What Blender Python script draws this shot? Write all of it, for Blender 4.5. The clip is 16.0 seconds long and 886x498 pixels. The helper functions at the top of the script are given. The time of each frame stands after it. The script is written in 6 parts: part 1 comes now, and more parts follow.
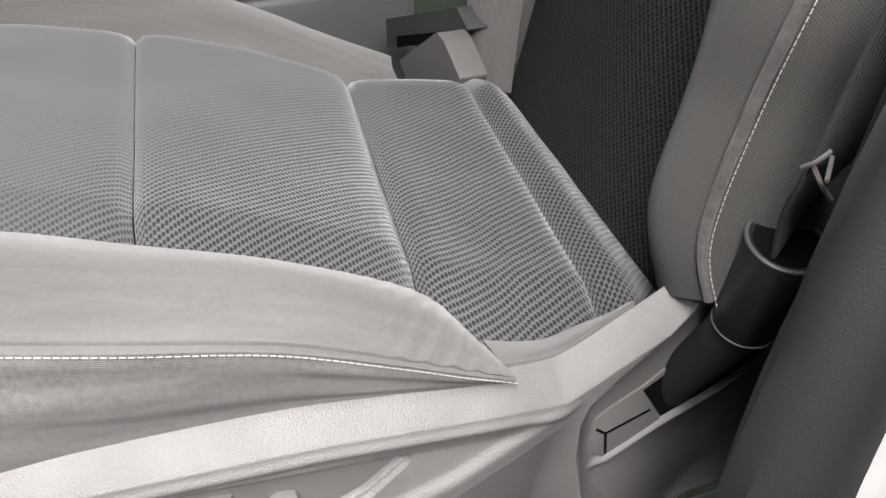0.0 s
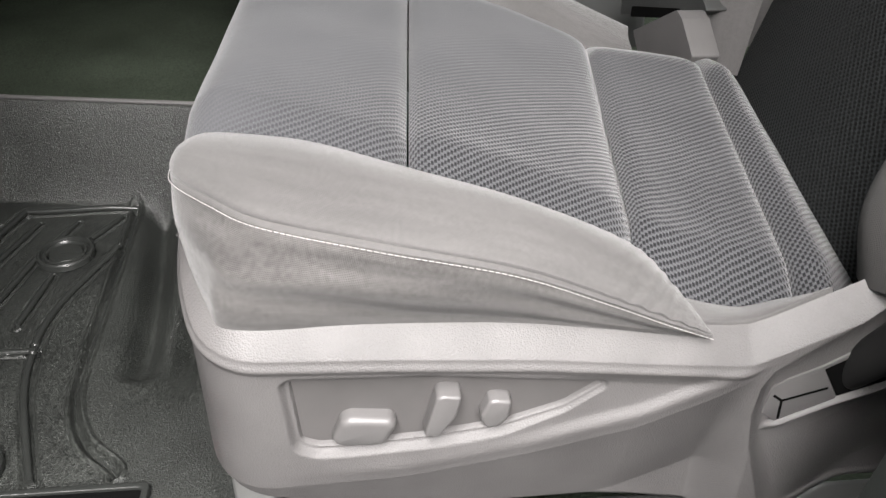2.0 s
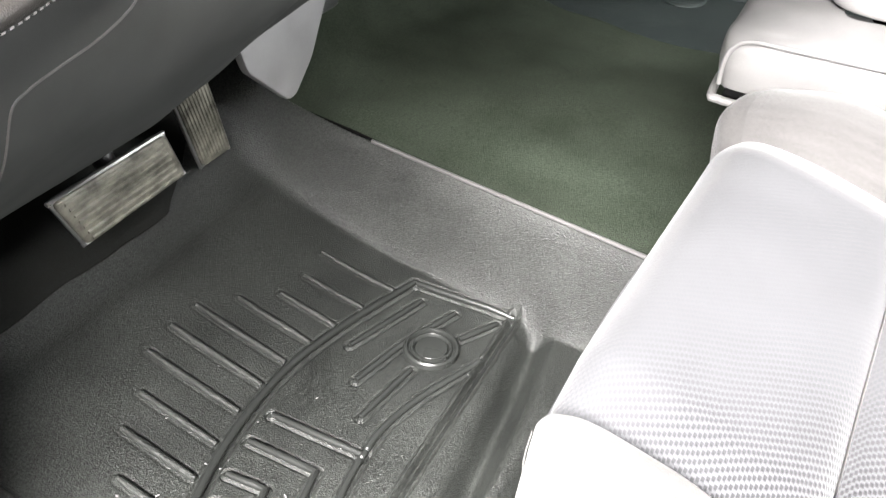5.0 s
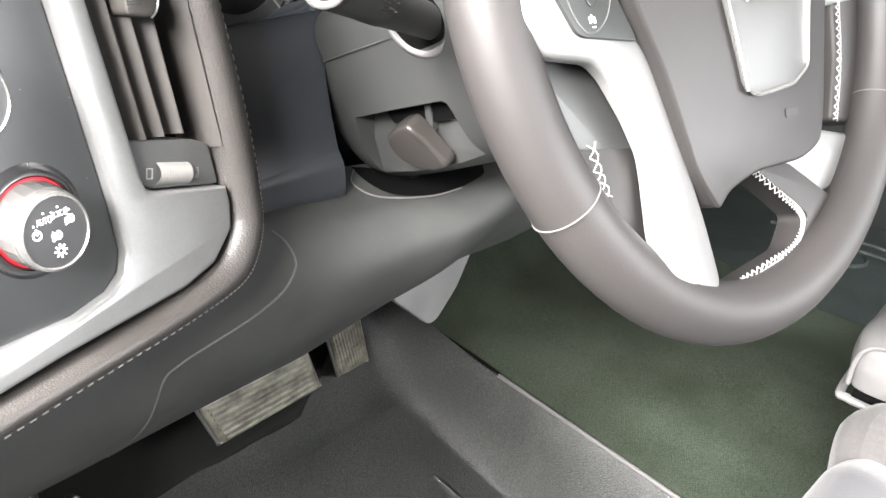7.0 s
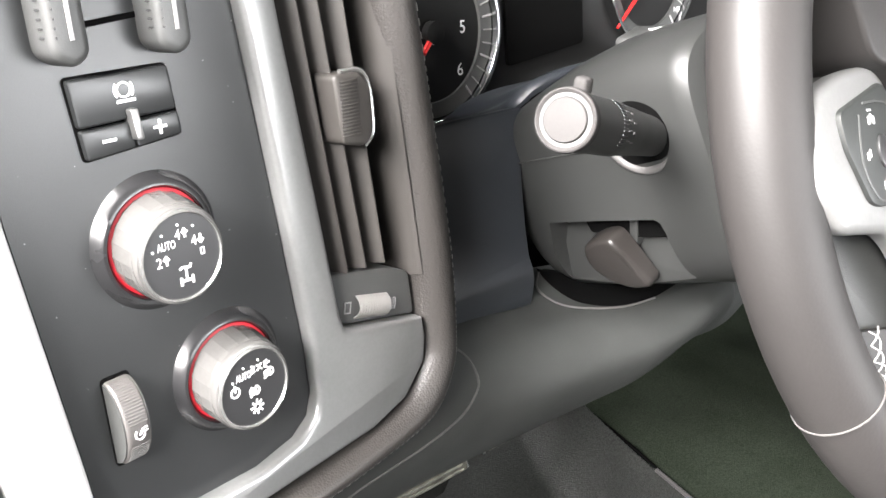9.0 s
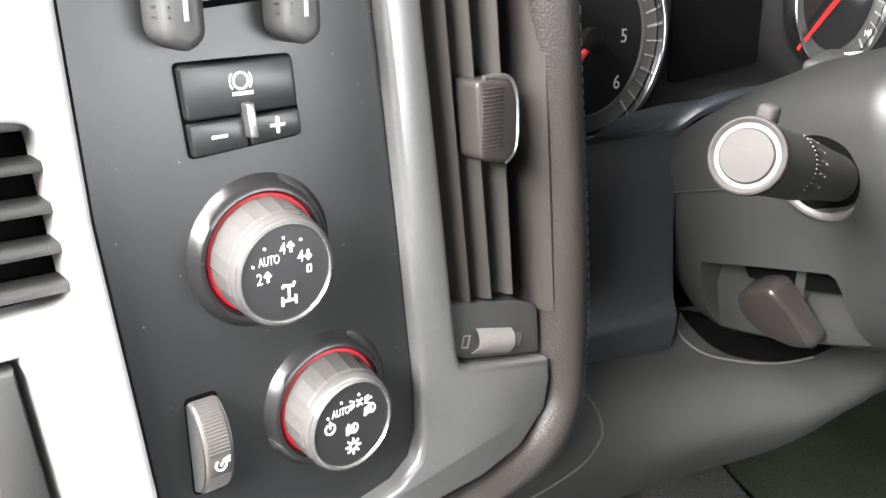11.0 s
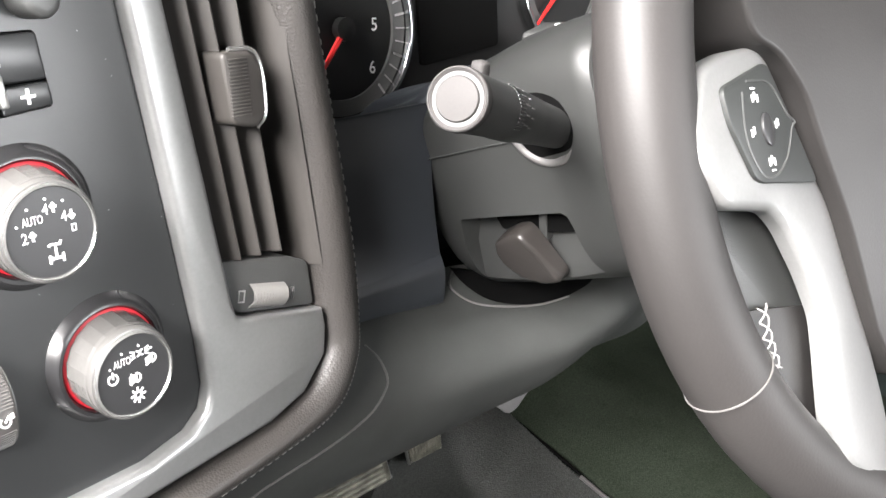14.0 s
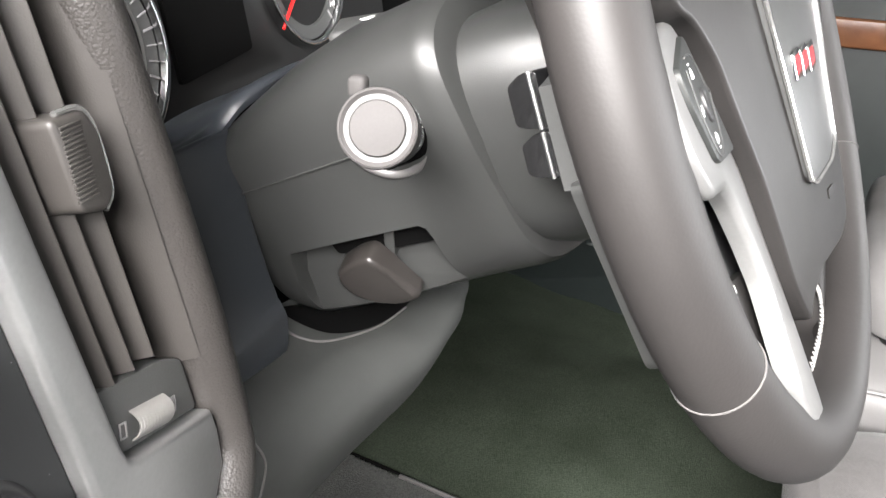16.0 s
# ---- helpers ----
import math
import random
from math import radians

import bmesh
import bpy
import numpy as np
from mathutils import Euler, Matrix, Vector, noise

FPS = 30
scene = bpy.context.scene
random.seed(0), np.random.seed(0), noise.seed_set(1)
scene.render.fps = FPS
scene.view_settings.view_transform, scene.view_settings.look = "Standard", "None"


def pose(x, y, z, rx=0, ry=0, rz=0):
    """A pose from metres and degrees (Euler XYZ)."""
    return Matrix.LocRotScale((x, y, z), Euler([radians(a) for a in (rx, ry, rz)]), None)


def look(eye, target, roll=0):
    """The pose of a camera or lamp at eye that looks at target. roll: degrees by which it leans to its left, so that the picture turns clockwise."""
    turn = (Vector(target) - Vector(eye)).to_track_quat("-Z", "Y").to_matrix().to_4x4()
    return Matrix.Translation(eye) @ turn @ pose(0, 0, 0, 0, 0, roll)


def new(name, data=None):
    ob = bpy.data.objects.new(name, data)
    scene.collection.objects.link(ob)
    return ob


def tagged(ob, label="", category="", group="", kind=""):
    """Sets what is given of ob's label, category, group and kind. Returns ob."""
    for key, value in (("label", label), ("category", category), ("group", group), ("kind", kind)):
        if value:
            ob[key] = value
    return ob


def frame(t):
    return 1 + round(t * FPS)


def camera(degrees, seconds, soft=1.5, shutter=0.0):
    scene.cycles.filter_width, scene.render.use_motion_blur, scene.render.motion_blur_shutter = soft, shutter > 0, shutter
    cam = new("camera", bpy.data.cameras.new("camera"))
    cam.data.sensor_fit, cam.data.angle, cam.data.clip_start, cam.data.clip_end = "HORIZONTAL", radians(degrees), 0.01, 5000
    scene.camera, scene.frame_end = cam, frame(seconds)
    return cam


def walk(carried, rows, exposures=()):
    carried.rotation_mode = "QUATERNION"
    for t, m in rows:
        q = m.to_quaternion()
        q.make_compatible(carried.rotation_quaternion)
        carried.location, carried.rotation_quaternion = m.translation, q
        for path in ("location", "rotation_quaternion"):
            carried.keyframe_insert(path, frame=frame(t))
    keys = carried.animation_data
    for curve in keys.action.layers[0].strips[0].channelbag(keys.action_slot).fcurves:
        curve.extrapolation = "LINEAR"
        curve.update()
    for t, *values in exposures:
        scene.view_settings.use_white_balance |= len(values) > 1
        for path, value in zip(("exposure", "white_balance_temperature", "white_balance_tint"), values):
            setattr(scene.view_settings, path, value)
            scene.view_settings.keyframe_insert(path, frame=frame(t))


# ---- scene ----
from mathutils.bvhtree import BVHTree

cam = camera(54.6, 16.0)
PATH = [
    (0, (-0.561, -0.102, 0.535), (1.049, -0.655, -0.515), -1.4),
    (0.5, (-0.577, -0.092, 0.544), (1.023, -0.535, -0.571), 0.5),
    (1, (-0.604, -0.085, 0.564), (1.006, -0.458, -0.563), 1.6),
    (1.5, (-0.627, -0.073, 0.579), (0.992, -0.389, -0.552), 1.9),
    (2, (-0.626, -0.042, 0.579), (1.005, -0.209, -0.566), 0.9),
    (2.5, (-0.614, -0.01, 0.575), (1.02, 0.079, -0.574), 0.3),
    (3, (-0.584, 0.009, 0.559), (1.029, 0.284, -0.591), 0.6),
    (3.2, (-0.575, 0.015, 0.559), (1.029, 0.335, -0.591), 0.8),
    (5.3, (-0.396, 0.002, 0.686), (1.05, 0.74, -0.482), 4.7),
    (5.5, (-0.381, -0.017, 0.683), (1.082, 0.801, -0.408), 4.7),
    (6, (-0.374, -0.04, 0.699), (1.056, 0.893, -0.341), 4.7),
    (6.5, (-0.379, -0.045, 0.726), (1.04, 0.988, -0.235), 4.6),
    (7, (-0.408, -0.019, 0.778), (1.008, 1.08, -0.108), 5.4),
    (7.5, (-0.407, 0.018, 0.793), (0.99, 1.175, -0.048), 5.8),
    (8, (-0.403, 0.031, 0.803), (0.958, 1.228, -0.043), 6.1),
    (8.5, (-0.4, 0.044, 0.811), (0.919, 1.283, -0.039), 6.2),
    (9, (-0.389, 0.065, 0.807), (0.837, 1.392, -0.052), 5.3),
    (9.5, (-0.374, 0.097, 0.793), (0.75, 1.506, -0.075), 4.6),
    (9.7, (-0.37, 0.108, 0.791), (0.715, 1.545, -0.079), 5.7),
    (11.8, (-0.349, 0.09, 0.8), (0.612, 1.605, -0.084), 6.6),
    (12, (-0.339, 0.075, 0.791), (0.62, 1.595, -0.088), 6.4),
    (12.5, (-0.33, 0.048, 0.784), (0.684, 1.544, -0.072), 6.6),
    (13, (-0.35, 0.03, 0.786), (0.773, 1.458, -0.049), 7.0),
    (13.5, (-0.373, 0.033, 0.792), (0.857, 1.383, -0.023), 7.1),
    (14, (-0.374, 0.051, 0.791), (0.967, 1.3, -0.009), 6.8),
    (14.5, (-0.36, 0.106, 0.783), (1.139, 1.173, -0.001), 5.6),
    (15, (-0.363, 0.145, 0.779), (1.284, 0.978, 0.008), 4.9),
    (15.5, (-0.372, 0.164, 0.783), (1.333, 0.87, 0.011), 4.6),
    (16, (-0.374, 0.166, 0.783), (1.35, 0.812, 0.002), 3.0),
]
walk(cam, [(t, look(eye, target, roll)) for t, eye, target, roll in PATH],
     exposures=[(0, -0.08), (2.0, -0.1), (3.2, 0.32), (5.3, 1.75), (6.0, 1.82), (6.5, 2.02), (7.0, 1.75), (7.5, 1.42), (8.0, 1.25), (9.0, 1.2), (9.7, 0.9), (12.0, 0.85), (12.5, 0.98), (14.0, 1.07), (15.0, 0.98), (16.0, 0.92)])

# ---- light: white-walled workshop with ceiling tubes, seen from the open driver's door ----
world = bpy.data.worlds.new("workshop_light")
scene.world = world
world.use_nodes = True
wnt = world.node_tree
wbg = wnt.nodes["Background"]
wtc = wnt.nodes.new("ShaderNodeTexCoord")      # dark workshop floor below, pale walls and ceiling above
wxyz = wnt.nodes.new("ShaderNodeSeparateXYZ")
wnt.links.new(wtc.outputs["Generated"], wxyz.inputs[0])
wmap = wnt.nodes.new("ShaderNodeMapRange")
wmap.interpolation_type = "SMOOTHSTEP"
wmap.inputs[1].default_value, wmap.inputs[2].default_value = -0.6, 0.5
wmap.inputs[3].default_value, wmap.inputs[4].default_value = 0.03, 0.15
wnt.links.new(wxyz.outputs[2], wmap.inputs[0])
wnt.links.new(wmap.outputs[0], wbg.inputs[1])
wbg.inputs[0].default_value = (0.97, 0.97, 1.0, 1)


def area_lamp(name, eye, target, sx, sy, watts, colour=(1, 0.965, 0.95)):
    data = bpy.data.lights.new(name, "AREA")
    data.shape, data.size, data.size_y, data.energy, data.color = "RECTANGLE", sx, sy, watts, colour
    lamp = new(name, data)
    lamp.matrix_world = look(eye, target)
    return lamp


area_lamp("ceiling_tube_lamp", (-1.05, 0.3, 2.2), (-0.2, 0.15, 0.3), 0.6, 1.5, 218)
area_lamp("workshop_wall_lamp", (-1.65, -0.1, 1.5), (0.0, 0.15, 0.45), 1.4, 0.5, 142)
area_lamp("rear_window_light", (0.6, -1.24, 0.87), (0.6, 0.0, 0.8), 1.55, 0.36, 28, (0.97, 0.98, 1.0))

# ---- materials ----
V = Vector


def material(name, colour, rough=0.5, metal=0.0, colour2=None, scale=60.0, bump=0.1, bump_scale=800.0, kind="noise",
             sheen=0.0, coat=0.0, dirt=0.12, spec=0.5, fleck=0.03):
    """A surface with fine relief, a slow change of tone and a little unevenness of gloss."""
    m = bpy.data.materials.new(name)
    m.use_nodes = True
    nt = m.node_tree
    n, l = nt.nodes, nt.links
    b = n["Principled BSDF"]
    tc = n.new("ShaderNodeTexCoord")
    slow = n.new("ShaderNodeTexNoise")
    slow.inputs["Scale"].default_value = scale * 0.2
    slow.inputs["Detail"].default_value = 6
    l.new(tc.outputs["Object"], slow.inputs["Vector"])
    fine = n.new("ShaderNodeTexVoronoi" if kind == "grain" else "ShaderNodeTexNoise")
    fine.inputs["Scale"].default_value = bump_scale
    l.new(tc.outputs["Object"], fine.inputs["Vector"])
    mix = n.new("ShaderNodeMix")
    mix.data_type = "RGBA"
    c2 = colour2 or tuple(c * (1 - 2 * dirt) for c in colour)
    mix.inputs[6].default_value = (*colour, 1)
    mix.inputs[7].default_value = (*c2, 1)
    ramp = n.new("ShaderNodeMapRange")
    ramp.inputs[1].default_value, ramp.inputs[2].default_value = 0.35, 0.68
    l.new(slow.outputs[0], ramp.inputs[0])
    l.new(ramp.outputs[0], mix.inputs[0])
    tiny = n.new("ShaderNodeTexNoise")
    tiny.inputs["Scale"].default_value = bump_scale * 0.7
    tiny.inputs["Detail"].default_value = 3
    l.new(tc.outputs["Object"], tiny.inputs["Vector"])
    tr = n.new("ShaderNodeMapRange")
    tr.inputs[1].default_value, tr.inputs[2].default_value = 0.3, 0.7
    tr.inputs[3].default_value, tr.inputs[4].default_value = 1 - fleck, 1 + fleck
    l.new(tiny.outputs[0], tr.inputs[0])
    speck = n.new("ShaderNodeMix")
    speck.data_type, speck.blend_type = "RGBA", "MULTIPLY"
    speck.inputs[0].default_value = 1.0
    l.new(mix.outputs[2], speck.inputs[6])
    l.new(tr.outputs[0], speck.inputs[7])
    l.new(speck.outputs[2], b.inputs["Base Color"])
    rr = n.new("ShaderNodeMapRange")
    rr.inputs[3].default_value, rr.inputs[4].default_value = max(0.03, rough - 0.08), min(1, rough + 0.08)
    l.new(slow.outputs[0], rr.inputs[0])
    l.new(rr.outputs[0], b.inputs["Roughness"])
    b.inputs["Metallic"].default_value = metal
    b.inputs["Sheen Weight"].default_value = sheen
    b.inputs["Sheen Roughness"].default_value = 0.45
    b.inputs["Coat Weight"].default_value = coat
    b.inputs["Specular IOR Level"].default_value = spec
    if bump:
        bp = n.new("ShaderNodeBump")
        bp.inputs["Strength"].default_value = bump
        bp.inputs["Distance"].default_value = 0.0015
        bp.invert = kind == "grain"
        l.new(fine.outputs[0], bp.inputs["Height"])
        l.new(bp.outputs[0], b.inputs["Normal"])
    return m


def weave(name, thread, gap, pitch, sheen=0.5, skew=0.0, tooth=0.55, depth=0.0008, cut=0.25, strength=0.9, worn=False, hole=(0.2, 0.27), stain=0.0):
    """Ribbed upholstery: slanting raised ribs broken into short stitches, with dark gaps between them."""
    m = material(name, thread, rough=0.85, sheen=sheen, bump=0, spec=0.15)
    nt = m.node_tree
    n, l = nt.nodes, nt.links
    b = n["Principled BSDF"]
    tc = n.new("ShaderNodeTexCoord")
    sep = n.new("ShaderNodeSeparateXYZ")
    l.new(tc.outputs["UV"], sep.inputs[0])

    def calc(op, a, c=None, d=None):
        k = n.new("ShaderNodeMath")
        k.operation = op
        for s, q in enumerate((a, c, d)):
            if q is None:
                continue
            if isinstance(q, (int, float)):
                k.inputs[s].default_value = q
            else:
                l.new(q, k.inputs[s])
        return k.outputs[0]

    wob = n.new("ShaderNodeTexNoise")
    wob.inputs["Scale"].default_value = 60
    l.new(tc.outputs["UV"], wob.inputs["Vector"])
    sway = calc("MULTIPLY", calc("SUBTRACT", wob.outputs[0], 0.5), pitch * 0.35)
    a_ = calc("DIVIDE", calc("ADD", sep.outputs[1], sway), pitch * tooth)
    col = calc("FLOOR", a_)
    b_ = calc("DIVIDE", calc("SUBTRACT", calc("ADD", sep.outputs[0], sway), calc("MULTIPLY", col, pitch * skew)), pitch)
    da = calc("ABSOLUTE", calc("SUBTRACT", calc("FRACT", a_), 0.5))
    db = calc("ABSOLUTE", calc("SUBTRACT", calc("FRACT", b_), 0.5))
    inside = calc("MAXIMUM", calc("MULTIPLY", da, 0.5 / hole[0]), calc("MULTIPLY", db, 0.5 / hole[1]))   # under 0.5 in a stitch hole
    h = calc("MULTIPLY_ADD", inside, 1.6, -0.3)
    ramp = n.new("ShaderNodeMapRange")
    ramp.interpolation_type = "SMOOTHSTEP"
    ramp.inputs[1].default_value, ramp.inputs[2].default_value = 0.3, 0.72
    l.new(h, ramp.inputs[0])
    fz = n.new("ShaderNodeTexNoise")
    fz.inputs["Scale"].default_value = 900
    l.new(tc.outputs["Object"], fz.inputs["Vector"])
    nz = n.new("ShaderNodeTexNoise")
    nz.inputs["Scale"].default_value = 9
    nz.inputs["Detail"].default_value = 7
    l.new(tc.outputs["Object"], nz.inputs["Vector"])
    mix = n.new("ShaderNodeMix")
    mix.data_type = "RGBA"
    mix.inputs[6].default_value = (*gap, 1)
    mix.inputs[7].default_value = (*thread, 1)
    tone, high = ramp.outputs[0], calc("MULTIPLY_ADD", 0.5, fz.outputs[0], h)
    if worn:   # the nap is rubbed flat towards the middle and front of the cushion
        at = n.new("ShaderNodeSeparateXYZ")
        l.new(tc.outputs["Object"], at.inputs[0])
        patch = n.new("ShaderNodeTexNoise")
        patch.inputs["Scale"].default_value = 14
        l.new(tc.outputs["Object"], patch.inputs["Vector"])
        place = calc("ADD", calc("MULTIPLY_ADD", at.outputs[1], 0.6, at.outputs[0]), calc("MULTIPLY", patch.outputs[0], 0.09))
        keep = n.new("ShaderNodeMapRange")
        keep.interpolation_type = "SMOOTHSTEP"
        keep.inputs[1].default_value, keep.inputs[2].default_value = 0.12, -0.13
        keep.inputs[3].default_value, keep.inputs[4].default_value = 0.05, 0.95
        l.new(place, keep.inputs[0])
        tone = calc("SUBTRACT", 1.0, calc("MULTIPLY", calc("SUBTRACT", 1.0, tone), keep.outputs[0]))
        high = calc("MULTIPLY_ADD", fz.outputs[0], 0.3, calc("MULTIPLY", h, keep.outputs[0]))
    l.new(tone, mix.inputs[0])
    mul = n.new("ShaderNodeMix")
    mul.data_type, mul.blend_type = "RGBA", "MULTIPLY"
    mul.inputs[0].default_value = 0.35
    l.new(mix.outputs[2], mul.inputs[6])
    l.new(nz.outputs[0], mul.inputs[7])
    tint = mul.outputs[2]
    if stain:   # rubbed, faintly soiled streaks along the cloth, and pilling
        run = n.new("ShaderNodeCombineXYZ")
        l.new(calc("MULTIPLY", sep.outputs[0], 9.0), run.inputs[0])
        l.new(calc("MULTIPLY", sep.outputs[1], 75.0), run.inputs[1])
        streak = n.new("ShaderNodeTexNoise")
        streak.inputs["Scale"].default_value, streak.inputs["Detail"].default_value = 1.0, 5
        l.new(run.outputs[0], streak.inputs["Vector"])
        pill = n.new("ShaderNodeTexNoise")
        pill.inputs["Scale"].default_value = 320
        l.new(tc.outputs["Object"], pill.inputs["Vector"])
        amount = n.new("ShaderNodeMapRange")
        amount.inputs[1].default_value, amount.inputs[2].default_value = 0.35, 0.65
        amount.inputs[3].default_value, amount.inputs[4].default_value = 1.0 - stain, 1.0
        l.new(calc("MULTIPLY_ADD", pill.outputs[0], 0.35, calc("MULTIPLY", streak.outputs[0], 0.65)), amount.inputs[0])
        soil = n.new("ShaderNodeMix")
        soil.data_type, soil.blend_type = "RGBA", "MULTIPLY"
        soil.inputs[0].default_value = 1.0
        l.new(tint, soil.inputs[6])
        l.new(amount.outputs[0], soil.inputs[7])
        tint = soil.outputs[2]
    l.new(tint, b.inputs["Base Color"])
    bp = n.new("ShaderNodeBump")
    bp.inputs["Strength"].default_value = strength
    bp.inputs["Distance"].default_value = depth
    l.new(high, bp.inputs["Height"])
    l.new(bp.outputs[0], b.inputs["Normal"])
    return m


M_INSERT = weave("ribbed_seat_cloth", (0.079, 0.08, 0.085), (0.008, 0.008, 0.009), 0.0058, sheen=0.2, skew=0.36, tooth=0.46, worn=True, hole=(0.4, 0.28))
# nearly the cushion's rib weave, about a quarter as bright in colour
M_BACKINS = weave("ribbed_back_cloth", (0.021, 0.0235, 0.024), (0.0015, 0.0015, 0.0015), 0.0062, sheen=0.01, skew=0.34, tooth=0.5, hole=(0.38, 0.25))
M_BOLSTER = weave("fine_grey_cloth", (0.12, 0.1155, 0.1135), (0.09, 0.087, 0.086), 0.0013, sheen=0.18, depth=0.0002, skew=0.5, tooth=0.8, strength=0.4, stain=0.22)
M_SIDE = weave("woven_side_cloth", (0.115, 0.11, 0.107), (0.06, 0.057, 0.055), 0.0014, sheen=0.2, depth=0.0003, skew=0.5, tooth=0.7, strength=0.5, stain=0.5)
M_BACKCLOTH = weave("charcoal_back_cloth", (0.074, 0.072, 0.0695), (0.033, 0.032, 0.031), 0.0018, sheen=0.06, depth=0.0003, skew=0.5, tooth=0.8, strength=0.5)
M_WEBBING = weave("woven_belt_webbing", (0.022, 0.022, 0.023), (0.006, 0.006, 0.006), 0.0026, sheen=0.1, depth=0.0003, skew=0.5, tooth=0.7, strength=0.6)
M_COLLAR = material("satin_black_collar", (0.022, 0.022, 0.023), rough=0.26, bump=0)
M_THREAD = material("white_thread", (0.34, 0.33, 0.32), rough=0.7, bump=0)
M_GRAIN = material("grained_grey_plastic", (0.098, 0.094, 0.093), rough=0.52, kind="grain", bump=0.24, bump_scale=800, spec=0.35)
M_SWITCHPLATE = material("satin_grey_switch_plate", (0.078, 0.074, 0.073), rough=0.45, bump=0.08, bump_scale=1500)
M_LIGHTPLAST = material("smooth_grey_plastic", (0.11, 0.106, 0.105), rough=0.4, bump=0.1, bump_scale=1500)
M_PLASTIC = material("grey_plastic", (0.058, 0.059, 0.058), rough=0.48, bump=0.08, bump_scale=1500)
M_KNEE = material("smooth_knee_plastic", (0.046, 0.048, 0.046), rough=0.66, bump=0.06, bump_scale=1500, spec=0.15)
M_DARK = material("dark_grey_plastic", (0.042, 0.043, 0.042), rough=0.48, bump=0.1, bump_scale=1500)
M_BLACK = material("satin_black_plastic", (0.028, 0.028, 0.029), rough=0.34, bump=0.05, bump_scale=2000)
M_BELT = material("black_belt_plastic", (0.012, 0.012, 0.012), rough=0.42, bump=0.08, bump_scale=1500, spec=0.22)
M_BOOT = material("dull_black_rubber", (0.012, 0.012, 0.012), rough=0.65, bump=0.1, bump_scale=900, spec=0.25)
# near black: the shade of openings put in as colour, also plain black plates
M_SHADEBLACK = material("shade_and_plain_black", (0.003, 0.003, 0.003), rough=0.9, bump=0, spec=0.05)
M_BLUE = material("blue_black_plastic", (0.026, 0.0295, 0.035), rough=0.42, bump=0.08, bump_scale=1800)
M_SILVER = material("silver_trim_paint", (0.27, 0.272, 0.271), rough=0.34, metal=0.65, bump=0.0)
M_SPOKE = material("bright_silver_paint", (0.27, 0.27, 0.267), rough=0.34, metal=0.45, bump=0.0)
M_BEZEL = material("bright_plated_plastic", (0.5, 0.5, 0.49), rough=0.24, metal=0.85, bump=0.0)
M_GLOSS = material("gloss_black_plastic", (0.014, 0.014, 0.0145), rough=0.14, coat=0.5, bump=0)
M_CHROME = material("chrome", (0.75, 0.76, 0.76), rough=0.12, metal=1.0, bump=0.0)
M_WHITE = material("pale_print", (0.8, 0.8, 0.8), rough=0.6, bump=0)
M_LEATHER = material("dark_grey_leather", (0.032, 0.029, 0.0268), rough=0.46, kind="grain", bump=0.17, bump_scale=850)
M_RIM = material("worn_wheel_leather", (0.026, 0.0238, 0.023), rough=0.56, kind="grain", bump=0.03, bump_scale=750, spec=0.42)
M_SLAT = material("brown_grey_plastic", (0.039, 0.0355, 0.0325), rough=0.5, bump=0.06, bump_scale=1600)
M_RUBBER = material("black_rubber_mat", (0.0165, 0.0178, 0.0163), rough=0.4, colour2=(0.026, 0.028, 0.0255), scale=60, bump=0.9, bump_scale=620, spec=0.5, fleck=0.9)
M_FARMAT = material("teal_grey_rubber_mat", (0.021, 0.028, 0.0265), rough=0.45, bump=0.5, bump_scale=900, fleck=0.2)
M_SMOOTHRUB = material("smooth_black_rubber", (0.022, 0.0235, 0.022), rough=0.3, bump=0.12, bump_scale=620, spec=0.55)
M_CARPET = material("green_grey_carpet", (0.038, 0.047, 0.034), rough=1.0, colour2=(0.027, 0.034, 0.0235), scale=60, bump=1.0, bump_scale=600, sheen=0.0, fleck=0.35, spec=0.1)
M_PEDAL = material("worn_pedal_rubber", (0.19, 0.182, 0.15), rough=0.45, colour2=(0.035, 0.034, 0.025), scale=260, bump=0.3, bump_scale=500)
M_METAL = material("brushed_metal", (0.45, 0.45, 0.44), rough=0.3, metal=0.9, bump=0.1)
M_RED = material("red_print", (0.5, 0.012, 0.012), rough=0.5, bump=0)
M_DARKRED = material("dark_red_enamel", (0.3, 0.025, 0.03), rough=0.3, bump=0)
M_LEVER = material("brown_grey_lever", (0.024, 0.0215, 0.02), rough=0.36, bump=0.05, bump_scale=1500)
M_SHROUD = material("satin_grey_shroud_plastic", (0.033, 0.034, 0.033), rough=0.42, bump=0.06, bump_scale=1500)
M_AIRBAG = material("padded_grey_vinyl", (0.019, 0.0178, 0.0172), rough=0.46, kind="grain", bump=0.03, bump_scale=900, spec=0.22)
M_LIGHTGREY = material("light_grey_trim", (0.26, 0.255, 0.255), rough=0.5, bump=0.1, bump_scale=900)
M_WOOD = material("reddish_wood_trim", (0.2, 0.085, 0.04), rough=0.25, colour2=(0.1, 0.04, 0.02), scale=60, bump=0)
M_SHELL = material("grey_headliner", (0.3, 0.3, 0.29), rough=0.9, bump=0.3, bump_scale=300)
M_FOG = material("smoked_clear_plastic", (0.085, 0.083, 0.08), rough=0.25, bump=0.05, coat=0.3)
M_PALE = material("pale_silver_paint", (0.62, 0.62, 0.61), rough=0.4, bump=0.0)
M_PILLAR = material("dark_pillar_trim", (0.01, 0.0115, 0.0105), rough=0.6, bump=0.15, bump_scale=900, spec=0.2)
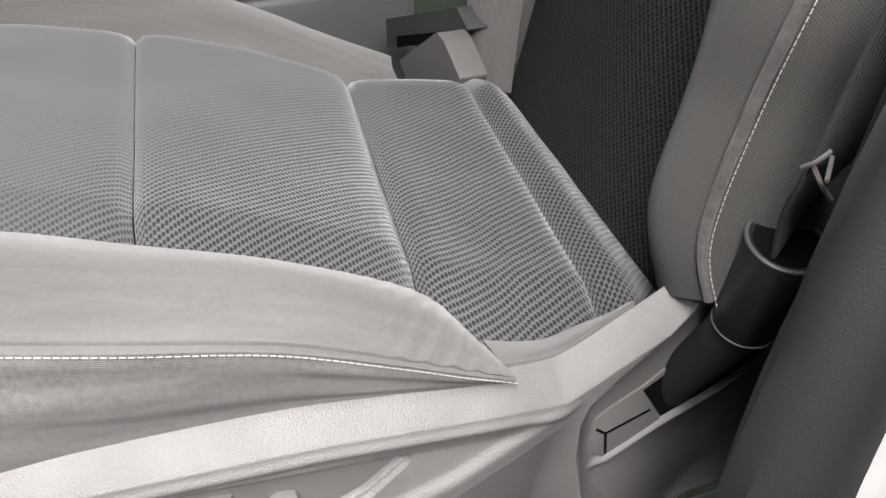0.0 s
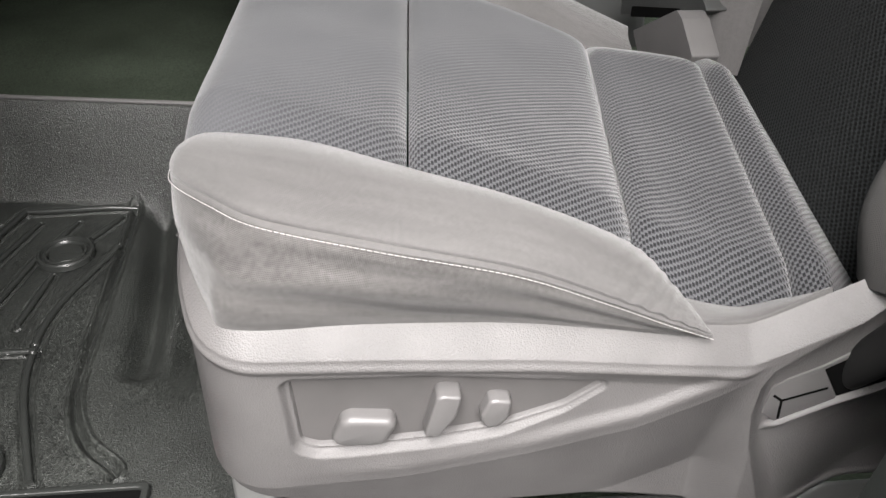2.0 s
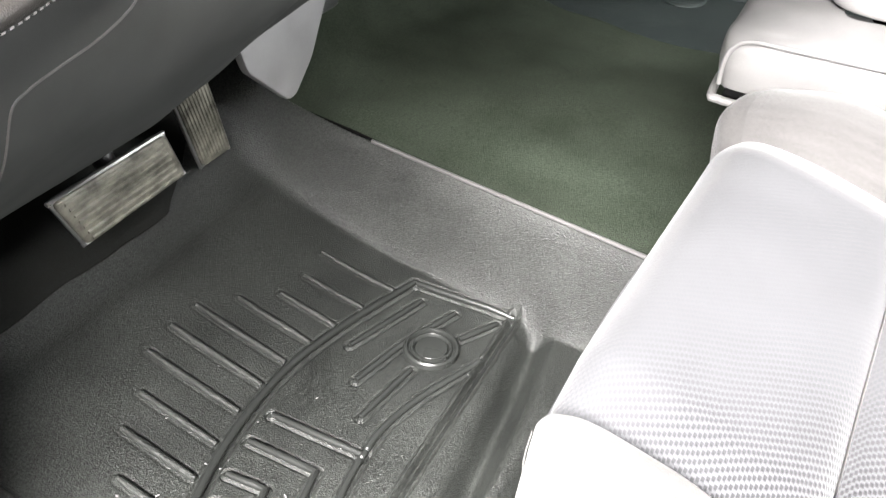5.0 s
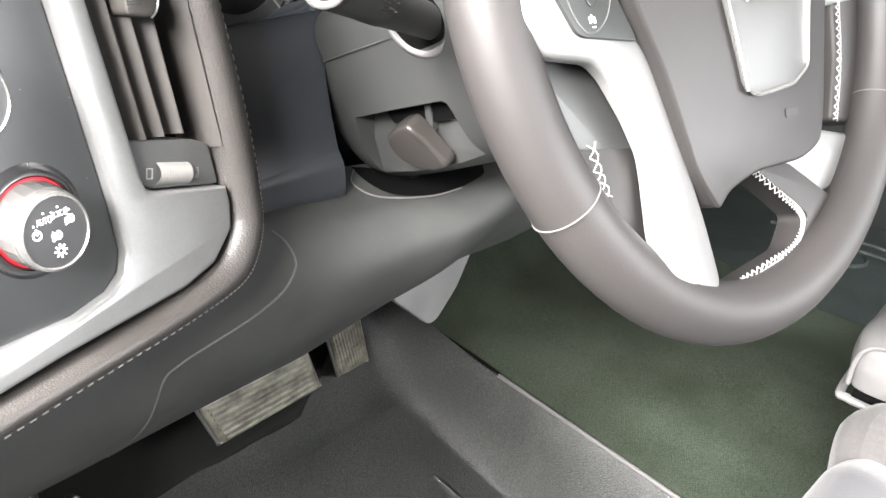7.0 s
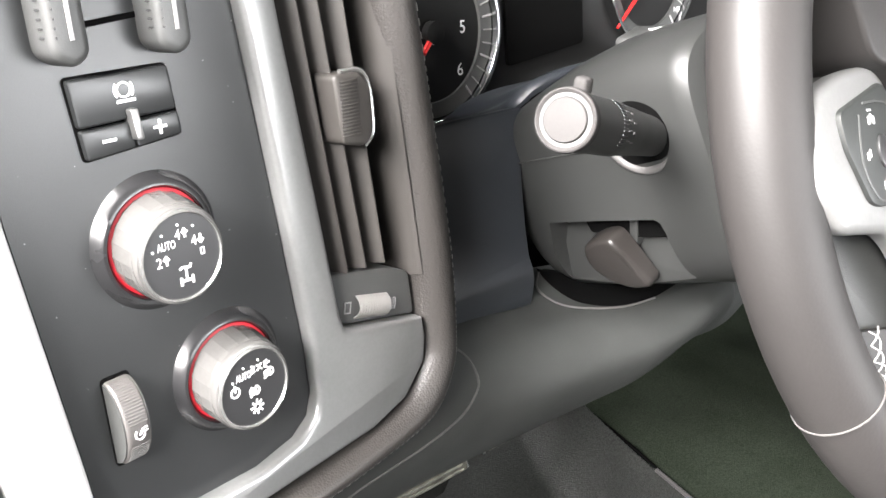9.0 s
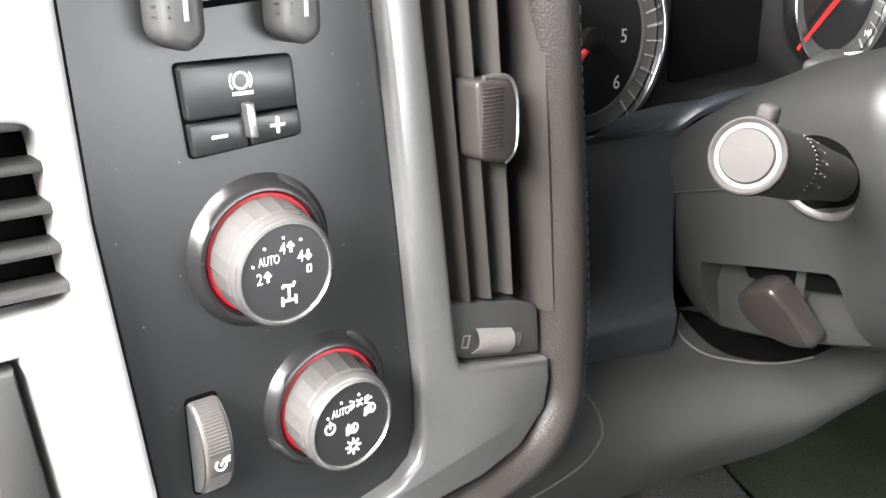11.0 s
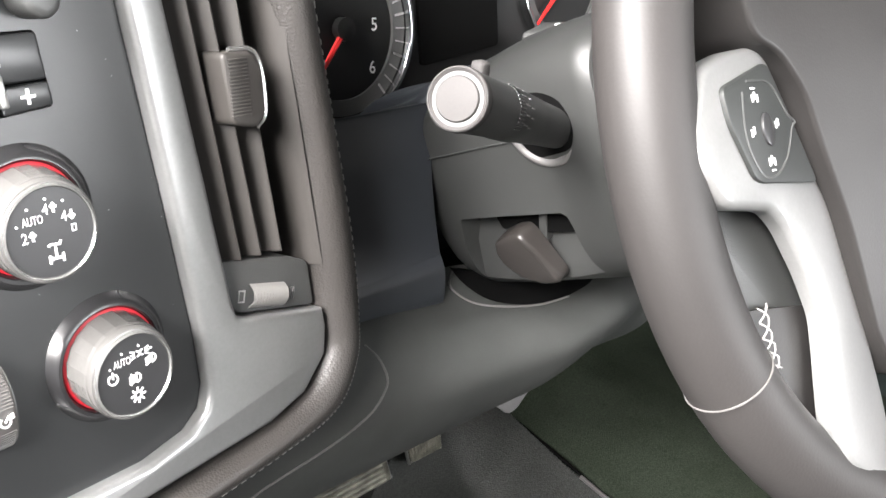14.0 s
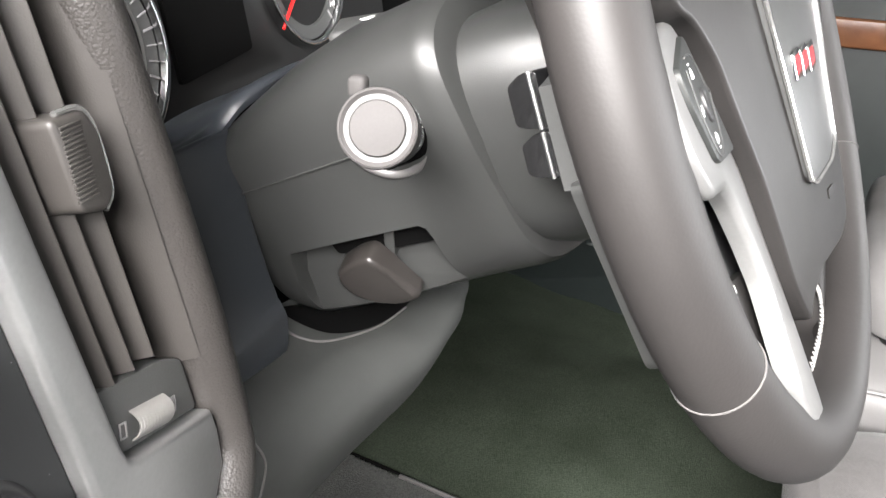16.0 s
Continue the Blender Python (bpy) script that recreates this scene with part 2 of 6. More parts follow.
M_SEAM = material("pale_seam", (0.085, 0.081, 0.079), rough=0.6, bump=0)
M_PANEL = material("dusty_black_panel", (0.017, 0.018, 0.0185), rough=0.34, bump=0.04, bump_scale=2000)
nt_ = M_PANEL.node_tree   # a few pale dust specks
vo_ = nt_.nodes.new("ShaderNodeTexVoronoi")
vo_.inputs["Scale"].default_value = 150
vo_.inputs["Randomness"].default_value = 1.0
tc_ = nt_.nodes.new("ShaderNodeTexCoord")
nt_.links.new(tc_.outputs["Object"], vo_.inputs["Vector"])
lt_ = nt_.nodes.new("ShaderNodeMath")
lt_.operation, lt_.inputs[1].default_value = "LESS_THAN", 0.036
nt_.links.new(vo_.outputs["Distance"], lt_.inputs[0])
mx_ = nt_.nodes.new("ShaderNodeMix")
mx_.data_type = "RGBA"
mx_.inputs[7].default_value = (0.2, 0.2, 0.2, 1)
old_ = nt_.nodes["Principled BSDF"].inputs["Base Color"].links[0].from_socket
nt_.links.new(old_, mx_.inputs[6])
nt_.links.new(lt_.outputs[0], mx_.inputs[0])
nt_.links.new(mx_.outputs[2], nt_.nodes["Principled BSDF"].inputs["Base Color"])
M_DIMMER = material("brown_grey_dimmer_plastic", (0.075, 0.07, 0.067), rough=0.5, bump=0.03, bump_scale=1500)
M_KEYS = material("dark_key_rubber", (0.024, 0.026, 0.025), rough=0.5, bump=0.03, bump_scale=1500)
M_DOOR = material("dark_teal_door_plastic", (0.014, 0.0185, 0.0175), rough=0.5, bump=0.06, bump_scale=1500)
M_JUMP = material("light_grey_vinyl", (0.17, 0.166, 0.164), rough=0.55, kind="grain", bump=0.06, bump_scale=900)
M_THUMB = material("pale_thumbwheel_plastic", (0.2, 0.193, 0.185), rough=0.35, bump=0.03, bump_scale=1500)
# near black for the dash's shadow on the front of the liner
M_TOESHADE = material("toe_shade_black", (0.012, 0.0124, 0.0114), rough=1.0, bump=0.6, bump_scale=500, spec=0.1)
M_CAP = material("matt_black_cap", (0.016, 0.016, 0.017), rough=0.42, bump=0.02, bump_scale=2000)
M_BUTTON = material("pale_button_plastic", (0.068, 0.065, 0.064), rough=0.62, bump=0.03, bump_scale=1500, spec=0.12)

m_red = bpy.data.materials.new("red_backlight")
m_red.use_nodes = True
m_red.node_tree.nodes["Principled BSDF"].inputs["Base Color"].default_value = (0.36, 0.004, 0.014, 1)
m_red.node_tree.nodes["Principled BSDF"].inputs["Emission Color"].default_value = (1, 0.01, 0.03, 1)
m_red.node_tree.nodes["Principled BSDF"].inputs["Emission Strength"].default_value = 0.06


# ---- helpers ----
def part(name, bm, mat, parent=None, label="", smooth=True):
    """Links a bmesh as one mesh object, under a thing or a part where one is given."""
    bmesh.ops.recalc_face_normals(bm, faces=bm.faces)
    me = bpy.data.meshes.new(name)
    if smooth:
        for f in bm.faces:
            f.smooth = True
        for e in bm.edges:
            if len(e.link_faces) == 2 and e.calc_face_angle(0) > radians(40):
                e.smooth = False
    bm.to_mesh(me)
    bm.free()
    me.materials.append(mat)
    ob = new(name, me)
    if parent:
        ob.parent = parent
    if label:
        ob["label"] = label
    return ob


def thing(name, label, category, group="", kind="", at=None):
    return tagged(new(name), label, category, group, kind)


def curve(pts, n=40, closed=False):
    """n points on a smooth line through pts."""
    p = [V(q) for q in pts]
    k = len(p)
    out = []
    spans = k if closed else k - 1
    for i in range(n):
        s = i * spans / (n if closed else n - 1)
        j = min(int(s), spans - 1)
        f = s - j
        g = (lambda q: p[q % k]) if closed else (lambda q: p[max(0, min(k - 1, q))])
        a, b, c, d = g(j - 1), g(j), g(j + 1), g(j + 2)
        out.append(0.5 * ((2 * b) + (c - a) * f + (2 * a - 5 * b + 4 * c - d) * f * f + (3 * b - a - 3 * c + d) * f ** 3))
    return out


def grid(bm, rows, wrap=False, uv=True):
    """Quads over rows of points; UVs in metres along the rows and across them."""
    vs = [[bm.verts.new(q) for q in row] for row in rows]
    lay = bm.loops.layers.uv.verify() if uv else None
    nr, nc = len(rows), len(rows[0])
    mid = nc // 2
    across = [0.0]
    for r in range(1, nr):
        across.append(across[-1] + (V(rows[r][mid]) - V(rows[r - 1][mid])).length)
    along = [0.0]
    mr = rows[nr // 2]
    for c in range(1, nc):
        along.append(along[-1] + (V(mr[c]) - V(mr[c - 1])).length)
    for r in range(nr - 1):
        for c in range(nc if wrap else nc - 1):
            d = (c + 1) % nc
            f = bm.faces.new((vs[r][c], vs[r][d], vs[r + 1][d], vs[r + 1][c]))
            if uv:
                for loop, (i, j) in zip(f.loops, ((r, c), (r, d), (r + 1, d), (r + 1, c))):
                    loop[lay].uv = (along[j], across[i])
    return vs


def loft(lines, across=24, along=40, thick=0.0):
    """A smooth skin over several lines; each line is smoothed, and so is the way from line to line."""
    ls = [curve(line, along) for line in lines]
    cols = [curve([line[i] for line in ls], across) for i in range(along)]
    rows = [[cols[i][r] for i in range(along)] for r in range(across)]
    bm = bmesh.new()
    grid(bm, rows)
    if thick:
        bmesh.ops.recalc_face_normals(bm, faces=bm.faces)
        bmesh.ops.solidify(bm, geom=bm.faces[:], thickness=thick)
    return bm


def tube(pts, radius, n=40, sides=10, closed=False, bm=None, squash=1.0, smooth=True):
    """A round bar along a line; radius may be a list along the line."""
    p = curve(pts, n, closed) if smooth else [V(q) for q in pts]
    n = len(p)
    bm = bm or bmesh.new()
    rows, up = [], None
    for i, q in enumerate(p):
        t = (p[(i + 1) % n] - p[i - 1]) if closed else (p[min(i + 1, n - 1)] - p[max(i - 1, 0)])
        t = t.normalized()
        if up is None:
            up = t.orthogonal().normalized()
        up = (up - t * up.dot(t)).normalized()
        side = t.cross(up)
        if isinstance(radius, (list, tuple)):
            x = i / (n - 1) * (len(radius) - 1)
            j = min(int(x), len(radius) - 2)
            r = radius[j] + (radius[j + 1] - radius[j]) * (x - j)
        else:
            r = radius
        rows.append([q + r * (math.cos(a) * up + squash * math.sin(a) * side) for a in [2 * math.pi * k / sides for k in range(sides)]])
    if closed:
        rows.append(rows[0])
    vs = grid(bm, rows, wrap=True)
    if closed:
        bmesh.ops.remove_doubles(bm, verts=bm.verts, dist=1e-6)
    else:
        for row in (vs[0], vs[-1]):
            bm.faces.new(row)
    return bm


def prism(outline, h0, h1, to, bevel=0.0, seg=2, bm=None, top_only=True, lift=None):
    """A plate with the given outline between two heights, its edge rounded, laid into place by to(u, v, h)."""
    own = bmesh.new()
    lo = [own.verts.new((u, v, h0)) for u, v in outline]
    hi = [own.verts.new((u, v, h1)) for u, v in outline]
    n = len(outline)
    own.faces.new(lo[::-1])
    own.faces.new(hi)
    for i in range(n):
        own.faces.new((lo[i], lo[(i + 1) % n], hi[(i + 1) % n], hi[i]))
    bmesh.ops.recalc_face_normals(own, faces=own.faces)
    if bevel:
        es = [e for e in own.edges if all(abs(v.co.z - h1) < 1e-9 for v in e.verts)] if top_only else own.edges[:]
        bmesh.ops.bevel(own, geom=es, offset=bevel, segments=seg, profile=0.5, affect="EDGES", clamp_overlap=True)
    for v in own.verts:
        u, w, h = v.co
        if lift:
            h += lift(u, w) if h > (h0 + h1) / 2 else 0
        v.co = to(u, w, h)
    if bm is None:
        return own
    me = bpy.data.meshes.new("tmp")
    own.to_mesh(me)
    own.free()
    bm.from_mesh(me)
    bpy.data.meshes.remove(me)
    return bm


def rounded(pts, r=0.002, n=4):
    """The outline with its corners rounded."""
    out = []
    k = len(pts)
    for i in range(k):
        a, b, c = V(pts[i - 1]), V(pts[i]), V(pts[(i + 1) % k])
        d1, d2 = (a - b), (c - b)
        q = min(r, d1.length * 0.45, d2.length * 0.45)
        p0, p1 = b + d1.normalized() * q, b + d2.normalized() * q
        for j in range(n + 1):
            f = j / n
            out.append(tuple((1 - f) ** 2 * p0 + 2 * f * (1 - f) * b + f * f * p1))
    return out


def rect(u0, v0, u1, v1, r=0.0):
    pts = [(u0, v0), (u1, v0), (u1, v1), (u0, v1)]
    return rounded(pts, r) if r else pts


def disc(u, v, r, n=32):
    return [(u + r * math.cos(2 * math.pi * i / n), v + r * math.sin(2 * math.pi * i / n)) for i in range(n)]


def lathe(profile, to, sides=40, bm=None):
    """A turned body: profile of (radius, height); to(u, v, h) lays it into place."""
    bm = bm or bmesh.new()
    rows = [[to(r * math.cos(2 * math.pi * k / sides), r * math.sin(2 * math.pi * k / sides), h) for k in range(sides)] for r, h in profile]
    vs = grid(bm, rows, wrap=True)
    bm.faces.new(vs[-1])
    bm.faces.new(vs[0][::-1])
    return bm


def box(c, size, turn=None, bevel=0.003):
    bm = bmesh.new()
    bmesh.ops.create_cube(bm, size=1, matrix=Matrix.Translation(c) @ (turn or Matrix()) @ Matrix.Diagonal((*size, 1)))
    if bevel:
        bmesh.ops.bevel(bm, geom=bm.edges[:], offset=bevel, segments=3, profile=0.5, affect="EDGES", clamp_overlap=True)
    return bm


def frame_of(origin, ex, ey):
    """to(u, v, h) for a plane with the given axes; h is towards the viewer's side ex x ey."""
    o, ex = V(origin), V(ex).normalized()
    en = ex.cross(V(ey)).normalized()
    ey = en.cross(ex)
    return lambda u, v, h: o + ex * u + ey * v + en * h


def ring_plate(outer, holes, h0, h1, to, bevel=0.0):
    """A plate with holes through it."""
    bm = bmesh.new()
    loops = []
    for line in [outer, *holes]:
        vs = [bm.verts.new((u, v, h1)) for u, v in line]
        loops.append([bm.edges.new((vs[i], vs[(i + 1) % len(vs)])) for i in range(len(vs))])
    bmesh.ops.triangle_fill(bm, edges=bm.edges[:], use_beauty=True)
    for f in bm.faces:
        if f.normal.z < 0:
            f.normal_flip()
    ext = bmesh.ops.extrude_face_region(bm, geom=bm.faces[:])
    for v in [g for g in ext["geom"] if isinstance(g, bmesh.types.BMVert)]:
        v.co.z = h0
    bmesh.ops.recalc_face_normals(bm, faces=bm.faces)
    if bevel:
        es = [e for e in bm.edges if len(e.link_faces) == 2 and all(abs(v.co.z - h1) < 1e-9 for v in e.verts) and e.calc_face_angle(0) > 1]
        bmesh.ops.bevel(bm, geom=es, offset=bevel, segments=3, profile=0.5, affect="EDGES", clamp_overlap=True)
    for v in bm.verts:
        v.co = to(*v.co)
    return bm


def lettering(text, size, to, u, v, h, turn=0.0):
    """Letters in the built-in font as a thin raised mesh."""
    cu = bpy.data.curves.new("print", "FONT")
    cu.body, cu.size, cu.align_x, cu.align_y, cu.extrude = text, size, "CENTER", "CENTER", 0.00008
    cu.resolution_u = 3
    ob = bpy.data.objects.new("print", cu)
    me = bpy.data.meshes.new_from_object(ob)
    bm = bmesh.new()
    bm.from_mesh(me)
    bpy.data.objects.remove(ob)
    bpy.data.curves.remove(cu)
    bpy.data.meshes.remove(me)
    c, s = math.cos(radians(turn)), math.sin(radians(turn))
    for w in bm.verts:
        x, y, z = w.co
        w.co = to(u + c * x - s * y, v + s * x + c * y, h + z)
    return bm


def stitches(pts, n, length, r, parent, name="stitch_line"):
    """A row of short threads along a line, as one seam."""
    q = curve(pts, n * 8)
    run = [0.0]
    for i in range(1, len(q)):
        run.append(run[-1] + (q[i] - q[i - 1]).length)
    p = []
    for i in range(2 * n):   # even steps along the line
        s = run[-1] * i / (2 * n - 1)
        j = max(0, min(len(q) - 2, next((k for k in range(len(run)) if run[k] >= s), len(run) - 1) - 1))
        p.append(q[j].lerp(q[j + 1], (s - run[j]) / max(1e-9, run[j + 1] - run[j])))
    bm = bmesh.new()
    for i in range(0, 2 * n - 1, 2):
        a, b = p[i], p[i + 1]
        m, d = (a + b) / 2, (b - a).normalized() * length / 2
        tube([m - d, m, m + d], r, n=3, sides=5, bm=bm, smooth=False)
    return part(name, bm, M_THREAD, parent, "white thread stitching")


def carve(ob, bm_cut):
    """Takes a body out of a part's mesh for good."""
    me = bpy.data.meshes.new("cut")
    bmesh.ops.recalc_face_normals(bm_cut, faces=bm_cut.faces)
    bm_cut.to_mesh(me)
    bm_cut.free()
    cutter = new("cut", me)
    mod = ob.modifiers.new("cut", "BOOLEAN")
    mod.operation, mod.object, mod.solver = "DIFFERENCE", cutter, "EXACT"
    bpy.context.view_layer.update()
    done = bpy.data.meshes.new_from_object(ob.evaluated_get(bpy.context.evaluated_depsgraph_get()))
    ob.modifiers.clear()
    ob.data = done
    bpy.data.objects.remove(cutter)


def cross_stitch(path, n, width, r, to, parent):
    """A braid of crossing threads along a line on a plane."""
    p = curve([(*q, 0) for q in path], n + 1)
    bm = bmesh.new()
    for i in range(n):
        a, b = p[i], p[i + 1]
        d = (b - a).normalized()
        s = V((-d.y, d.x, 0)) * width / 2
        for q0, q1 in ((a - s, b + s), (a + s, b - s)):
            tube([to(q0.x, q0.y, 0), to((q0.x + q1.x) / 2, (q0.y + q1.y) / 2, 0.0012), to(q1.x, q1.y, 0)], r, n=4, sides=5, bm=bm)
    return part("cross_stitch", bm, M_THREAD, parent, "pale crossed stitching")

# ---- setting: floor, carpet, cab shell ----
def carpet_height(x, y):
    z = 0.114
    if x > 0.62:
        z -= 0.02 * min(1, (x - 0.62) / 0.3) ** 1.5
    f = max(0.0, min(1.0, (x - 1.01 - 0.3 * max(0, y - 0.3) - 0.012 * noise.noise((y * 11, 2, 0))) / 0.05))
    z -= 0.066 * f * f * (3 - 2 * f)
    edge = 0.332 + 0.15 * y
    if x < edge:
        z -= min(0.19, (edge - x) * 5)
    z += max(0, y - 0.66) * 0.9
    return z + 0.006 * noise.noise((x * 9, y * 9, 0)) + 0.01 * noise.noise((x * 4, y * 4, 3))


bm = bmesh.new()
grid(bm, [[(x, y, carpet_height(x, y)) for x in np.linspace(-0.5, 1.66, 230)] for y in np.linspace(-0.9, 1.1, 90)])
floor = tagged(part("floor", bm, M_CARPET), "green-grey cut-pile carpet over the cab floor and tunnel", "floor", kind="structure")


def seg_dist(p, a, b):
    d = b - a
    t = np.clip(((p - a) @ d) / (d @ d), 0, 1)
    return np.linalg.norm(p - a - t[..., None] * d, axis=-1)


def floor_liner():
    """Moulded rubber floor liner: a recessed field with chevron ribs, two round post caps and a raised tunnel side."""
    xs, ys = np.linspace(-0.21, 0.48, 600), np.linspace(-0.02, 0.86, 760)
    gx, gy = np.meshgrid(xs, ys)
    p = np.stack([gx, gy], -1)
    z = np.zeros_like(gx)
    rise = np.clip((gy - 0.43) / 0.4, 0, 1)
    z += 0.045 * np.clip((gy - 0.42) / 0.2, 0, 1) ** 1.4 + 0.33 * np.clip((gy - 0.62) / 0.3, 0, 1) ** 1.5
    line = 0.33 + 0.15 * gy
    sweep = np.clip((gy - 0.38) / 0.34, 0, 1)
    wide_ = 0.056 + 0.05 * sweep * sweep * (3 - 2 * sweep)      # the tunnel side sweeps out ahead of the ribs
    up = np.clip((gx - line - 0.004 + wide_) / wide_, 0, 1)
    wall = 0.119 * (up * up * (3 - 2 * up) * 0.75 + 0.25 * up * up)
    z = np.sqrt(z * z + wall * wall)
    z += 0.006 * np.clip(1 - ((gx + 0.158) / 0.005) ** 2, 0, 1) * (gy > 0.3)
    z += 0.03 * np.clip((0.1 - gy) / 0.10, 0, 1) * (1 - up)

    def path(pts):
        q = [np.array(v, float) for v in pts]
        return np.minimum.reduce([seg_dist(p, a, b) for a, b in zip(q, q[1:])])

    arc = [(v.x, v.y) for v in curve([(0.316, 0.382, 0), (0.202, 0.416, 0), (0.1151, 0.4307, 0), (0.0313, 0.4275, 0), (-0.047, 0.4126, 0), (-0.136, 0.3808, 0), (-0.156, 0.3728, 0)], 30)]
    back = [(v.x, v.y) for v in curve([(0.3198, 0.2479, 0), (0.154, 0.2461, 0), (0.0463, 0.2441, 0), (-0.019, 0.24, 0), (-0.072, 0.2194, 0), (-0.105, 0.1868, 0), (-0.115, 0.1838, 0)], 30)]

    def ridge(pts, width, height):
        d = path(pts) / width
        return height * np.clip(1 - d ** 2, 0, 1) - 0.45 * height * np.clip(1 - ((d - 1.6) / 0.6) ** 2, 0, 1) * (height < 0.01)

    z -= ridge(back, 0.0045, 0.0062)
    ay = np.interp(gx, [a[0] for a in arc[::-1]], [a[1] for a in arc[::-1]])
    by = np.interp(gx, [a[0] for a in back[::-1]], [a[1] for a in back[::-1]])
    inside = np.minimum(np.minimum(ay - gy, gy - by), np.minimum(0.319 - (gy - 0.25) * 0.02 - gx, gx + 0.156))
    z -= 0.0035 * (1 - np.clip(up * 3, 0, 1)) * np.clip(inside / 0.003 + 0.5, 0, 1)      # the ribbed field lies lower than the sheet round it
    ribs = [(arc, 0.0046), ([arc[0], (0.3198, 0.2479)], 0.004)]
    for pts in ([(0.2907, 0.3591), (0.1818, 0.393)], [(0.2905, 0.3138), (0.2139, 0.3423), (0.1382, 0.3587)], [(0.2995, 0.262), (0.2532, 0.289)],
                [(0.1809, 0.3146), (0.0955, 0.3266)], [(0.2326, 0.2518), (0.1558, 0.2834), (0.0999, 0.2977), (0.0536, 0.2985), (-0.012, 0.2884), (-0.116, 0.2528)],
                [(-0.062, 0.3899), (-0.151, 0.3608)], [(-0.03, 0.4005), (-0.027, 0.3576), (-0.091, 0.3378), (-0.154, 0.3178)],
                [(0.0131, 0.4077), (0.0135, 0.3276), (-0.066, 0.3117)], [(0.0525, 0.4076), (0.0536, 0.2985)]):
        ribs.append((pts, 0.0037))
    for x, tip in ((0.2929, 0.5035), (0.2454, 0.4971), (0.202, 0.501), (0.1636, 0.5331), (0.1232, 0.5601), (0.0828, 0.5611), (0.0404, 0.556), (-0.004, 0.5278), (-0.047, 0.5127), (-0.09, 0.4788), (-0.13, 0.4608)):
        base = float(np.interp(x, [a[0] for a in arc[::-1]], [a[1] for a in arc[::-1]])) + 0.008
        ribs.append(([(x - 0.004, base), (x, tip)], 0.00371))
    for pts, wide in ribs:
        z -= (0.0024 if wide != 0.00371 else 0.0007) * np.exp(-((path(pts) - wide - 0.0022) / 0.0017) ** 2)
    for (cx, cy, r) in ((0.22, 0.309, 0.0285), (-0.1, 0.311, 0.0275)):
        d = np.hypot(gx - cx, gy - cy)
        z = np.where(d < r + 0.003, np.minimum(z, 0.0005), z)
    for pts, wide, deep in (([(0.3, 0.215), (0.2, 0.202), (0.09, 0.193), (0.02, 0.19)], 0.016, 0.027), ([(0.24, 0.12), (0.1, 0.137), (0.0, 0.15), (-0.04, 0.158)], 0.02, 0.025)):
        fade = np.clip((gx + 0.045) / 0.11, 0, 1)
        z -= deep * fade * fade * (3 - 2 * fade) * np.exp(-(path(pts) / wide) ** 2)      # moulded channels behind the ribbed field
    keep = gx <= 0.334 + 0.15 * gy
    bm = bmesh.new()
    vs = {}
    for j in range(len(ys)):
        for i in range(len(xs)):
            if keep[j, i]:
                vs[j, i] = bm.verts.new((xs[i], ys[j], z[j, i]))
    for j in range(len(ys) - 1):
        for i in range(len(xs) - 1):
            if all(q in vs for q in ((j, i), (j, i + 1), (j + 1, i + 1), (j + 1, i))):
                bm.faces.new((vs[j, i], vs[j, i + 1], vs[j + 1, i + 1], vs[j + 1, i]))
    mat_thing = tagged(part("floor_mat", bm, M_RUBBER), "black moulded rubber floor liner with raised ribs on the carpet", "floor mat")
    sol = mat_thing.modifiers.new("thickness", "SOLIDIFY")
    sol.thickness, sol.offset = 0.004, (-1 if mat_thing.data.polygons[0].normal.z > 0 else 1)
    for n_, (pts, r) in enumerate(ribs):      # moulded ribs, each half sunk in the sheet
        line = curve([(*q, 0) for q in pts], max(8, 4 * len(pts))) if len(pts) > 4 else [V((*q, 0)) for q in pts]
        fine = [line[i].lerp(line[i + 1], f) for i in range(len(line) - 1) for f in (0, 0.25, 0.5, 0.75)] + [line[-1]]
        for q in fine:
            i, j = int(round((q.x + 0.21) / 0.69 * 599)), int(round((q.y + 0.02) / 0.88 * 759))
            q.z = float(z[j, i] if n_ > 0 else z[max(0, j - 3):j + 4, i - 3:i + 4].max() - 0.001) + 0.0021
        part("rib", tube(fine, [r * 0.8] + [r] * 8 + [r * 0.8], sides=10, smooth=False), M_RUBBER if r == 0.00371 else M_SMOOTHRUB, mat_thing)
    lip = [(0.334 + 0.15 * y, y, 0.1205) for y in np.linspace(0.0, 0.5, 12)]
    # tapering black bar that paints the shaded trench beside the carpet
    part("edge_gap", tube([(0.338 + 0.15 * y, y, 0.1195) for y in np.linspace(0.46, 0.74, 12)], [0.0004, 0.0012, 0.002] + [0.003] * 9, n=40, sides=8), M_SHADEBLACK, mat_thing, "black bar for the shade where the liner leaves the carpet")
    part("edge_lip", tube(lip, 0.0028, n=40, sides=8), M_LIGHTPLAST, mat_thing, "pale edge of the liner")
    flat = frame_of((0, 0, 0), (0, -1, 0), (1, 0, 0))
    tag = part("badge_plate", prism(rect(-0.281, -0.171, -0.154, -0.136, 0.004), 0.0, 0.006, flat, 0.0015), M_SHADEBLACK, mat_thing, "black badge plate with a grey and red word mark")
    part("badge_rim", ring_plate(rect(-0.286, -0.176, -0.149, -0.131, 0.006), [rect(-0.28, -0.17, -0.155, -0.137, 0.004)], 0.0, 0.009, flat, 0.0015), M_SMOOTHRUB, tag)
    part("grey_mark", prism(rect(-0.276, -0.158, -0.217, -0.149, 0.002), 0.006, 0.0064, flat), M_DARK, tag)
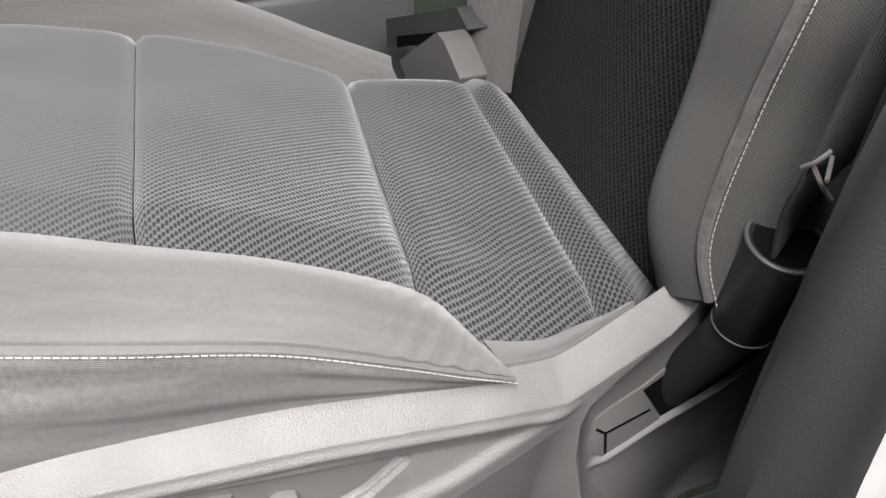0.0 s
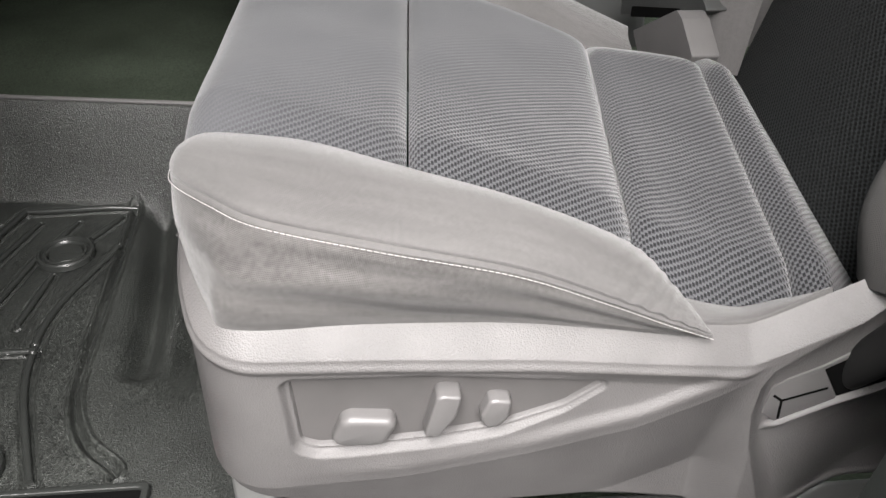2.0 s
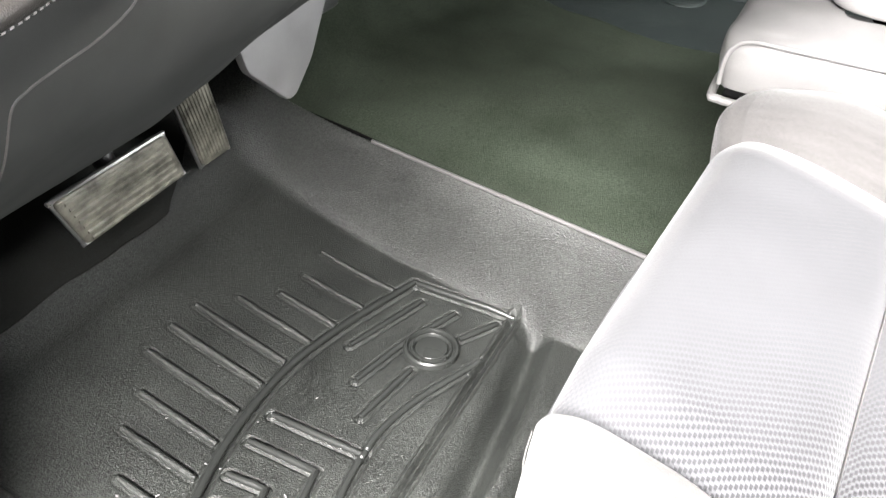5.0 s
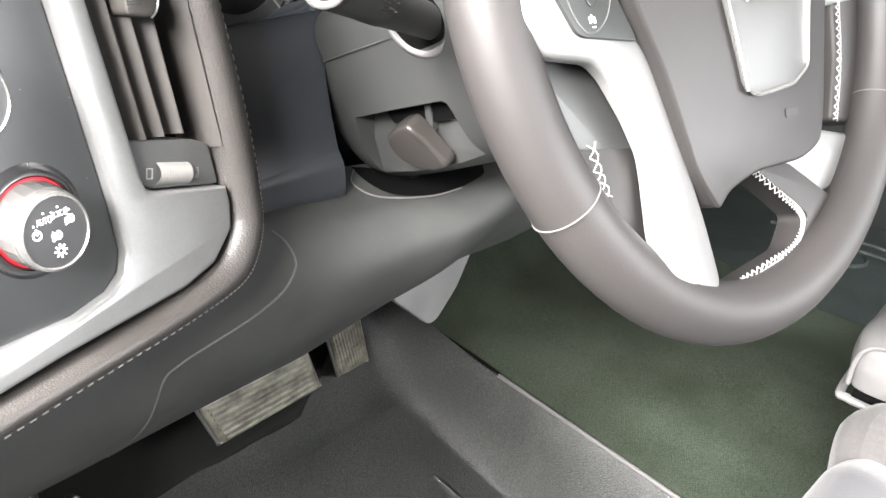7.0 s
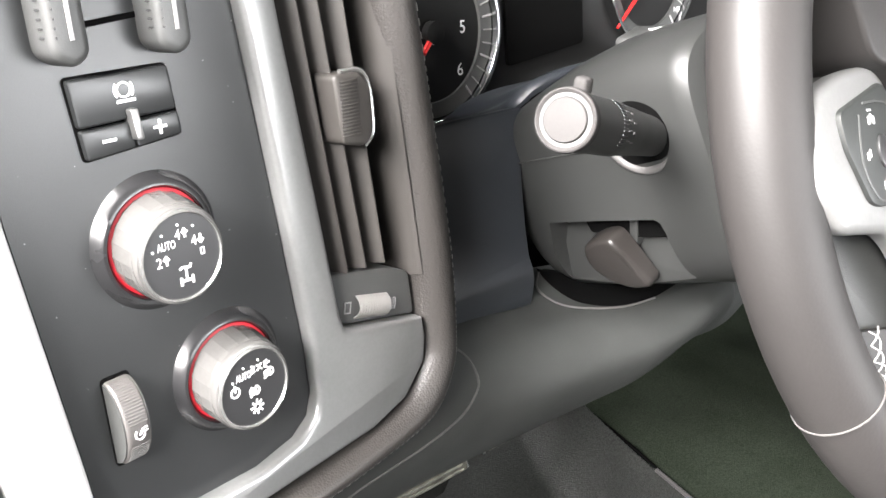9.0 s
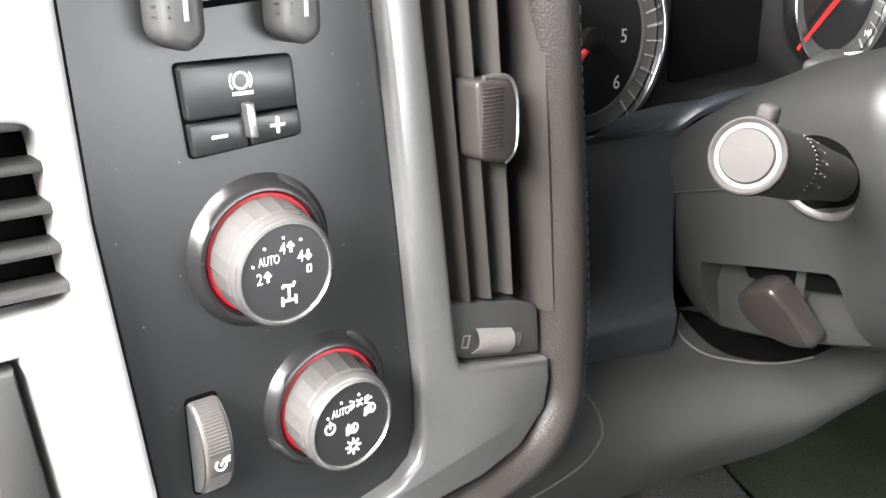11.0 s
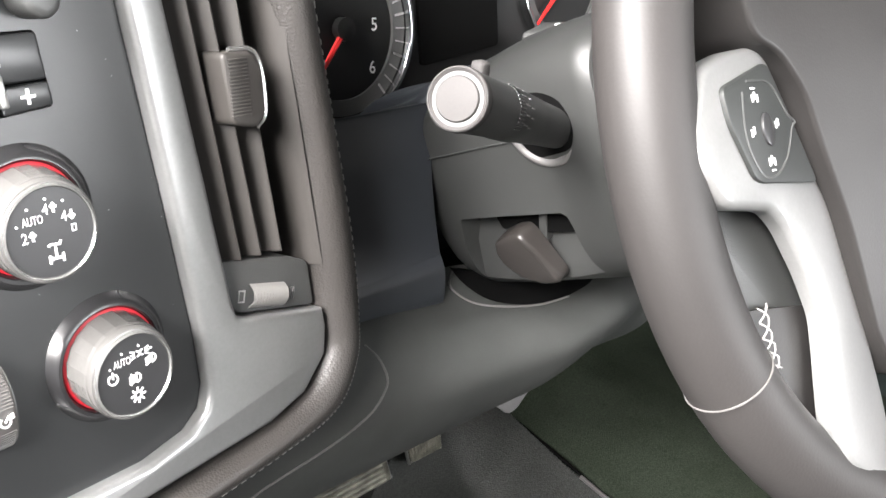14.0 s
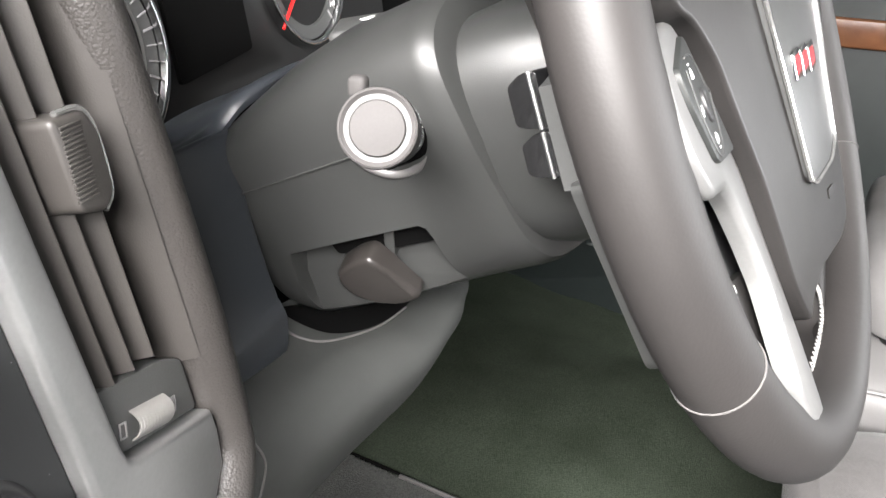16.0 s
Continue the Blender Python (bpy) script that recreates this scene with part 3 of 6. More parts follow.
    part("red_mark", prism(rect(-0.214, -0.158, -0.173, -0.149, 0.002), 0.006, 0.0064, flat), M_RED, tag)
    for cx, cy in ((0.22, 0.309), (-0.1, 0.311)):
        ringto = frame_of((cx, cy, 0), (1, 0, 0), (0, 1, 0))
        part("post_ring", lathe([(0.032, -0.002), (0.0315, 0.0045), (0.0298, 0.0062), (0.0278, 0.0058), (0.0262, 0.001), (0.0245, 0.001), (0.0236, 0.0045), (0.0216, 0.005), (0.02, 0.0025), (0.019, -0.001)], ringto, 48), M_SMOOTHRUB, mat_thing)
        part("post_cap", lathe([(0.0192, -0.002), (0.019, 0.0016), (0.0178, 0.003), (0.009, 0.0036), (0.002, 0.0037)], frame_of((cx, cy, 0), (1, 0, 0), (0, 1, 0))), M_SMOOTHRUB, mat_thing)
    return mat_thing


floor_liner()

# black sheet over the liner's front end: the dash's shadow, put in as colour
bm = bmesh.new()
grid(bm, [[(x, y, 0.006 + (0.045 if y > 0.62 else 0.045 * ((y - 0.42) / 0.2) ** 1.4) + 0.33 * max(0.0, (y - 0.62) / 0.3) ** 1.5 + 0.0015 * noise.noise((x * 30, y * 30, 0))) for x in np.linspace(-0.23, 0.37, 40) for y in [0.664 + 0.5 * max(0.0, x - 0.2) + 0.004 * noise.noise((x * 14, 5, 0)) + (0.236 - 0.5 * max(0.0, x - 0.2)) * f]] for f in np.linspace(0, 1, 24)])
toe = tagged(part("toe_board", bm, M_TOESHADE), "black sheet over the liner's front end for the dash's shadow", "floor", kind="structure")
toe_skin = toe.modifiers.new("thickness", "SOLIDIFY")
toe_skin.thickness = 0.006


def litter():
    """Pale crumbs and flakes strewn on the liner beside the sill."""
    rnd = random.Random(7)
    bm = bmesh.new()
    for i in range(60):
        x, y = (rnd.gauss(-0.125, 0.02), rnd.gauss(0.415, 0.03)) if i < 40 else (rnd.uniform(-0.14, 0.1), rnd.uniform(0.3, 0.5))
        s = rnd.uniform(0.0004, 0.0012)
        z = 0.0035 if y > 0.4 else 0.0004
        z += 0.045 * max(0.0, (y - 0.42) / 0.2) ** 1.4
        m = Matrix.Translation((x, y, z)) @ Matrix.Rotation(rnd.uniform(0, 3), 4, "Z") @ Matrix.Diagonal((s * rnd.uniform(1, 3), s, s * 0.6, 1))
        bmesh.ops.create_icosphere(bm, subdivisions=1, radius=1, matrix=m)
    return tagged(part("litter", bm, M_LIGHTGREY), "pale crumbs scattered on the rubber floor liner", "litter", kind="stuff")


litter()

# cab shell: closes the space round the view
def slab(name, c, size, mat, label, category):
    return tagged(part(name, box(c, size, bevel=0.01), mat), label, category, kind="structure")


slab("ceiling", (0.62, -0.2, 1.14), (2.1, 2.2, 0.04), M_SHELL, "pale grey cloth headliner of the cab", "ceiling")
tagged(part("wall_rear", ring_plate(rect(-0.5, -0.05, 1.7, 1.15), [rect(-0.2, 0.68, 1.4, 1.06, 0.05)], 0.0, 0.05, frame_of((0, -1.175, 0), (1, 0, 0), (0, 0, 1)), 0.004), M_SHELL), "grey rear wall of the cab with a wide window opening", "wall", kind="structure")
slab("wall_front", (0.5, 1.12, 0.35), (2.0, 0.05, 0.9), M_DARK, "dark firewall behind the dashboard", "wall")
slab("wall_left", (-0.25, 0.8, 0.3), (0.03, 0.66, 0.74), M_DARK, "dark grey kick panel ahead of the door opening", "wall")
slab("wall_right", (1.66, 0.0, 0.3), (0.06, 2.3, 0.7), M_DOOR, "dark teal lower passenger door panel", "wall")


# ---- driver's seat ----
def inside_by(p, outline):
    """Distance of points from an outline, positive inside it."""
    q = np.array(outline, float)
    d = np.minimum.reduce([seg_dist(p, a, b) for a, b in zip(q, np.roll(q, -1, 0))])
    x, y = p[..., 0], p[..., 1]
    odd = np.zeros(x.shape, bool)
    for (x0, y0), (x1, y1) in zip(q, np.roll(q, -1, 0)):
        hit = (y0 > y) != (y1 > y)
        odd ^= hit & (x < (x1 - x0) * (y - y0) / (y1 - y0 + 1e-12) + x0)
    return np.where(odd, d, -d)


def soft(t):
    t = np.clip(t, 0, 1)
    return t * t * (3 - 2 * t)


def seat_shield_skin(side, switch_hole):
    us = np.concatenate([np.linspace(-0.175, 0.29, 420), np.linspace(0.2911, 0.345, 70), np.linspace(0.346, 0.475, 90)])
    top = np.interp(us, [-0.175, -0.1, -0.064, -0.036, 0.049, 0.149, 0.25, 0.28, 0.297, 0.313, 0.345, 0.38, 0.43, 0.475], [0.262, 0.252, 0.2365, 0.2305, 0.2265, 0.2195, 0.2075, 0.2045, 0.2045, 0.2105, 0.2265, 0.2445, 0.264, 0.272])
    top = np.convolve(np.pad(top, 4, mode="edge"), np.ones(9) / 9, "valid")
    foot = np.interp(us, [-0.175, -0.064, -0.03, 0.0, 0.1, 0.24, 0.3, 0.475], [0.09, 0.09, 0.075, 0.062, 0.04, 0.022, 0.01, 0.01])
    rim = np.interp(us, [0.3, 0.335, 0.3445, 0.376, 0.405, 0.444, 0.475], [0.1, 0.1115, 0.116, 0.1312, 0.142, 0.1593, 0.174])     # lower rim of the belt pocket
    split = np.interp(us, [-0.175, 0.25, 0.3, 0.335], [0.13, 0.115, 0.1, 0.1115])
    knee_ = np.where(us < 0.335, split, rim)
    top_rows = 1 - np.linspace(1, 0, 150) ** 1.35
    gv = np.concatenate([(foot + (knee_ - foot) * f)[None] for f in 1 - np.linspace(1, 0, 70) ** 1.5] + [(knee_ + (top - knee_) * f)[None] for f in top_rows[1:]])
    gu = np.broadcast_to(us, gv.shape)
    p = np.stack([gu, gv], -1)
    d = top - gv
    rear = soft((gu - 0.285) / 0.03)
    h = 0.0165 - 0.0195 * np.sqrt(np.clip(1 - (np.clip(d, 0, 0.02) / 0.02), 0, 1)) ** 2.2      # the ledge turns over
    h += 0.0024 * np.exp(-((d - 0.027) / 0.0036) ** 2) * (1 - rear)                            # fine crest below the ledge
    ridge = np.interp(gu, [-0.03, 0.06, 0.147, 0.224, 0.269, 0.295, 0.32, 0.38, 0.448], [0.103, 0.107, 0.123, 0.143, 0.164, 0.178, 0.2, 0.21, 0.22])
    low = ridge - gv
    h -= 0.0035 * soft((d - 0.03) / 0.012) * soft((gv - ridge) / 0.01) * soft((gu - 0.1) / 0.1) * (1 - rear)       # hollow above the ridge
    h += 0.0018 * np.exp(-(low / 0.008) ** 2) * (1 - rear) * soft((gu + 0.03) / 0.08)
    h -= 0.3 * np.clip(low - 0.012, 0, 0.1) * (1 - rear)                                       # turns under below the ridge
    turn = curve([(-0.2, 0.03, 0), (-0.1985, 0.041, 0), (-0.193, 0.051, 0), (-0.183, 0.059, 0), (-0.165, 0.066, 0), (-0.13, 0.073, 0), (-0.06, 0.08, 0)], 200)      # its way round the front corner
    run = np.concatenate([[0], np.cumsum([(b - a).length for a, b in zip(turn, turn[1:])])])

    def lay(u, v, height):
        if u > -0.03:
            return side(u, v, height)
        k = min(int(np.searchsorted(run, -0.03 - u)), 198)
        d_ = (turn[k + 1] - turn[max(k - 1, 0)]).normalized()
        return turn[k].lerp(turn[k + 1], 0.5) + V((-d_.y, d_.x, 0)) * height + V((0, 0, v))

    hole = inside_by(p, switch_hole)
    h = np.where(hole > -0.008, np.minimum(h, 0.0165 - 0.006 * soft((hole + 0.008) / 0.006)), h)
    h = np.where(hole > -0.001, np.minimum(h, 0.0105 - 0.009 * soft((hole + 0.001) / 0.0036)), h)
    # belt pocket: the arm breaks off in a crisp edge, slopes in to a flat floor and ends below in a rolled rim
    cut = [(0.345, 0.0), (0.312, 0.1), (0.3072, 0.1328), (0.3076, 0.1605), (0.3133, 0.1761), (0.3374, 0.1965), (0.3614, 0.2141), (0.385, 0.2315), (0.42, 0.249), (0.5, 0.27), (0.5, 0.0)]
    pk = inside_by(p, cut)
    drop = np.sin(np.clip(pk / 0.0175, 0, 1) * math.pi / 2)
    h = np.where(pk > 0, h - (h - 0.0018) * drop, h)
    under = rim - gv
    reach = soft((gu - 0.318) / 0.02)
    h += 0.0042 * reach * np.exp(-(under / 0.0034) ** 2)
    h -= soft((gu - 0.34) / 0.1) * (0.6 * np.clip(under - 0.002, 0, 0.02) + 0.2 * np.clip(under - 0.022, 0, 0.1))
    bm = bmesh.new()
    grid(bm, [[lay(us[i], gv[j, i], h[j, i]) for i in range(len(us))] for j in range(len(gv))])
    return bm


def driver_seat():
    seat = thing("driver_seat", "grey cloth power bucket seat with ribbed inserts and plastic side shield", "car seat")
    L = [(-0.06, 0.085, 0.22), (-0.06, 0.099, 0.262), (-0.062, 0.086, 0.288), (-0.066, 0.058, 0.297), (-0.08, -0.01, 0.289), (-0.104, -0.07, 0.28),
         (-0.115, -0.15, 0.256), (-0.128, -0.234, 0.225), (-0.168, -0.29, 0.206), (-0.188, -0.35, 0.199), (-0.183, -0.377, 0.203), (-0.175, -0.415, 0.175)]
    R = [(0.34, 0.055, 0.22), (0.34, 0.072, 0.265), (0.337, 0.06, 0.29), (0.328, 0.032, 0.302), (0.31, -0.03, 0.3), (0.285, -0.095, 0.292),
         (0.25, -0.19, 0.272), (0.212, -0.273, 0.249), (0.193, -0.328, 0.246), (0.176, -0.378, 0.243), (0.172, -0.4, 0.244), (0.165, -0.43, 0.205)]
    cl, cr = curve(L, 111), curve(R, 111)

    def panel(name, i0, i1, crown, puff):
        rows = []
        for i in range(i0, i1 + 1):
            s = (i - i0) / (i1 - i0)
            edge = min(1, min(s, 1 - s) * (i1 - i0) / 4)
            g = min(1, max(0.0, (i - 26) / 12)) * (1 if i < 74 else max(0.0, 1 - (i - 74) / 8))
            a, b = cl[i] + V((-0.006 - 0.02 * g, 0.002, -0.02)), cr[i] + V((0.02, 0, -0.01))
            row = []
            for k in range(41):
                u = k / 40
                q = a.lerp(b, u)
                lift = (crown + 0.02) * min(1, math.sin(math.pi * u) * 2.2) ** 0.8 - 0.004
                q = q + V((0, 0, lift - puff * 1.5 * (1 - math.sqrt(1 - (1 - edge) ** 2))))
                row.append(q + V((0, 0, 0.0015 * noise.noise(q * 14))))
            rows.append(row)
        if i0 > 10:   # open crease between the panels
            rows[0] = [q + V((0, -0.0007, 0)) for q in rows[0]]
        if i1 < 110:
            rows[-1] = [q + V((0, 0.0007, 0)) for q in rows[-1]]
        first = [q + V((0, -0.001, -0.02)) for q in rows[0]]
        last = [q + V((0, 0.001, -0.02)) for q in rows[-1]]
        bm = bmesh.new()
        grid(bm, [first, *rows, last])
        return part(name, bm, M_INSERT, seat)

    panel("front_cushion_panel", 10, 50, 0.008, 0.007)
    panel("middle_cushion_panel", 50, 70, 0.012, 0.008)
    panel("rear_cushion_panel", 70, 90, 0.01, 0.009)
    panel("cushion_roll", 90, 110, 0.004, 0.007)
    part("front_face", loft([[L[0], (0.1, 0.078, 0.2), R[0]], [L[1], (0.1, 0.095, 0.262), R[1]]], 6, 30, 0.006), M_INSERT, seat)

    inner = [(-0.062, 0.085, 0.283), (-0.062, 0.066, 0.286), (-0.07, 0.03, 0.285), (-0.08, -0.01, 0.282), (-0.104, -0.07, 0.273), (-0.115, -0.15, 0.25), (-0.129, -0.232, 0.219), (-0.165, -0.258, 0.206), (-0.204, -0.264, 0.202)]
    inner2 = [(-0.064, 0.091, 0.286), (-0.071, 0.07, 0.298), (-0.079, 0.032, 0.299), (-0.088, -0.008, 0.296), (-0.111, -0.07, 0.287), (-0.122, -0.15, 0.264), (-0.136, -0.228, 0.232), (-0.17, -0.254, 0.214), (-0.206, -0.266, 0.206)]
    crown = [(-0.066, 0.096, 0.281), (-0.092, 0.08, 0.301), (-0.115, 0.042, 0.3075), (-0.13, 0.0, 0.307), (-0.15, -0.07, 0.299), (-0.16, -0.15, 0.279), (-0.17, -0.215, 0.25), (-0.188, -0.248, 0.226), (-0.208, -0.266, 0.208)]
    outer = [(-0.067, 0.099, 0.275), (-0.108, 0.087, 0.294), (-0.147, 0.054, 0.302), (-0.172, 0.018, 0.301), (-0.192, -0.06, 0.293), (-0.198, -0.14, 0.272), (-0.202, -0.2, 0.246), (-0.206, -0.242, 0.224), (-0.209, -0.266, 0.208)]
    seam = [(-0.066, 0.1, 0.268), (-0.114, 0.088, 0.284), (-0.155, 0.058, 0.291), (-0.183, 0.024, 0.291), (-0.205, -0.05, 0.284), (-0.21, -0.13, 0.266), (-0.212, -0.19, 0.242), (-0.212, -0.235, 0.221), (-0.211, -0.266, 0.207)]
    bm = loft([inner, inner2, crown, outer, seam], 40, 150)
    bm.verts.ensure_lookup_table()
    for k, w in enumerate(bm.verts):   # gathers where the cloth narrows to the rear tip, and a tuck above the seam
        f = max(0, min(1, (-0.175 - w.co.y) / 0.04)) * max(0, min(1, (w.co.y + 0.262) / 0.02)) * math.sin(math.pi * (k // 150) / 39)
        w.co.z += 0.0036 * f * ((k // 150) / 39) * math.sin((w.co.y * 0.9 + w.co.x * 0.7) * 480 + 3 * noise.noise(w.co * 22)) * (0.5 + noise.noise(w.co * 16))
        w.co.x += 0.0022 * math.exp(-(((k // 150) - 36) / 1.1) ** 2)
        w.co.z -= 0.0008 * math.exp(-(((k // 150) - 36) / 1.1) ** 2)
    part("side_bolster", bm, M_BOLSTER, seat, "light grey cloth side bolster with a rounded crown")
    low = [(-0.066, 0.086, 0.222), (-0.13, 0.083, 0.228), (-0.182, 0.065, 0.235), (-0.203, 0.0445, 0.2365), (-0.202, -0.03, 0.231), (-0.2, -0.12, 0.221), (-0.201, -0.19, 0.211), (-0.203, -0.235, 0.205), (-0.205, -0.268, 0.202)]
    bulge = [tuple((V(a) + V(b)) / 2 + V((-0.006, 0.003, 0.004)) * (1 if i < 6 else 0.4)) for i, (a, b) in enumerate(zip(seam, low))]
    piping = [tuple(V(q) + V((-0.003, 0.001, 0.003))) for q in seam]
    bm = loft([seam, bulge, low, [tuple(V(q) + V((0.004, 0, -0.02))) for q in low]], 40, 120)
    for k, w in enumerate(bm.verts):   # long sagging folds that run together towards the rear
        s, t = (k // 120) / 39, (k % 120) / 119
        f = max(0, min(1, s / 0.12)) * max(0, min(1, (0.66 - s) / 0.1)) * (0.35 + 0.65 * math.sin(math.pi * t))
        w.co.x -= 0.0024 * f * math.sin(2 * math.pi * (2.9 * s + 0.5 * math.sin(4 * t + 1)) + 1.5 * noise.noise(w.co * 11)) * (0.55 + 0.6 * noise.noise(w.co * 9))
    part("bolster_side", bm, M_SIDE, seat, "woven grey cloth below the stitched seam")
    stitches([tuple(V(q) + V((-0.0018, 0.001, -0.0005))) for q in seam], 110, 0.0031, 0.00032, seat)

    # far bolster
    fi = [(0.333, 0.056, 0.28), (0.312, -0.03, 0.282), (0.29, -0.1, 0.274), (0.255, -0.19, 0.256), (0.22, -0.271, 0.232), (0.205, -0.33, 0.221)]
    fc = [(0.385, 0.062, 0.308), (0.385, -0.02, 0.318), (0.358, -0.1, 0.31), (0.318, -0.19, 0.291), (0.272, -0.27, 0.26), (0.245, -0.33, 0.235)]
    fo = [(0.442, 0.045, 0.298), (0.455, -0.02, 0.302), (0.43, -0.1, 0.293), (0.38, -0.19, 0.276), (0.325, -0.27, 0.249), (0.285, -0.34, 0.226)]
    fb = [(x + 0.004, y, z - 0.12) for x, y, z in fo]
    part("side_bolster", loft([fi, fc, fo, fb], 22, 40), M_BOLSTER, seat)
    part("bolster_nose", loft([[fi[0], fc[0], fo[0], (0.446, 0.045, 0.174)], [(0.335, 0.072, 0.262), (0.385, 0.088, 0.283), (0.435, 0.066, 0.276), (0.443, 0.056, 0.174)],
                               [(0.335, 0.06, 0.174), (0.38, 0.072, 0.174), (0.428, 0.06, 0.174), (0.44, 0.04, 0.174)]], 14, 20), M_BOLSTER, seat)

    # side shield: one moulded skin with a rounded ledge, a switch recess, a sweeping ridge and a belt pocket
    side = frame_of((-0.2, 0, 0), (0, -1, 0), (0, 0, 1))   # u runs to the rear, h outwards
    switch_hole = rounded([(-0.015, 0.187), (-0.011, 0.131), (0.0, 0.1255), (0.02, 0.1255), (0.073, 0.129), (0.128, 0.137), (0.17, 0.152), (0.196, 0.171), (0.077, 0.184)], 0.004)
    shield = part("side_shield", seat_shield_skin(side, switch_hole), M_GRAIN, seat, "grained grey plastic shield with a recessed switch panel")
    shell = shield.modifiers.new("thickness", "SOLIDIFY")
    shell.thickness, shell.offset = 0.0025, -1
    plate = part("switch_panel", prism(switch_hole, -0.004, 0.0065, side), M_SWITCHPLATE, shield, "dark recessed power seat switch panel")
    part("seat_switch", prism(rounded([(0.0095, 0.134), (0.017, 0.153), (0.023, 0.156), (0.051, 0.153), (0.055, 0.147), (0.047, 0.1275), (0.04, 0.1255), (0.014, 0.128)], 0.004), 0.005, 0.0185, side, 0.006, 4, lift=lambda u, v: -0.16 * max(0.0, 0.142 - v)), M_LIGHTPLAST, plate, "long flat seat position switch")
    part("seat_switch", prism(rounded([(0.0725, 0.137), (0.081, 0.174), (0.085, 0.176), (0.098, 0.174), (0.0945, 0.156), (0.083, 0.135)], 0.003), 0.005, 0.0215, side, 0.005, 4, lift=lambda u, v: -0.12 * max(0.0, 0.156 - v)), M_LIGHTPLAST, plate, "upright backrest tilt switch")
    part("seat_switch", prism(rounded([(0.111, 0.15), (0.117, 0.165), (0.122, 0.166), (0.1325, 0.164), (0.131, 0.148), (0.124, 0.138), (0.115, 0.139)], 0.003), 0.005, 0.018, side, 0.005, 4, lift=lambda u, v: -0.12 * max(0.0, 0.154 - v)), M_LIGHTPLAST, plate, "small round-edged lumbar switch")
    pocket_plate = part("pocket_plate", prism(rounded([(0.334, 0.113), (0.322, 0.124), (0.3245, 0.1485), (0.3347, 0.156), (0.3577, 0.1668), (0.3761, 0.1788), (0.4, 0.192), (0.398, 0.186), (0.376, 0.1735), (0.3585, 0.1635), (0.3765, 0.1325)], 0.0015), 0.0, 0.0033, side, 0.0006), M_LIGHTPLAST, shield, "smooth grey plate with a slot in the belt pocket")
    for a, b in (((0.3341, 0.1349), (0.327, 0.1408)), ((0.3341, 0.1349), (0.3665, 0.1452)), ((0.3341, 0.1349), (0.3355, 0.1165))):
        w_ = V((a[1] - b[1], b[0] - a[0], 0)).normalized() * 0.001
        part("pocket_slot", prism([(a[0] - w_.x, a[1] - w_.y), (b[0] - w_.x, b[1] - w_.y), (b[0] + w_.x, b[1] + w_.y), (a[0] + w_.x, a[1] + w_.y)], 0.003, 0.0036, side), M_SHADEBLACK, pocket_plate)
    # black sheet on the pocket floor for the shade in its cutout
    part("pocket_opening", prism(rounded([(0.3595, 0.1635), (0.377, 0.134), (0.405, 0.1455), (0.444, 0.163), (0.455, 0.185), (0.43, 0.205), (0.398, 0.185), (0.376, 0.1725)], 0.001), 0.0, 0.0026, side), M_SHADEBLACK, shield)
    low_edge = [(-0.197, -0.262, 0.207), (-0.197, -0.285, 0.2035), (-0.197, -0.305, 0.206), (-0.196, -0.33, 0.218), (-0.196, -0.35, 0.228)]
    part("cushion_corner", loft([[tuple(V(q) + V((0.001, 0.0, -0.02))) for q in low_edge], low_edge, [(-0.193, -0.262, 0.209), (-0.192, -0.285, 0.207), (-0.191, -0.305, 0.2085), (-0.191, -0.33, 0.2195), (-0.191, -0.35, 0.2285)],
                                 [(-0.16, -0.265, 0.2), (-0.165, -0.285, 0.197), (-0.168, -0.305, 0.196), (-0.17, -0.33, 0.203), (-0.175, -0.35, 0.21)]], 14, 24), M_BOLSTER, seat, "plain cloth corner of the cushion above the shield")
    part("rail_foot", box((-0.19, 0.05, 0.055), (0.03, 0.03, 0.07)), M_METAL, seat, "bare metal seat rail end")
    part("rail_body", box((0.03, -0.16, 0.12), (0.4, 0.4, 0.14), bevel=0.01), M_DARK, seat)

    # backrest
    up = V((0, -0.28, 1)).normalized()
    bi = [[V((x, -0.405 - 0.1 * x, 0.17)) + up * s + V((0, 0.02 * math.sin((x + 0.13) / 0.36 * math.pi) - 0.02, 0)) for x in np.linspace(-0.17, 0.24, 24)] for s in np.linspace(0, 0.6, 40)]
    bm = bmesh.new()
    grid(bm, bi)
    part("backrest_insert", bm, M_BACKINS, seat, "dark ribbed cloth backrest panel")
    b0 = [(-0.13, -0.425, 0.215), (-0.118, -0.43, 0.28), (-0.114, -0.45, 0.36), (-0.112, -0.475, 0.45), (-0.11, -0.52, 0.62)]
    b1 = [(-0.165, -0.385, 0.222), (-0.15, -0.385, 0.28), (-0.15, -0.405, 0.36), (-0.16, -0.41, 0.45), (-0.165, -0.45, 0.62)]
    b2 = [(-0.2, -0.37, 0.234), (-0.19, -0.36, 0.285), (-0.197, -0.37, 0.362), (-0.222, -0.375, 0.45), (-0.23, -0.42, 0.62)]
    b3 = [(-0.236, -0.378, 0.25), (-0.23, -0.372, 0.29), (-0.242, -0.377, 0.363), (-0.268, -0.382, 0.45), (-0.285, -0.43, 0.62)]
    b4 = [(-0.258, -0.4, 0.262), (-0.257, -0.4, 0.3), (-0.27, -0.405, 0.37), (-0.294, -0.41, 0.45), (-0.31, -0.46, 0.62)]
    b5 = [(-0.262, -0.5, 0.262), (-0.262, -0.5, 0.3), (-0.274, -0.51, 0.37), (-0.298, -0.52, 0.45), (-0.31, -0.56, 0.62)]
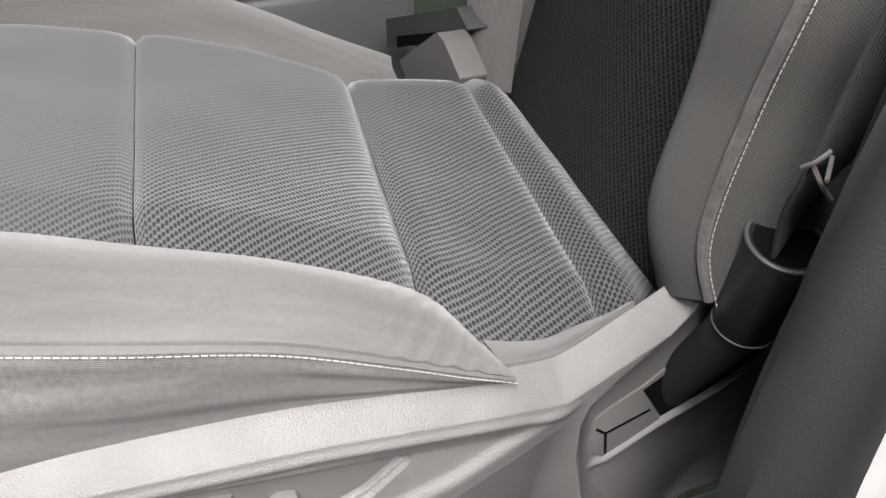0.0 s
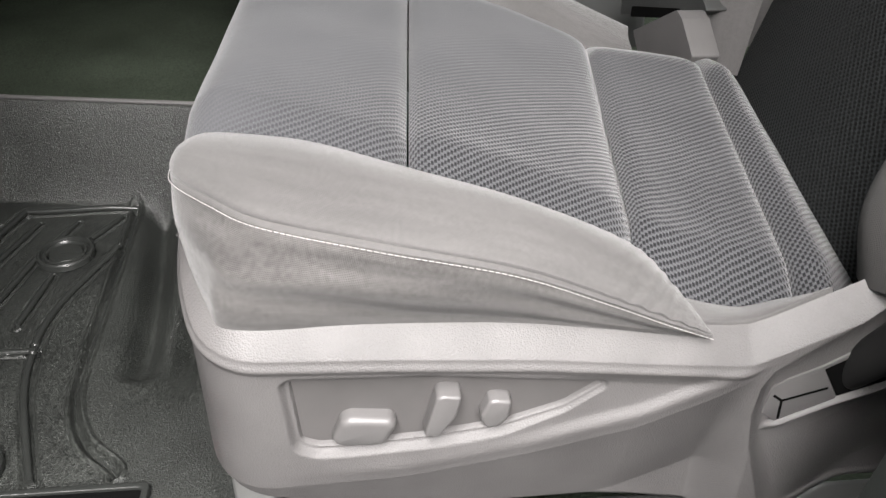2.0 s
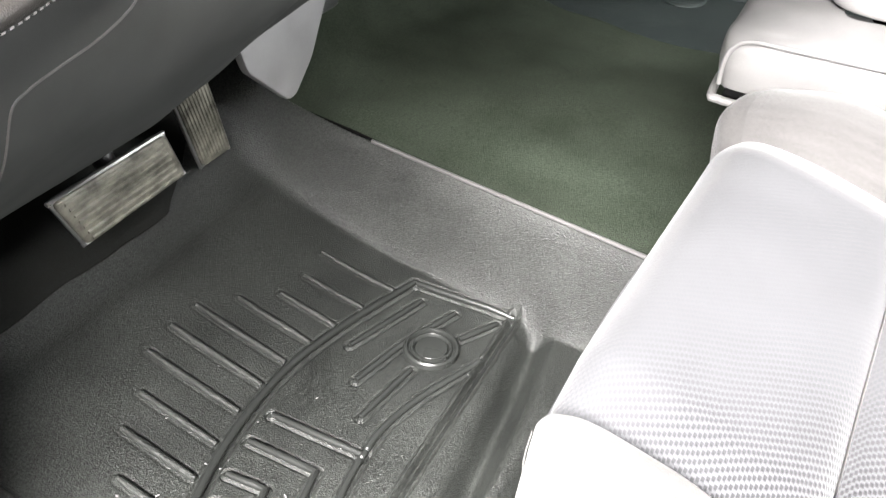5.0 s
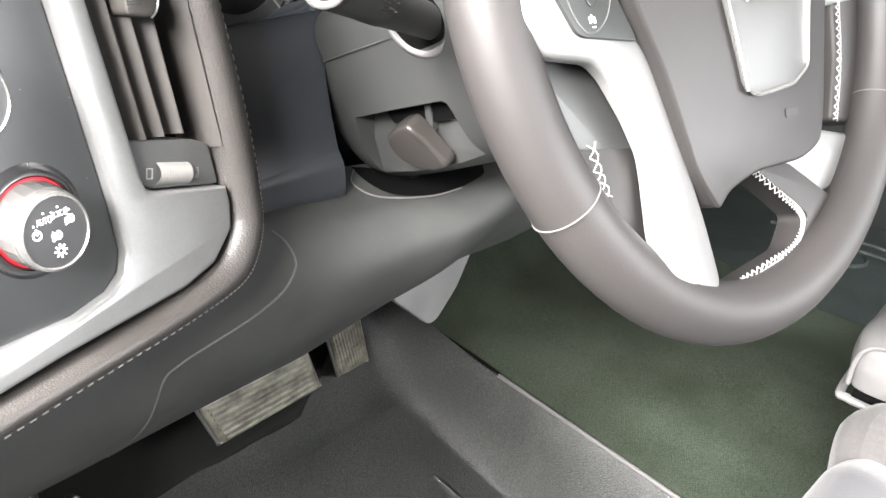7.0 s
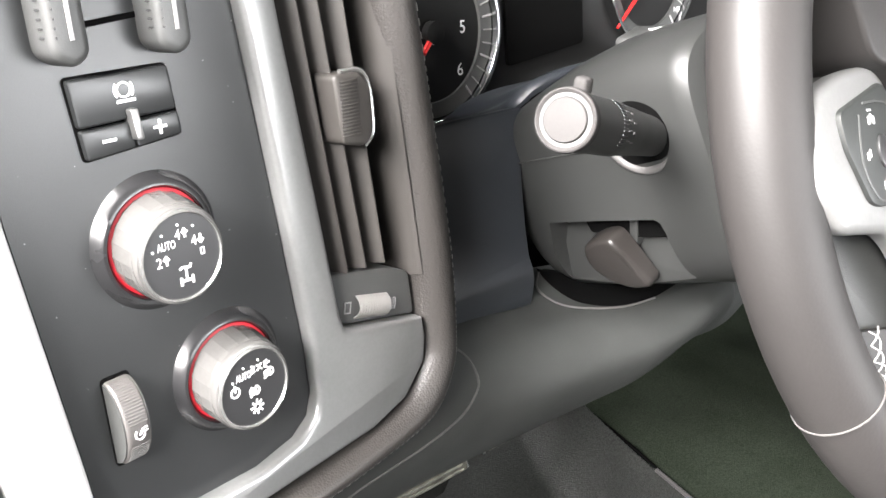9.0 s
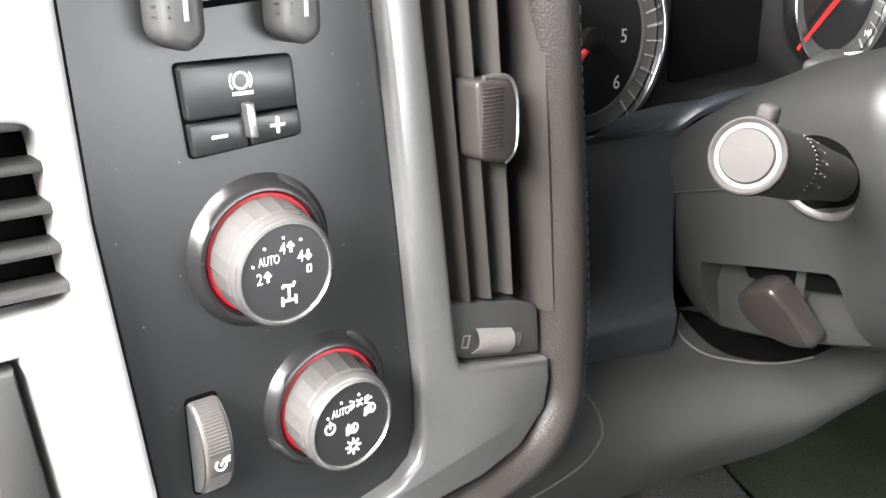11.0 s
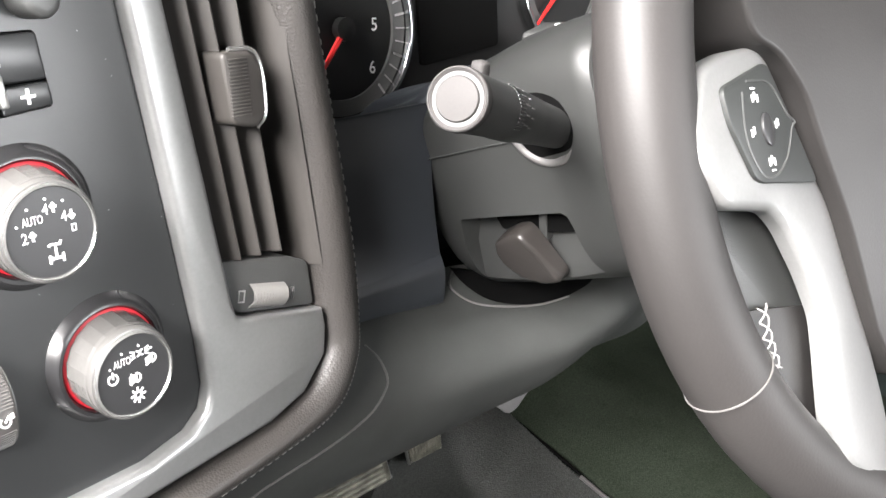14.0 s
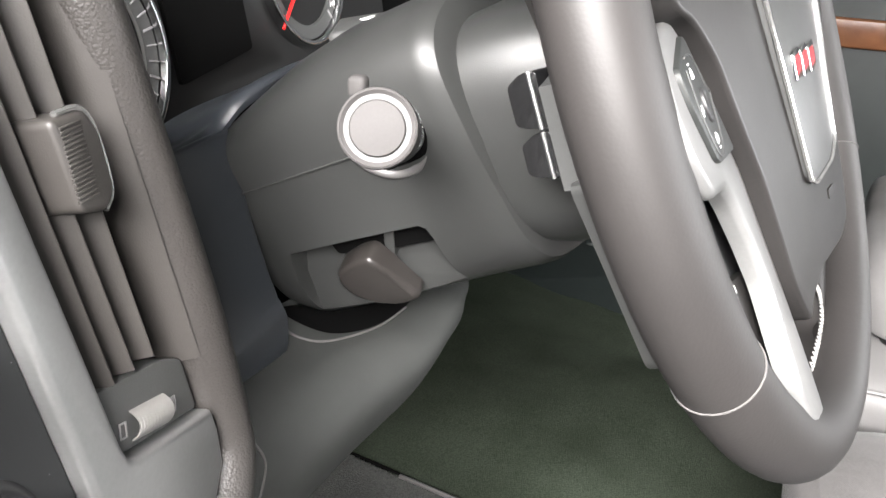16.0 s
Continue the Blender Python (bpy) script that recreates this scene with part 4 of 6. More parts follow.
    part("backrest_bolster", loft([b0, b1, b2, b3], 24, 40), M_BACKCLOTH, seat, "grey cloth backrest bolster with white stitching")
    part("bolster_side", loft([b3, b4, b5], 20, 40), M_BACKCLOTH, seat)
    part("bolster_base", loft([[b0[0], b1[0], b2[0], b3[0], b4[0]], [(-0.13, -0.46, 0.19), (-0.16, -0.44, 0.19), (-0.19, -0.43, 0.2), (-0.22, -0.43, 0.22), (-0.245, -0.46, 0.24)]], 8, 20), M_BACKCLOTH, seat)
    part("piping", tube([tuple(V(q) + V((0.004, 0.003, 0))) for q in b3], 0.0035, n=40, sides=8), M_SIDE, seat)
    stitches([tuple(V(q) + V((-0.003, 0.003, 0))) for q in b3], 95, 0.0027, 0.00034, seat)
    part("backrest_bolster", loft([[(0.22, -0.45, 0.2), (0.22, -0.47, 0.35), (0.22, -0.53, 0.62)], [(0.25, -0.42, 0.2), (0.25, -0.43, 0.35), (0.26, -0.49, 0.62)], [(0.3, -0.44, 0.2), (0.31, -0.45, 0.35), (0.32, -0.51, 0.62)],
                                   [(0.3, -0.52, 0.2), (0.31, -0.54, 0.35), (0.32, -0.6, 0.62)]], 16, 20), M_BOLSTER, seat)
    return seat


driver_seat()


def belt_anchor():
    b = thing("seat_belt_anchor", "black sleeve of the lap belt standing in the seat shield pocket", "seat belt")
    top, mid, low = V((-0.264, -0.392, 0.305)), V((-0.243, -0.392, 0.236)), V((-0.187, -0.386, 0.142))
    ax = (top - mid).normalized()
    to = frame_of(mid, ax.orthogonal(), ax.cross(ax.orthogonal()))
    part("sleeve", lathe([(0.0165, 0.0), (0.0183, 0.002), (0.0205, 0.058), (0.022, 0.066), (0.0209, 0.07), (0.0178, 0.069), (0.0165, 0.05)], to), M_BELT, b, "satin black plastic sleeve with a worn rim")
    part("sleeve_rim", tube([to(0.021 * math.cos(a), 0.021 * math.sin(a), 0.069) for a in np.linspace(0, 2 * math.pi, 25)[:-1]], 0.0014, n=48, sides=8, closed=True), M_DARK, b, "worn grey rim")
    # black disc closing the sleeve, coloured as its shaded inside
    part("sleeve_bore", lathe([(0.0178, 0.0695), (0.017, 0.0696)], to), M_SHADEBLACK, b)
    part("boot", tube([tuple(mid + ax * 0.004), tuple((mid + low) / 2), tuple(low)], [0.0162, 0.0152, 0.0135], n=12, sides=24), M_BOOT, b, "dull black rubber boot under the sleeve")
    part("collar_ring", tube([to(0.018 * math.cos(a), 0.018 * math.sin(a), 0.0015) for a in np.linspace(0, 2 * math.pi, 25)[:-1]], 0.0009, n=48, sides=8, closed=True), M_DARK, b)
    web = [[tuple(V((-0.258, -0.392, 0.285)) + V((0.012, -0.012, 0.004)) * k), tuple(V((-0.274, -0.388, 0.335)) + V((0.006, -0.022, 0.006)) * k + V((-0.004, 0.004, 0)) * (1 - k * k)), tuple(V((-0.302, -0.376, 0.375)) + V((0.004, -0.028, 0.006)) * k), tuple(V((-0.32, -0.388, 0.46)) + V((0.0, -0.03, 0.006)) * k)] for k in (-0.8, -0.4, 0, 0.4, 0.9)]
    part("webbing", loft(web, 8, 24, 0.0018), M_WEBBING, b, "black woven belt webbing")
    for a, c in (((-0.308, -0.352, 0.375), (-0.313, -0.362, 0.358)), ((-0.318, -0.352, 0.371), (-0.305, -0.365, 0.374)), ((-0.305, -0.35, 0.372), (-0.313, -0.356, 0.382))):
        part("thread_bar", tube([a, tuple((V(a) + V(c)) / 2 + V((-0.002, 0.002, 0))), c], 0.0011, n=8, sides=6), M_SEAM, b, "loose pale thread")
    return b


belt_anchor()


def buckle():
    b = thing("seat_belt_buckle", "pale grey and black seat belt buckle standing behind the cushion", "seat belt")
    to = lambda u, v, h: V((u, -0.4 + 0.1 * (u - 0.25) - h, v))
    part("buckle_wedge", prism(rounded([(0.33, 0.212), (0.229, 0.272), (0.214, 0.268), (0.178, 0.241), (0.206, 0.2), (0.3, 0.185)], 0.003), -0.03, 0.0, to, 0.003), M_LIGHTPLAST, b, "pale grey plastic wedge")
    part("buckle_socket", prism(rounded([(0.46, 0.185), (0.268, 0.25), (0.235, 0.268), (0.26, 0.285), (0.46, 0.22)], 0.004), 0.006, 0.03, to, 0.003), M_DARK, b, "dark buckle socket")
    # black plate that stands for the shade in the buckle's mouth
    part("socket_mouth", prism(rounded([(0.42, 0.196), (0.29, 0.24), (0.295, 0.25), (0.42, 0.21)], 0.002), 0.003, 0.007, to), M_SHADEBLACK, b)
    part("strap", prism(rounded([(0.33, 0.1), (0.31, 0.215), (0.25, 0.23), (0.24, 0.1)], 0.004), -0.02, 0.004, to, 0.003), M_BLACK, b)
    return b


buckle()

# ---- dashboard ----
DN = V((0.1, -1, 0.15)).normalized()


def dash(u, v, h):
    """The switch panel's slanted plane, left of the wheel: u to the right, v up, h towards the driver."""
    return V((-0.2 + u, 0.352 + 0.1 * u + 0.15 * v, 0.65 + v)) + DN * h


dashboard = thing("dashboard", "dark grey moulded dashboard with silver trim and leather-wrapped edge", "dashboard", kind="structure")
panel_edge = [(-0.036, 0.14), (-0.0271, 0.0765), (-0.0188, 0.0094), (-0.0111, -0.057), (-0.0101, -0.0786), (-0.0135, -0.089), (-0.0224, -0.0955), (-0.0429, -0.0997), (-0.075, -0.099), (-0.1075, -0.0962)]
panel_left = [(-0.1103, -0.0937), (-0.1137, -0.0609), (-0.1174, -0.0279), (-0.1238, 0.029), (-0.1267, 0.0865), (-0.129, 0.14)]
part("left_body", prism([(-0.2, 0.14), (-0.2, -0.13), (0.06, -0.13), (0.085, -0.1), (0.085, 0.14)], -0.2, -0.036, dash), M_DARK, dashboard)


def switch_panel():
    black = part("switch_panel_face", prism([(-0.033, 0.14), *panel_edge[1:], *panel_left], -0.012, -0.003, dash, 0.0), M_PANEL, dashboard, "satin black switch panel with dust specks")
    outer = [(-0.019, 0.14), (-0.0104, 0.0763), (-0.0005, 0.0065), (0.0067, -0.047), (0.0085, -0.053), (0.0135, -0.056), (0.0601, -0.0665), (0.0615, -0.076), (0.0595, -0.09), (0.0443, -0.1045), (0.0218, -0.1105), (-0.0521, -0.114), (-0.1, -0.118), (-0.135, -0.12), (-0.135, -0.1)]
    inner = [(u + 0.0005, v) for u, v in panel_edge]
    part("silver_trim", prism(outer + [(-0.113, -0.096)] + inner[::-1], -0.02, 0.004, dash, 0.003, 3), M_SILVER, dashboard, "silver-grey trim round the switch panel")
    # outboard trim with the side vent
    left = [(-0.1125, -0.0937), (-0.1157, -0.0609), (-0.1194, -0.0279), (-0.1258, 0.029), (-0.1287, 0.0865), (-0.131, 0.14)]
    hole = rounded([(-0.2, 0.004), (-0.1315, 0.005), (-0.1365, 0.058), (-0.2, 0.064)], 0.006)
    part("outboard_trim", ring_plate([*left, (-0.22, 0.14), (-0.22, 0.0), (-0.16, -0.004), (-0.149, -0.004), (-0.1445, -0.045), (-0.136, -0.11), (-0.116, -0.115)], [hole], -0.016, 0.004, dash, 0.003), M_PALE, dashboard, "pale silver outboard trim with a side vent")
    for k in range(5):
        v = 0.012 + 0.0115 * k
        part("vent_slat", prism([(-0.2, v - 0.0022), (-0.132, v - 0.0024), (-0.132, v + 0.0006), (-0.2, v + 0.0012)], -0.014, -0.003, dash, 0.0008), M_DARK, dashboard)
    # black plate close behind the slats for the shade inside the vent
    part("vent_cavity", prism([(-0.21, 0.0), (-0.128, 0.0), (-0.128, 0.066), (-0.21, 0.066)], -0.03, -0.0165, dash), M_SHADEBLACK, dashboard)
    part("outboard_body", prism([(-0.16, -0.006), (-0.151, -0.006), (-0.1465, -0.047), (-0.139, -0.11), (-0.16, -0.11)], -0.05, 0.006, dash, 0.003), M_DARK, dashboard)
    return black


switch_panel()

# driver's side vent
# flat black plate in place of the vent's shaded depth
part("vent_cavity", prism([(-0.018, 0.14), (-0.008, 0.07), (0.006, -0.05), (0.062, -0.066), (0.048, 0.14)], -0.034, -0.026, dash), M_SHADEBLACK, dashboard)
for u0, u1 in ((0.0164, 0.0022), (0.0278, 0.0133), (0.0398, 0.027)):
    def slat(u, v, h, u0=u0, u1=u1):
        f = (v + 0.0315) / 0.1075
        return dash(u0 + (u1 - u0) * f + u, v, h)
    lines = [[slat(du, v, h) for v in np.linspace(-0.031 - 0.09 * (u0 - 0.0164), 0.14, 14)] for du, h in ((-0.0125, -0.023), (-0.006, -0.0125), (-0.0005, -0.002), (0.0012, -0.0016), (0.0016, -0.0045), (0.0006, -0.016))]
    part("vent_slat", loft(lines, 14, 20), M_SLAT, dashboard, "upright louvre blade of the vent")
part("vent_wall", loft([[dash(0.0425 - 0.115 * (v - 0.0755) * 1.05, v, -0.026) for v in np.linspace(-0.045, 0.14, 10)], [dash(0.044 - 0.115 * (v - 0.0755), v, -0.006) for v in np.linspace(-0.045, 0.14, 10)],
                        [dash(0.048 - 0.115 * (v - 0.0755), v, 0.003) for v in np.linspace(-0.045, 0.14, 10)]], 8, 16), M_SLAT, dashboard)
tab = part("vent_tab", prism(rounded([(0.0095, 0.0575), (0.0255, 0.0572), (0.0305, 0.05), (0.031, 0.031), (0.0255, 0.0255), (0.0125, 0.0285)], 0.003), -0.006, 0.0085, dash, 0.003, 3), M_SLAT, dashboard, "ribbed vent direction tab with a chrome edge")
part("tab_edge", tube([dash(0.0145, 0.0582, 0.0062), dash(0.026, 0.0575, 0.0062), dash(0.031, 0.05, 0.0062), dash(0.0315, 0.0315, 0.0062), dash(0.0262, 0.0255, 0.0062)], 0.0011, n=20, sides=6), M_BEZEL, tab)
for i in range(17):
    v = 0.0315 + i * 0.0014
    part("grip_rib", prism(rect(0.0122, v, 0.0222, v + 0.0008), 0.008, 0.0089, dash, 0.0002), M_SLAT, tab)
boxp = part("thumbwheel_box", prism(rounded([(0.0058, -0.029), (0.046, -0.0375), (0.0575, -0.043), (0.0598, -0.0655), (0.014, -0.0553), (0.0085, -0.05)], 0.003), -0.02, -0.0025, dash, 0.001), M_PLASTIC, dashboard)
to = frame_of(dash(0.03, -0.0515, -0.0055), dash(0.0412, -0.0514, 0) - dash(0.0184, -0.0456, 0), (0, 0.15, 1))
tw = part("thumbwheel", loft([[to(u, 0.0062 * math.cos(a), 0.007 * math.sin(a) + 0.0003 * (k % 2)) for k, u in enumerate(np.linspace(-0.0105, 0.0105, 2))] for a in np.linspace(0, math.pi, 12)], 22, 10), M_THUMB, boxp, "pale ribbed vent thumbwheel")
for i in range(12):
    u = -0.0095 + i * 0.00173
    part("thumb_rib", tube([to(u, 0.0056 * math.cos(a), 0.0068 * math.sin(a)) for a in np.linspace(0.3, 2.8, 8)], 0.00045, n=10, sides=5), M_THUMB, tw)
for k in range(3):
    part("mark", tube([to(0.0145 + 0.0012 * k, -0.003, 0.0034), to(0.015 + 0.0012 * k, 0.0, 0.0034), to(0.0145 + 0.0012 * k, 0.003, 0.0034)], 0.00025, n=6, sides=5), M_LIGHTGREY, boxp)
part("mark", ring_plate([to_uv for to_uv in rect(-0.0165, -0.0028, -0.0125, 0.0028)], [rect(-0.0159, -0.0022, -0.0131, 0.0022)], 0.003, 0.0034, to), M_LIGHTGREY, boxp)

# leather-wrapped rim round vent and panel
li = [(0.031, 0.16), (0.0444, 0.0755), (0.0528, 0.0247), (0.0584, -0.0307), (0.0617, -0.075), (0.059, -0.092), (0.0437, -0.1065), (0.0077, -0.1138), (-0.0531, -0.118), (-0.12, -0.1215), (-0.17, -0.124)]
lo = [(0.058, 0.16), (0.0704, 0.0751), (0.0779, 0.022), (0.0859, -0.0364), (0.0872, -0.08), (0.0835, -0.1035), (0.0669, -0.1238), (0.0275, -0.1305), (-0.0321, -0.134), (-0.1, -0.138), (-0.17, -0.14)]
prof = ((0.0, -0.014), (0.06, 0.0), (0.3, 0.0078), (0.6, 0.0085), (0.88, 0.003), (1.0, -0.012), (0.97, -0.03))
part("leather_rim", loft([[dash(a[0] + (b[0] - a[0]) * f, a[1] + (b[1] - a[1]) * f, h) for a, b in zip(li, lo)] for f, h in prof], 28, 90), M_LEATHER, dashboard, "dark grey grained leather edge with stitching")
bm = bmesh.new()
seamline = curve([dash(a[0] + (b[0] - a[0]) * 0.88, a[1] + (b[1] - a[1]) * 0.88, 0.0034) for a, b in zip(li, lo)], 220)
for i in range(0, 219, 2):
    tube([seamline[i], (seamline[i] + seamline[i + 1]) / 2, seamline[i + 1]], 0.0008, n=3, sides=5, bm=bm, smooth=False)
part("stitch_line", bm, M_THREAD, dashboard, "pale stitching along the leather")


# switches on the panel
def strokes(paths, w, to, h):
    """Printed symbol: flat strokes of one width along open paths."""
    bm = bmesh.new()
    for path in paths:
        for (a, b), (c, d) in zip(path, path[1:]):
            n_ = V((b - d, c - a, 0)).normalized() * w / 2
            e_ = V((c - a, d - b, 0)).normalized() * w * 0.3
            prism([(a - e_.x - n_.x, b - e_.y - n_.y), (c + e_.x - n_.x, d + e_.y - n_.y), (c + e_.x + n_.x, d + e_.y + n_.y), (a - e_.x + n_.x, b - e_.y + n_.y)], h - 0.0004, h, to, bm=bm)
    return bm


def arc_path(x, y, r, a0, a1, n=12):
    return [(x + r * math.cos(radians(a)), y + r * math.sin(radians(a))) for a in np.linspace(a0, a1, n)]


def lamp_sign(x, y, s, beam):
    """Headlamp outline with three beams, level or falling."""
    bow = [(x, y - s)] + arc_path(x, y, s, -80, 80) + [(x, y + s), (x, y - s)]
    return [bow] + [[(x - s * 0.5, y + s * k), (x - s * 1.7, y + s * (k - beam))] for k in (0.7, 0.0, -0.7)]


def rotary(u0, v0, name, label, words, signs, dots):
    k = thing(name, label, "control knob")

    def t(u, v, h):
        return dash(u0 + u - 0.07 * h, v0 + v - 0.13 * h, h - 0.003)

    part("collar", lathe([(0.026, -0.0006), (0.0248, 0.0008), (0.0236, 0.0026), (0.0222, 0.0038), (0.0209, 0.0038), (0.02, 0.0026), (0.0198, 0.0004)], t, 56), M_COLLAR, k, "raised satin black collar")
    part("red_ring", lathe([(0.0198, 0.0006), (0.0197, 0.0024), (0.0188, 0.0027)], t, 56), m_red, k, "red illuminated ring")
    grip = part("grip", lathe([(0.0189, 0.0022), (0.0186, 0.008), (0.0181, 0.0135), (0.0176, 0.0152)], t, 22), M_FOG, k, "smoky faceted translucent grip", smooth=False)
    part("grip_shoulder", lathe([(0.0177, 0.0148), (0.0178, 0.0163), (0.0172, 0.0178), (0.0166, 0.018)], t, 56), M_FOG, grip)
    part("bezel", lathe([(0.0168, 0.0172), (0.0165, 0.0188), (0.0157, 0.0192), (0.0152, 0.0186), (0.0151, 0.017)], t, 56), M_BEZEL, k, "thin bright chrome bezel")
    part("cap", lathe([(0.0152, 0.016), (0.0151, 0.0183), (0.003, 0.0185)], t, 48), M_CAP, k, "black cap with white symbols")

    def face(u, v, h):
        return t(0.9 * u, 0.9 * v, h)

    for word, x, y, size, thin in words:
        part("mark", lettering(word, size, lambda a, b, h, x=x, thin=thin: face(x + (a - x) * thin, b, h), x, y, 0.0188), M_WHITE, k)
    for paths, w in signs:
        part("mark", strokes(paths, w, face, 0.0188), M_WHITE, k)
    for x, y in dots:
        part("mark", prism(disc(x, y, 0.0005, 8), 0.0184, 0.0188, face), M_WHITE, k)
    return k


def arrow(x, y, s, way):
    return [[(x, y - way * s), (x, y + way * s)], [(x - s * 0.7, y + way * s * 0.2), (x, y + way * s)], [(x + s * 0.7, y + way * s * 0.2), (x, y + way * s)]]


rotary(-0.0727, 0.0092, "drive_mode_knob", "black rotary drive mode knob with chrome bezel and red ring",
       [("2", -0.0105, 0.0, 0.0058, 0.85), ("AUTO", -0.0066, 0.0058, 0.0046, 0.62), ("4", -0.0013, 0.0089, 0.0058, 0.85), ("4", 0.0055, 0.0049, 0.0058, 0.85)],
       [(arrow(-0.0073, 0.0002, 0.0015, 1), 0.0009), (arrow(0.0019, 0.0091, 0.0015, 1), 0.0009), (arrow(0.0086, 0.0051, 0.0015, -1), 0.0009),
        ([[(-0.0021, -0.0048), (-0.0012, -0.0042), (0.0022, -0.0048), (0.0028, -0.0036)], [(0.0005, -0.0046), (0.0005, -0.0096)]], 0.0008), ([[(-0.0021, -0.0112), (-0.0021, -0.0086)], [(0.0031, -0.0112), (0.0031, -0.0086)], [(-0.0021, -0.0098), (0.0031, -0.0098)]], 0.0009),
        ([[(0.0081, -0.0012), (0.0081, 0.0012), (0.0096, 0.0012), (0.0096, -0.0012), (0.0081, -0.0012)]], 0.0003)],
       [(-0.0126, 0.0049), (-0.008, 0.0103), (-0.0007, 0.0128), (0.0059, 0.0109)])
sun = [[(0.0002 + 0.0021 * math.cos(a), -0.0092 + 0.0021 * math.sin(a)), (0.0002 + 0.0032 * math.cos(a), -0.0092 + 0.0032 * math.sin(a))] for a in np.linspace(0, 2 * math.pi, 9)[:-1]]
side_lamps = [arc_path(0.0021, 0.0084, 0.0011, -90, 90), arc_path(0.0047, 0.0084, 0.0011, 90, 270)] + [[(x, 0.0084 + k * 0.001), (x + w, 0.0084 + k * 0.0016)] for k in (-1, 0, 1) for x, w in ((0.0008, -0.0016), (0.006, 0.0016))]
rotary(-0.05, -0.051, "headlamp_knob", "black rotary headlamp knob with chrome bezel and red ring",
       [("AUTO", -0.0052, 0.0071, 0.0046, 0.62)],
       [([arc_path(-0.01, 0.0016, 0.0021, 120, 420, 20), [(-0.01, 0.002), (-0.01, 0.0045)]], 0.0007), (side_lamps, 0.0006), (lamp_sign(0.0087, 0.0043, 0.0018, 0.5), 0.0007), (lamp_sign(0.0004, -0.0015, 0.0019, 0.2), 0.0007),
        ([[(-0.0019, 0.0008), (-0.0022, -0.0038)]], 0.0005), ([arc_path(0.0002, -0.0092, 0.0015, 0, 360, 18)], 0.0008), (sun, 0.0008)],
       [(-0.0108, 0.0062), (-0.0048, 0.0108), (0.0032, 0.0117), (0.0087, 0.0088)])

dimmer = thing("dimmer_wheel", "dark ribbed thumbwheel for the instrument lighting", "thumbwheel")
t = frame_of(dash(-0.097, -0.0515, -0.003), (1, 0.1, 0), (-0.04, 0.15, 1))
part("wheel", loft([[t(u, 0.0165 * math.cos(a) * (1 if abs(u) < 0.0042 else 0.965), 0.0115 * math.sin(a) * (1 if abs(u) < 0.0042 else 0.94)) for u in (-0.0049, -0.0046, -0.0038, 0.0, 0.0038, 0.0046, 0.0049)] for a in np.linspace(0, math.pi, 16)], 30, 14), M_DIMMER, dimmer)
for i in range(36):
    a = 0.3 + i * 0.073
    if not 1.5 < a < 1.98:
        part("wheel_rib", tube([t(-0.0037, 0.01655 * math.cos(a), 0.0116 * math.sin(a)), t(0.0037, 0.01655 * math.cos(a), 0.0116 * math.sin(a))], 0.00026, n=2, sides=5, smooth=False), M_DIMMER, dimmer)
for s in (-1, 1):
    part("wheel_side", prism([(0.0159 * math.cos(a), 0.0108 * math.sin(a)) for a in np.linspace(0, math.pi, 14)], -0.0003, 0.0003, lambda a, b, h, s=s: t(s * 0.0049 + h, a, b)), M_DARK, dimmer)
part("well", prism(rounded([(-0.0056, -0.0178), (0.0056, -0.0178), (0.0056, 0.0178), (-0.0056, 0.0178)], 0.002), 0.0, 0.0006, t), M_SHADEBLACK, dimmer)
part("mark", strokes([arc_path(0.0, -0.0028, 0.0018, 130, 410, 14), [(0.0, -0.0028), (0.0014, -0.001)], [(0.0022, -0.0008), (0.003, -0.0008)], [(0.0022, -0.002), (0.003, -0.002)]], 0.0006, t, 0.0119), M_WHITE, dimmer)

brake = thing("trailer_brake_switch", "black trailer brake module with plus and minus keys and white symbols", "switch")
t = frame_of(dash(-0.077, 0.0565, -0.003), dash(-0.0581, 0.0543, 0) - dash(-0.0965, 0.0535, 0), (0, 0.15, 1))
part("recess", prism(rounded([(-0.0203, 0.0141), (0.0183, 0.0141), (0.0202, -0.0121), (-0.0183, -0.0146)], 0.002), 0.0, 0.0005, t), M_SHADEBLACK, brake)
part("upper_key", prism(rounded([(-0.0196, 0.0134), (0.0177, 0.0134), (0.0187, -0.0022), (-0.0186, -0.0028)], 0.0015), 0.0, 0.0028, t, 0.0008), M_PANEL, brake)
part("minus_key", prism(rounded([(-0.0184, -0.0036), (-0.0002, -0.0034), (0.0006, -0.0128), (-0.0176, -0.0138)], 0.0012), 0.0, 0.0028, t, 0.0008), M_PANEL, brake)
part("plus_key", prism(rounded([(0.0002, -0.0034), (0.0188, -0.0031), (0.0195, -0.0113), (0.0012, -0.0128)], 0.0012), 0.0, 0.0028, t, 0.0008), M_PANEL, brake)
part("slider", prism(rounded([(-0.0012, 0.001), (0.0018, 0.001), (0.0025, -0.0098), (-0.0005, -0.0098)], 0.0008), 0.0, 0.0062, t, 0.0008), M_METAL, brake, "metal slider")
part("mark", prism(rect(-0.0115, -0.0088, -0.0065, -0.0078), 0.0028, 0.0032, t), M_WHITE, brake)
part("mark", prism(rect(0.008, -0.0078, 0.0132, -0.0068), 0.0028, 0.0032, t), M_WHITE, brake)
part("mark", prism(rect(0.0101, -0.0099, 0.0111, -0.0047), 0.0028, 0.0033, t), M_WHITE, brake)
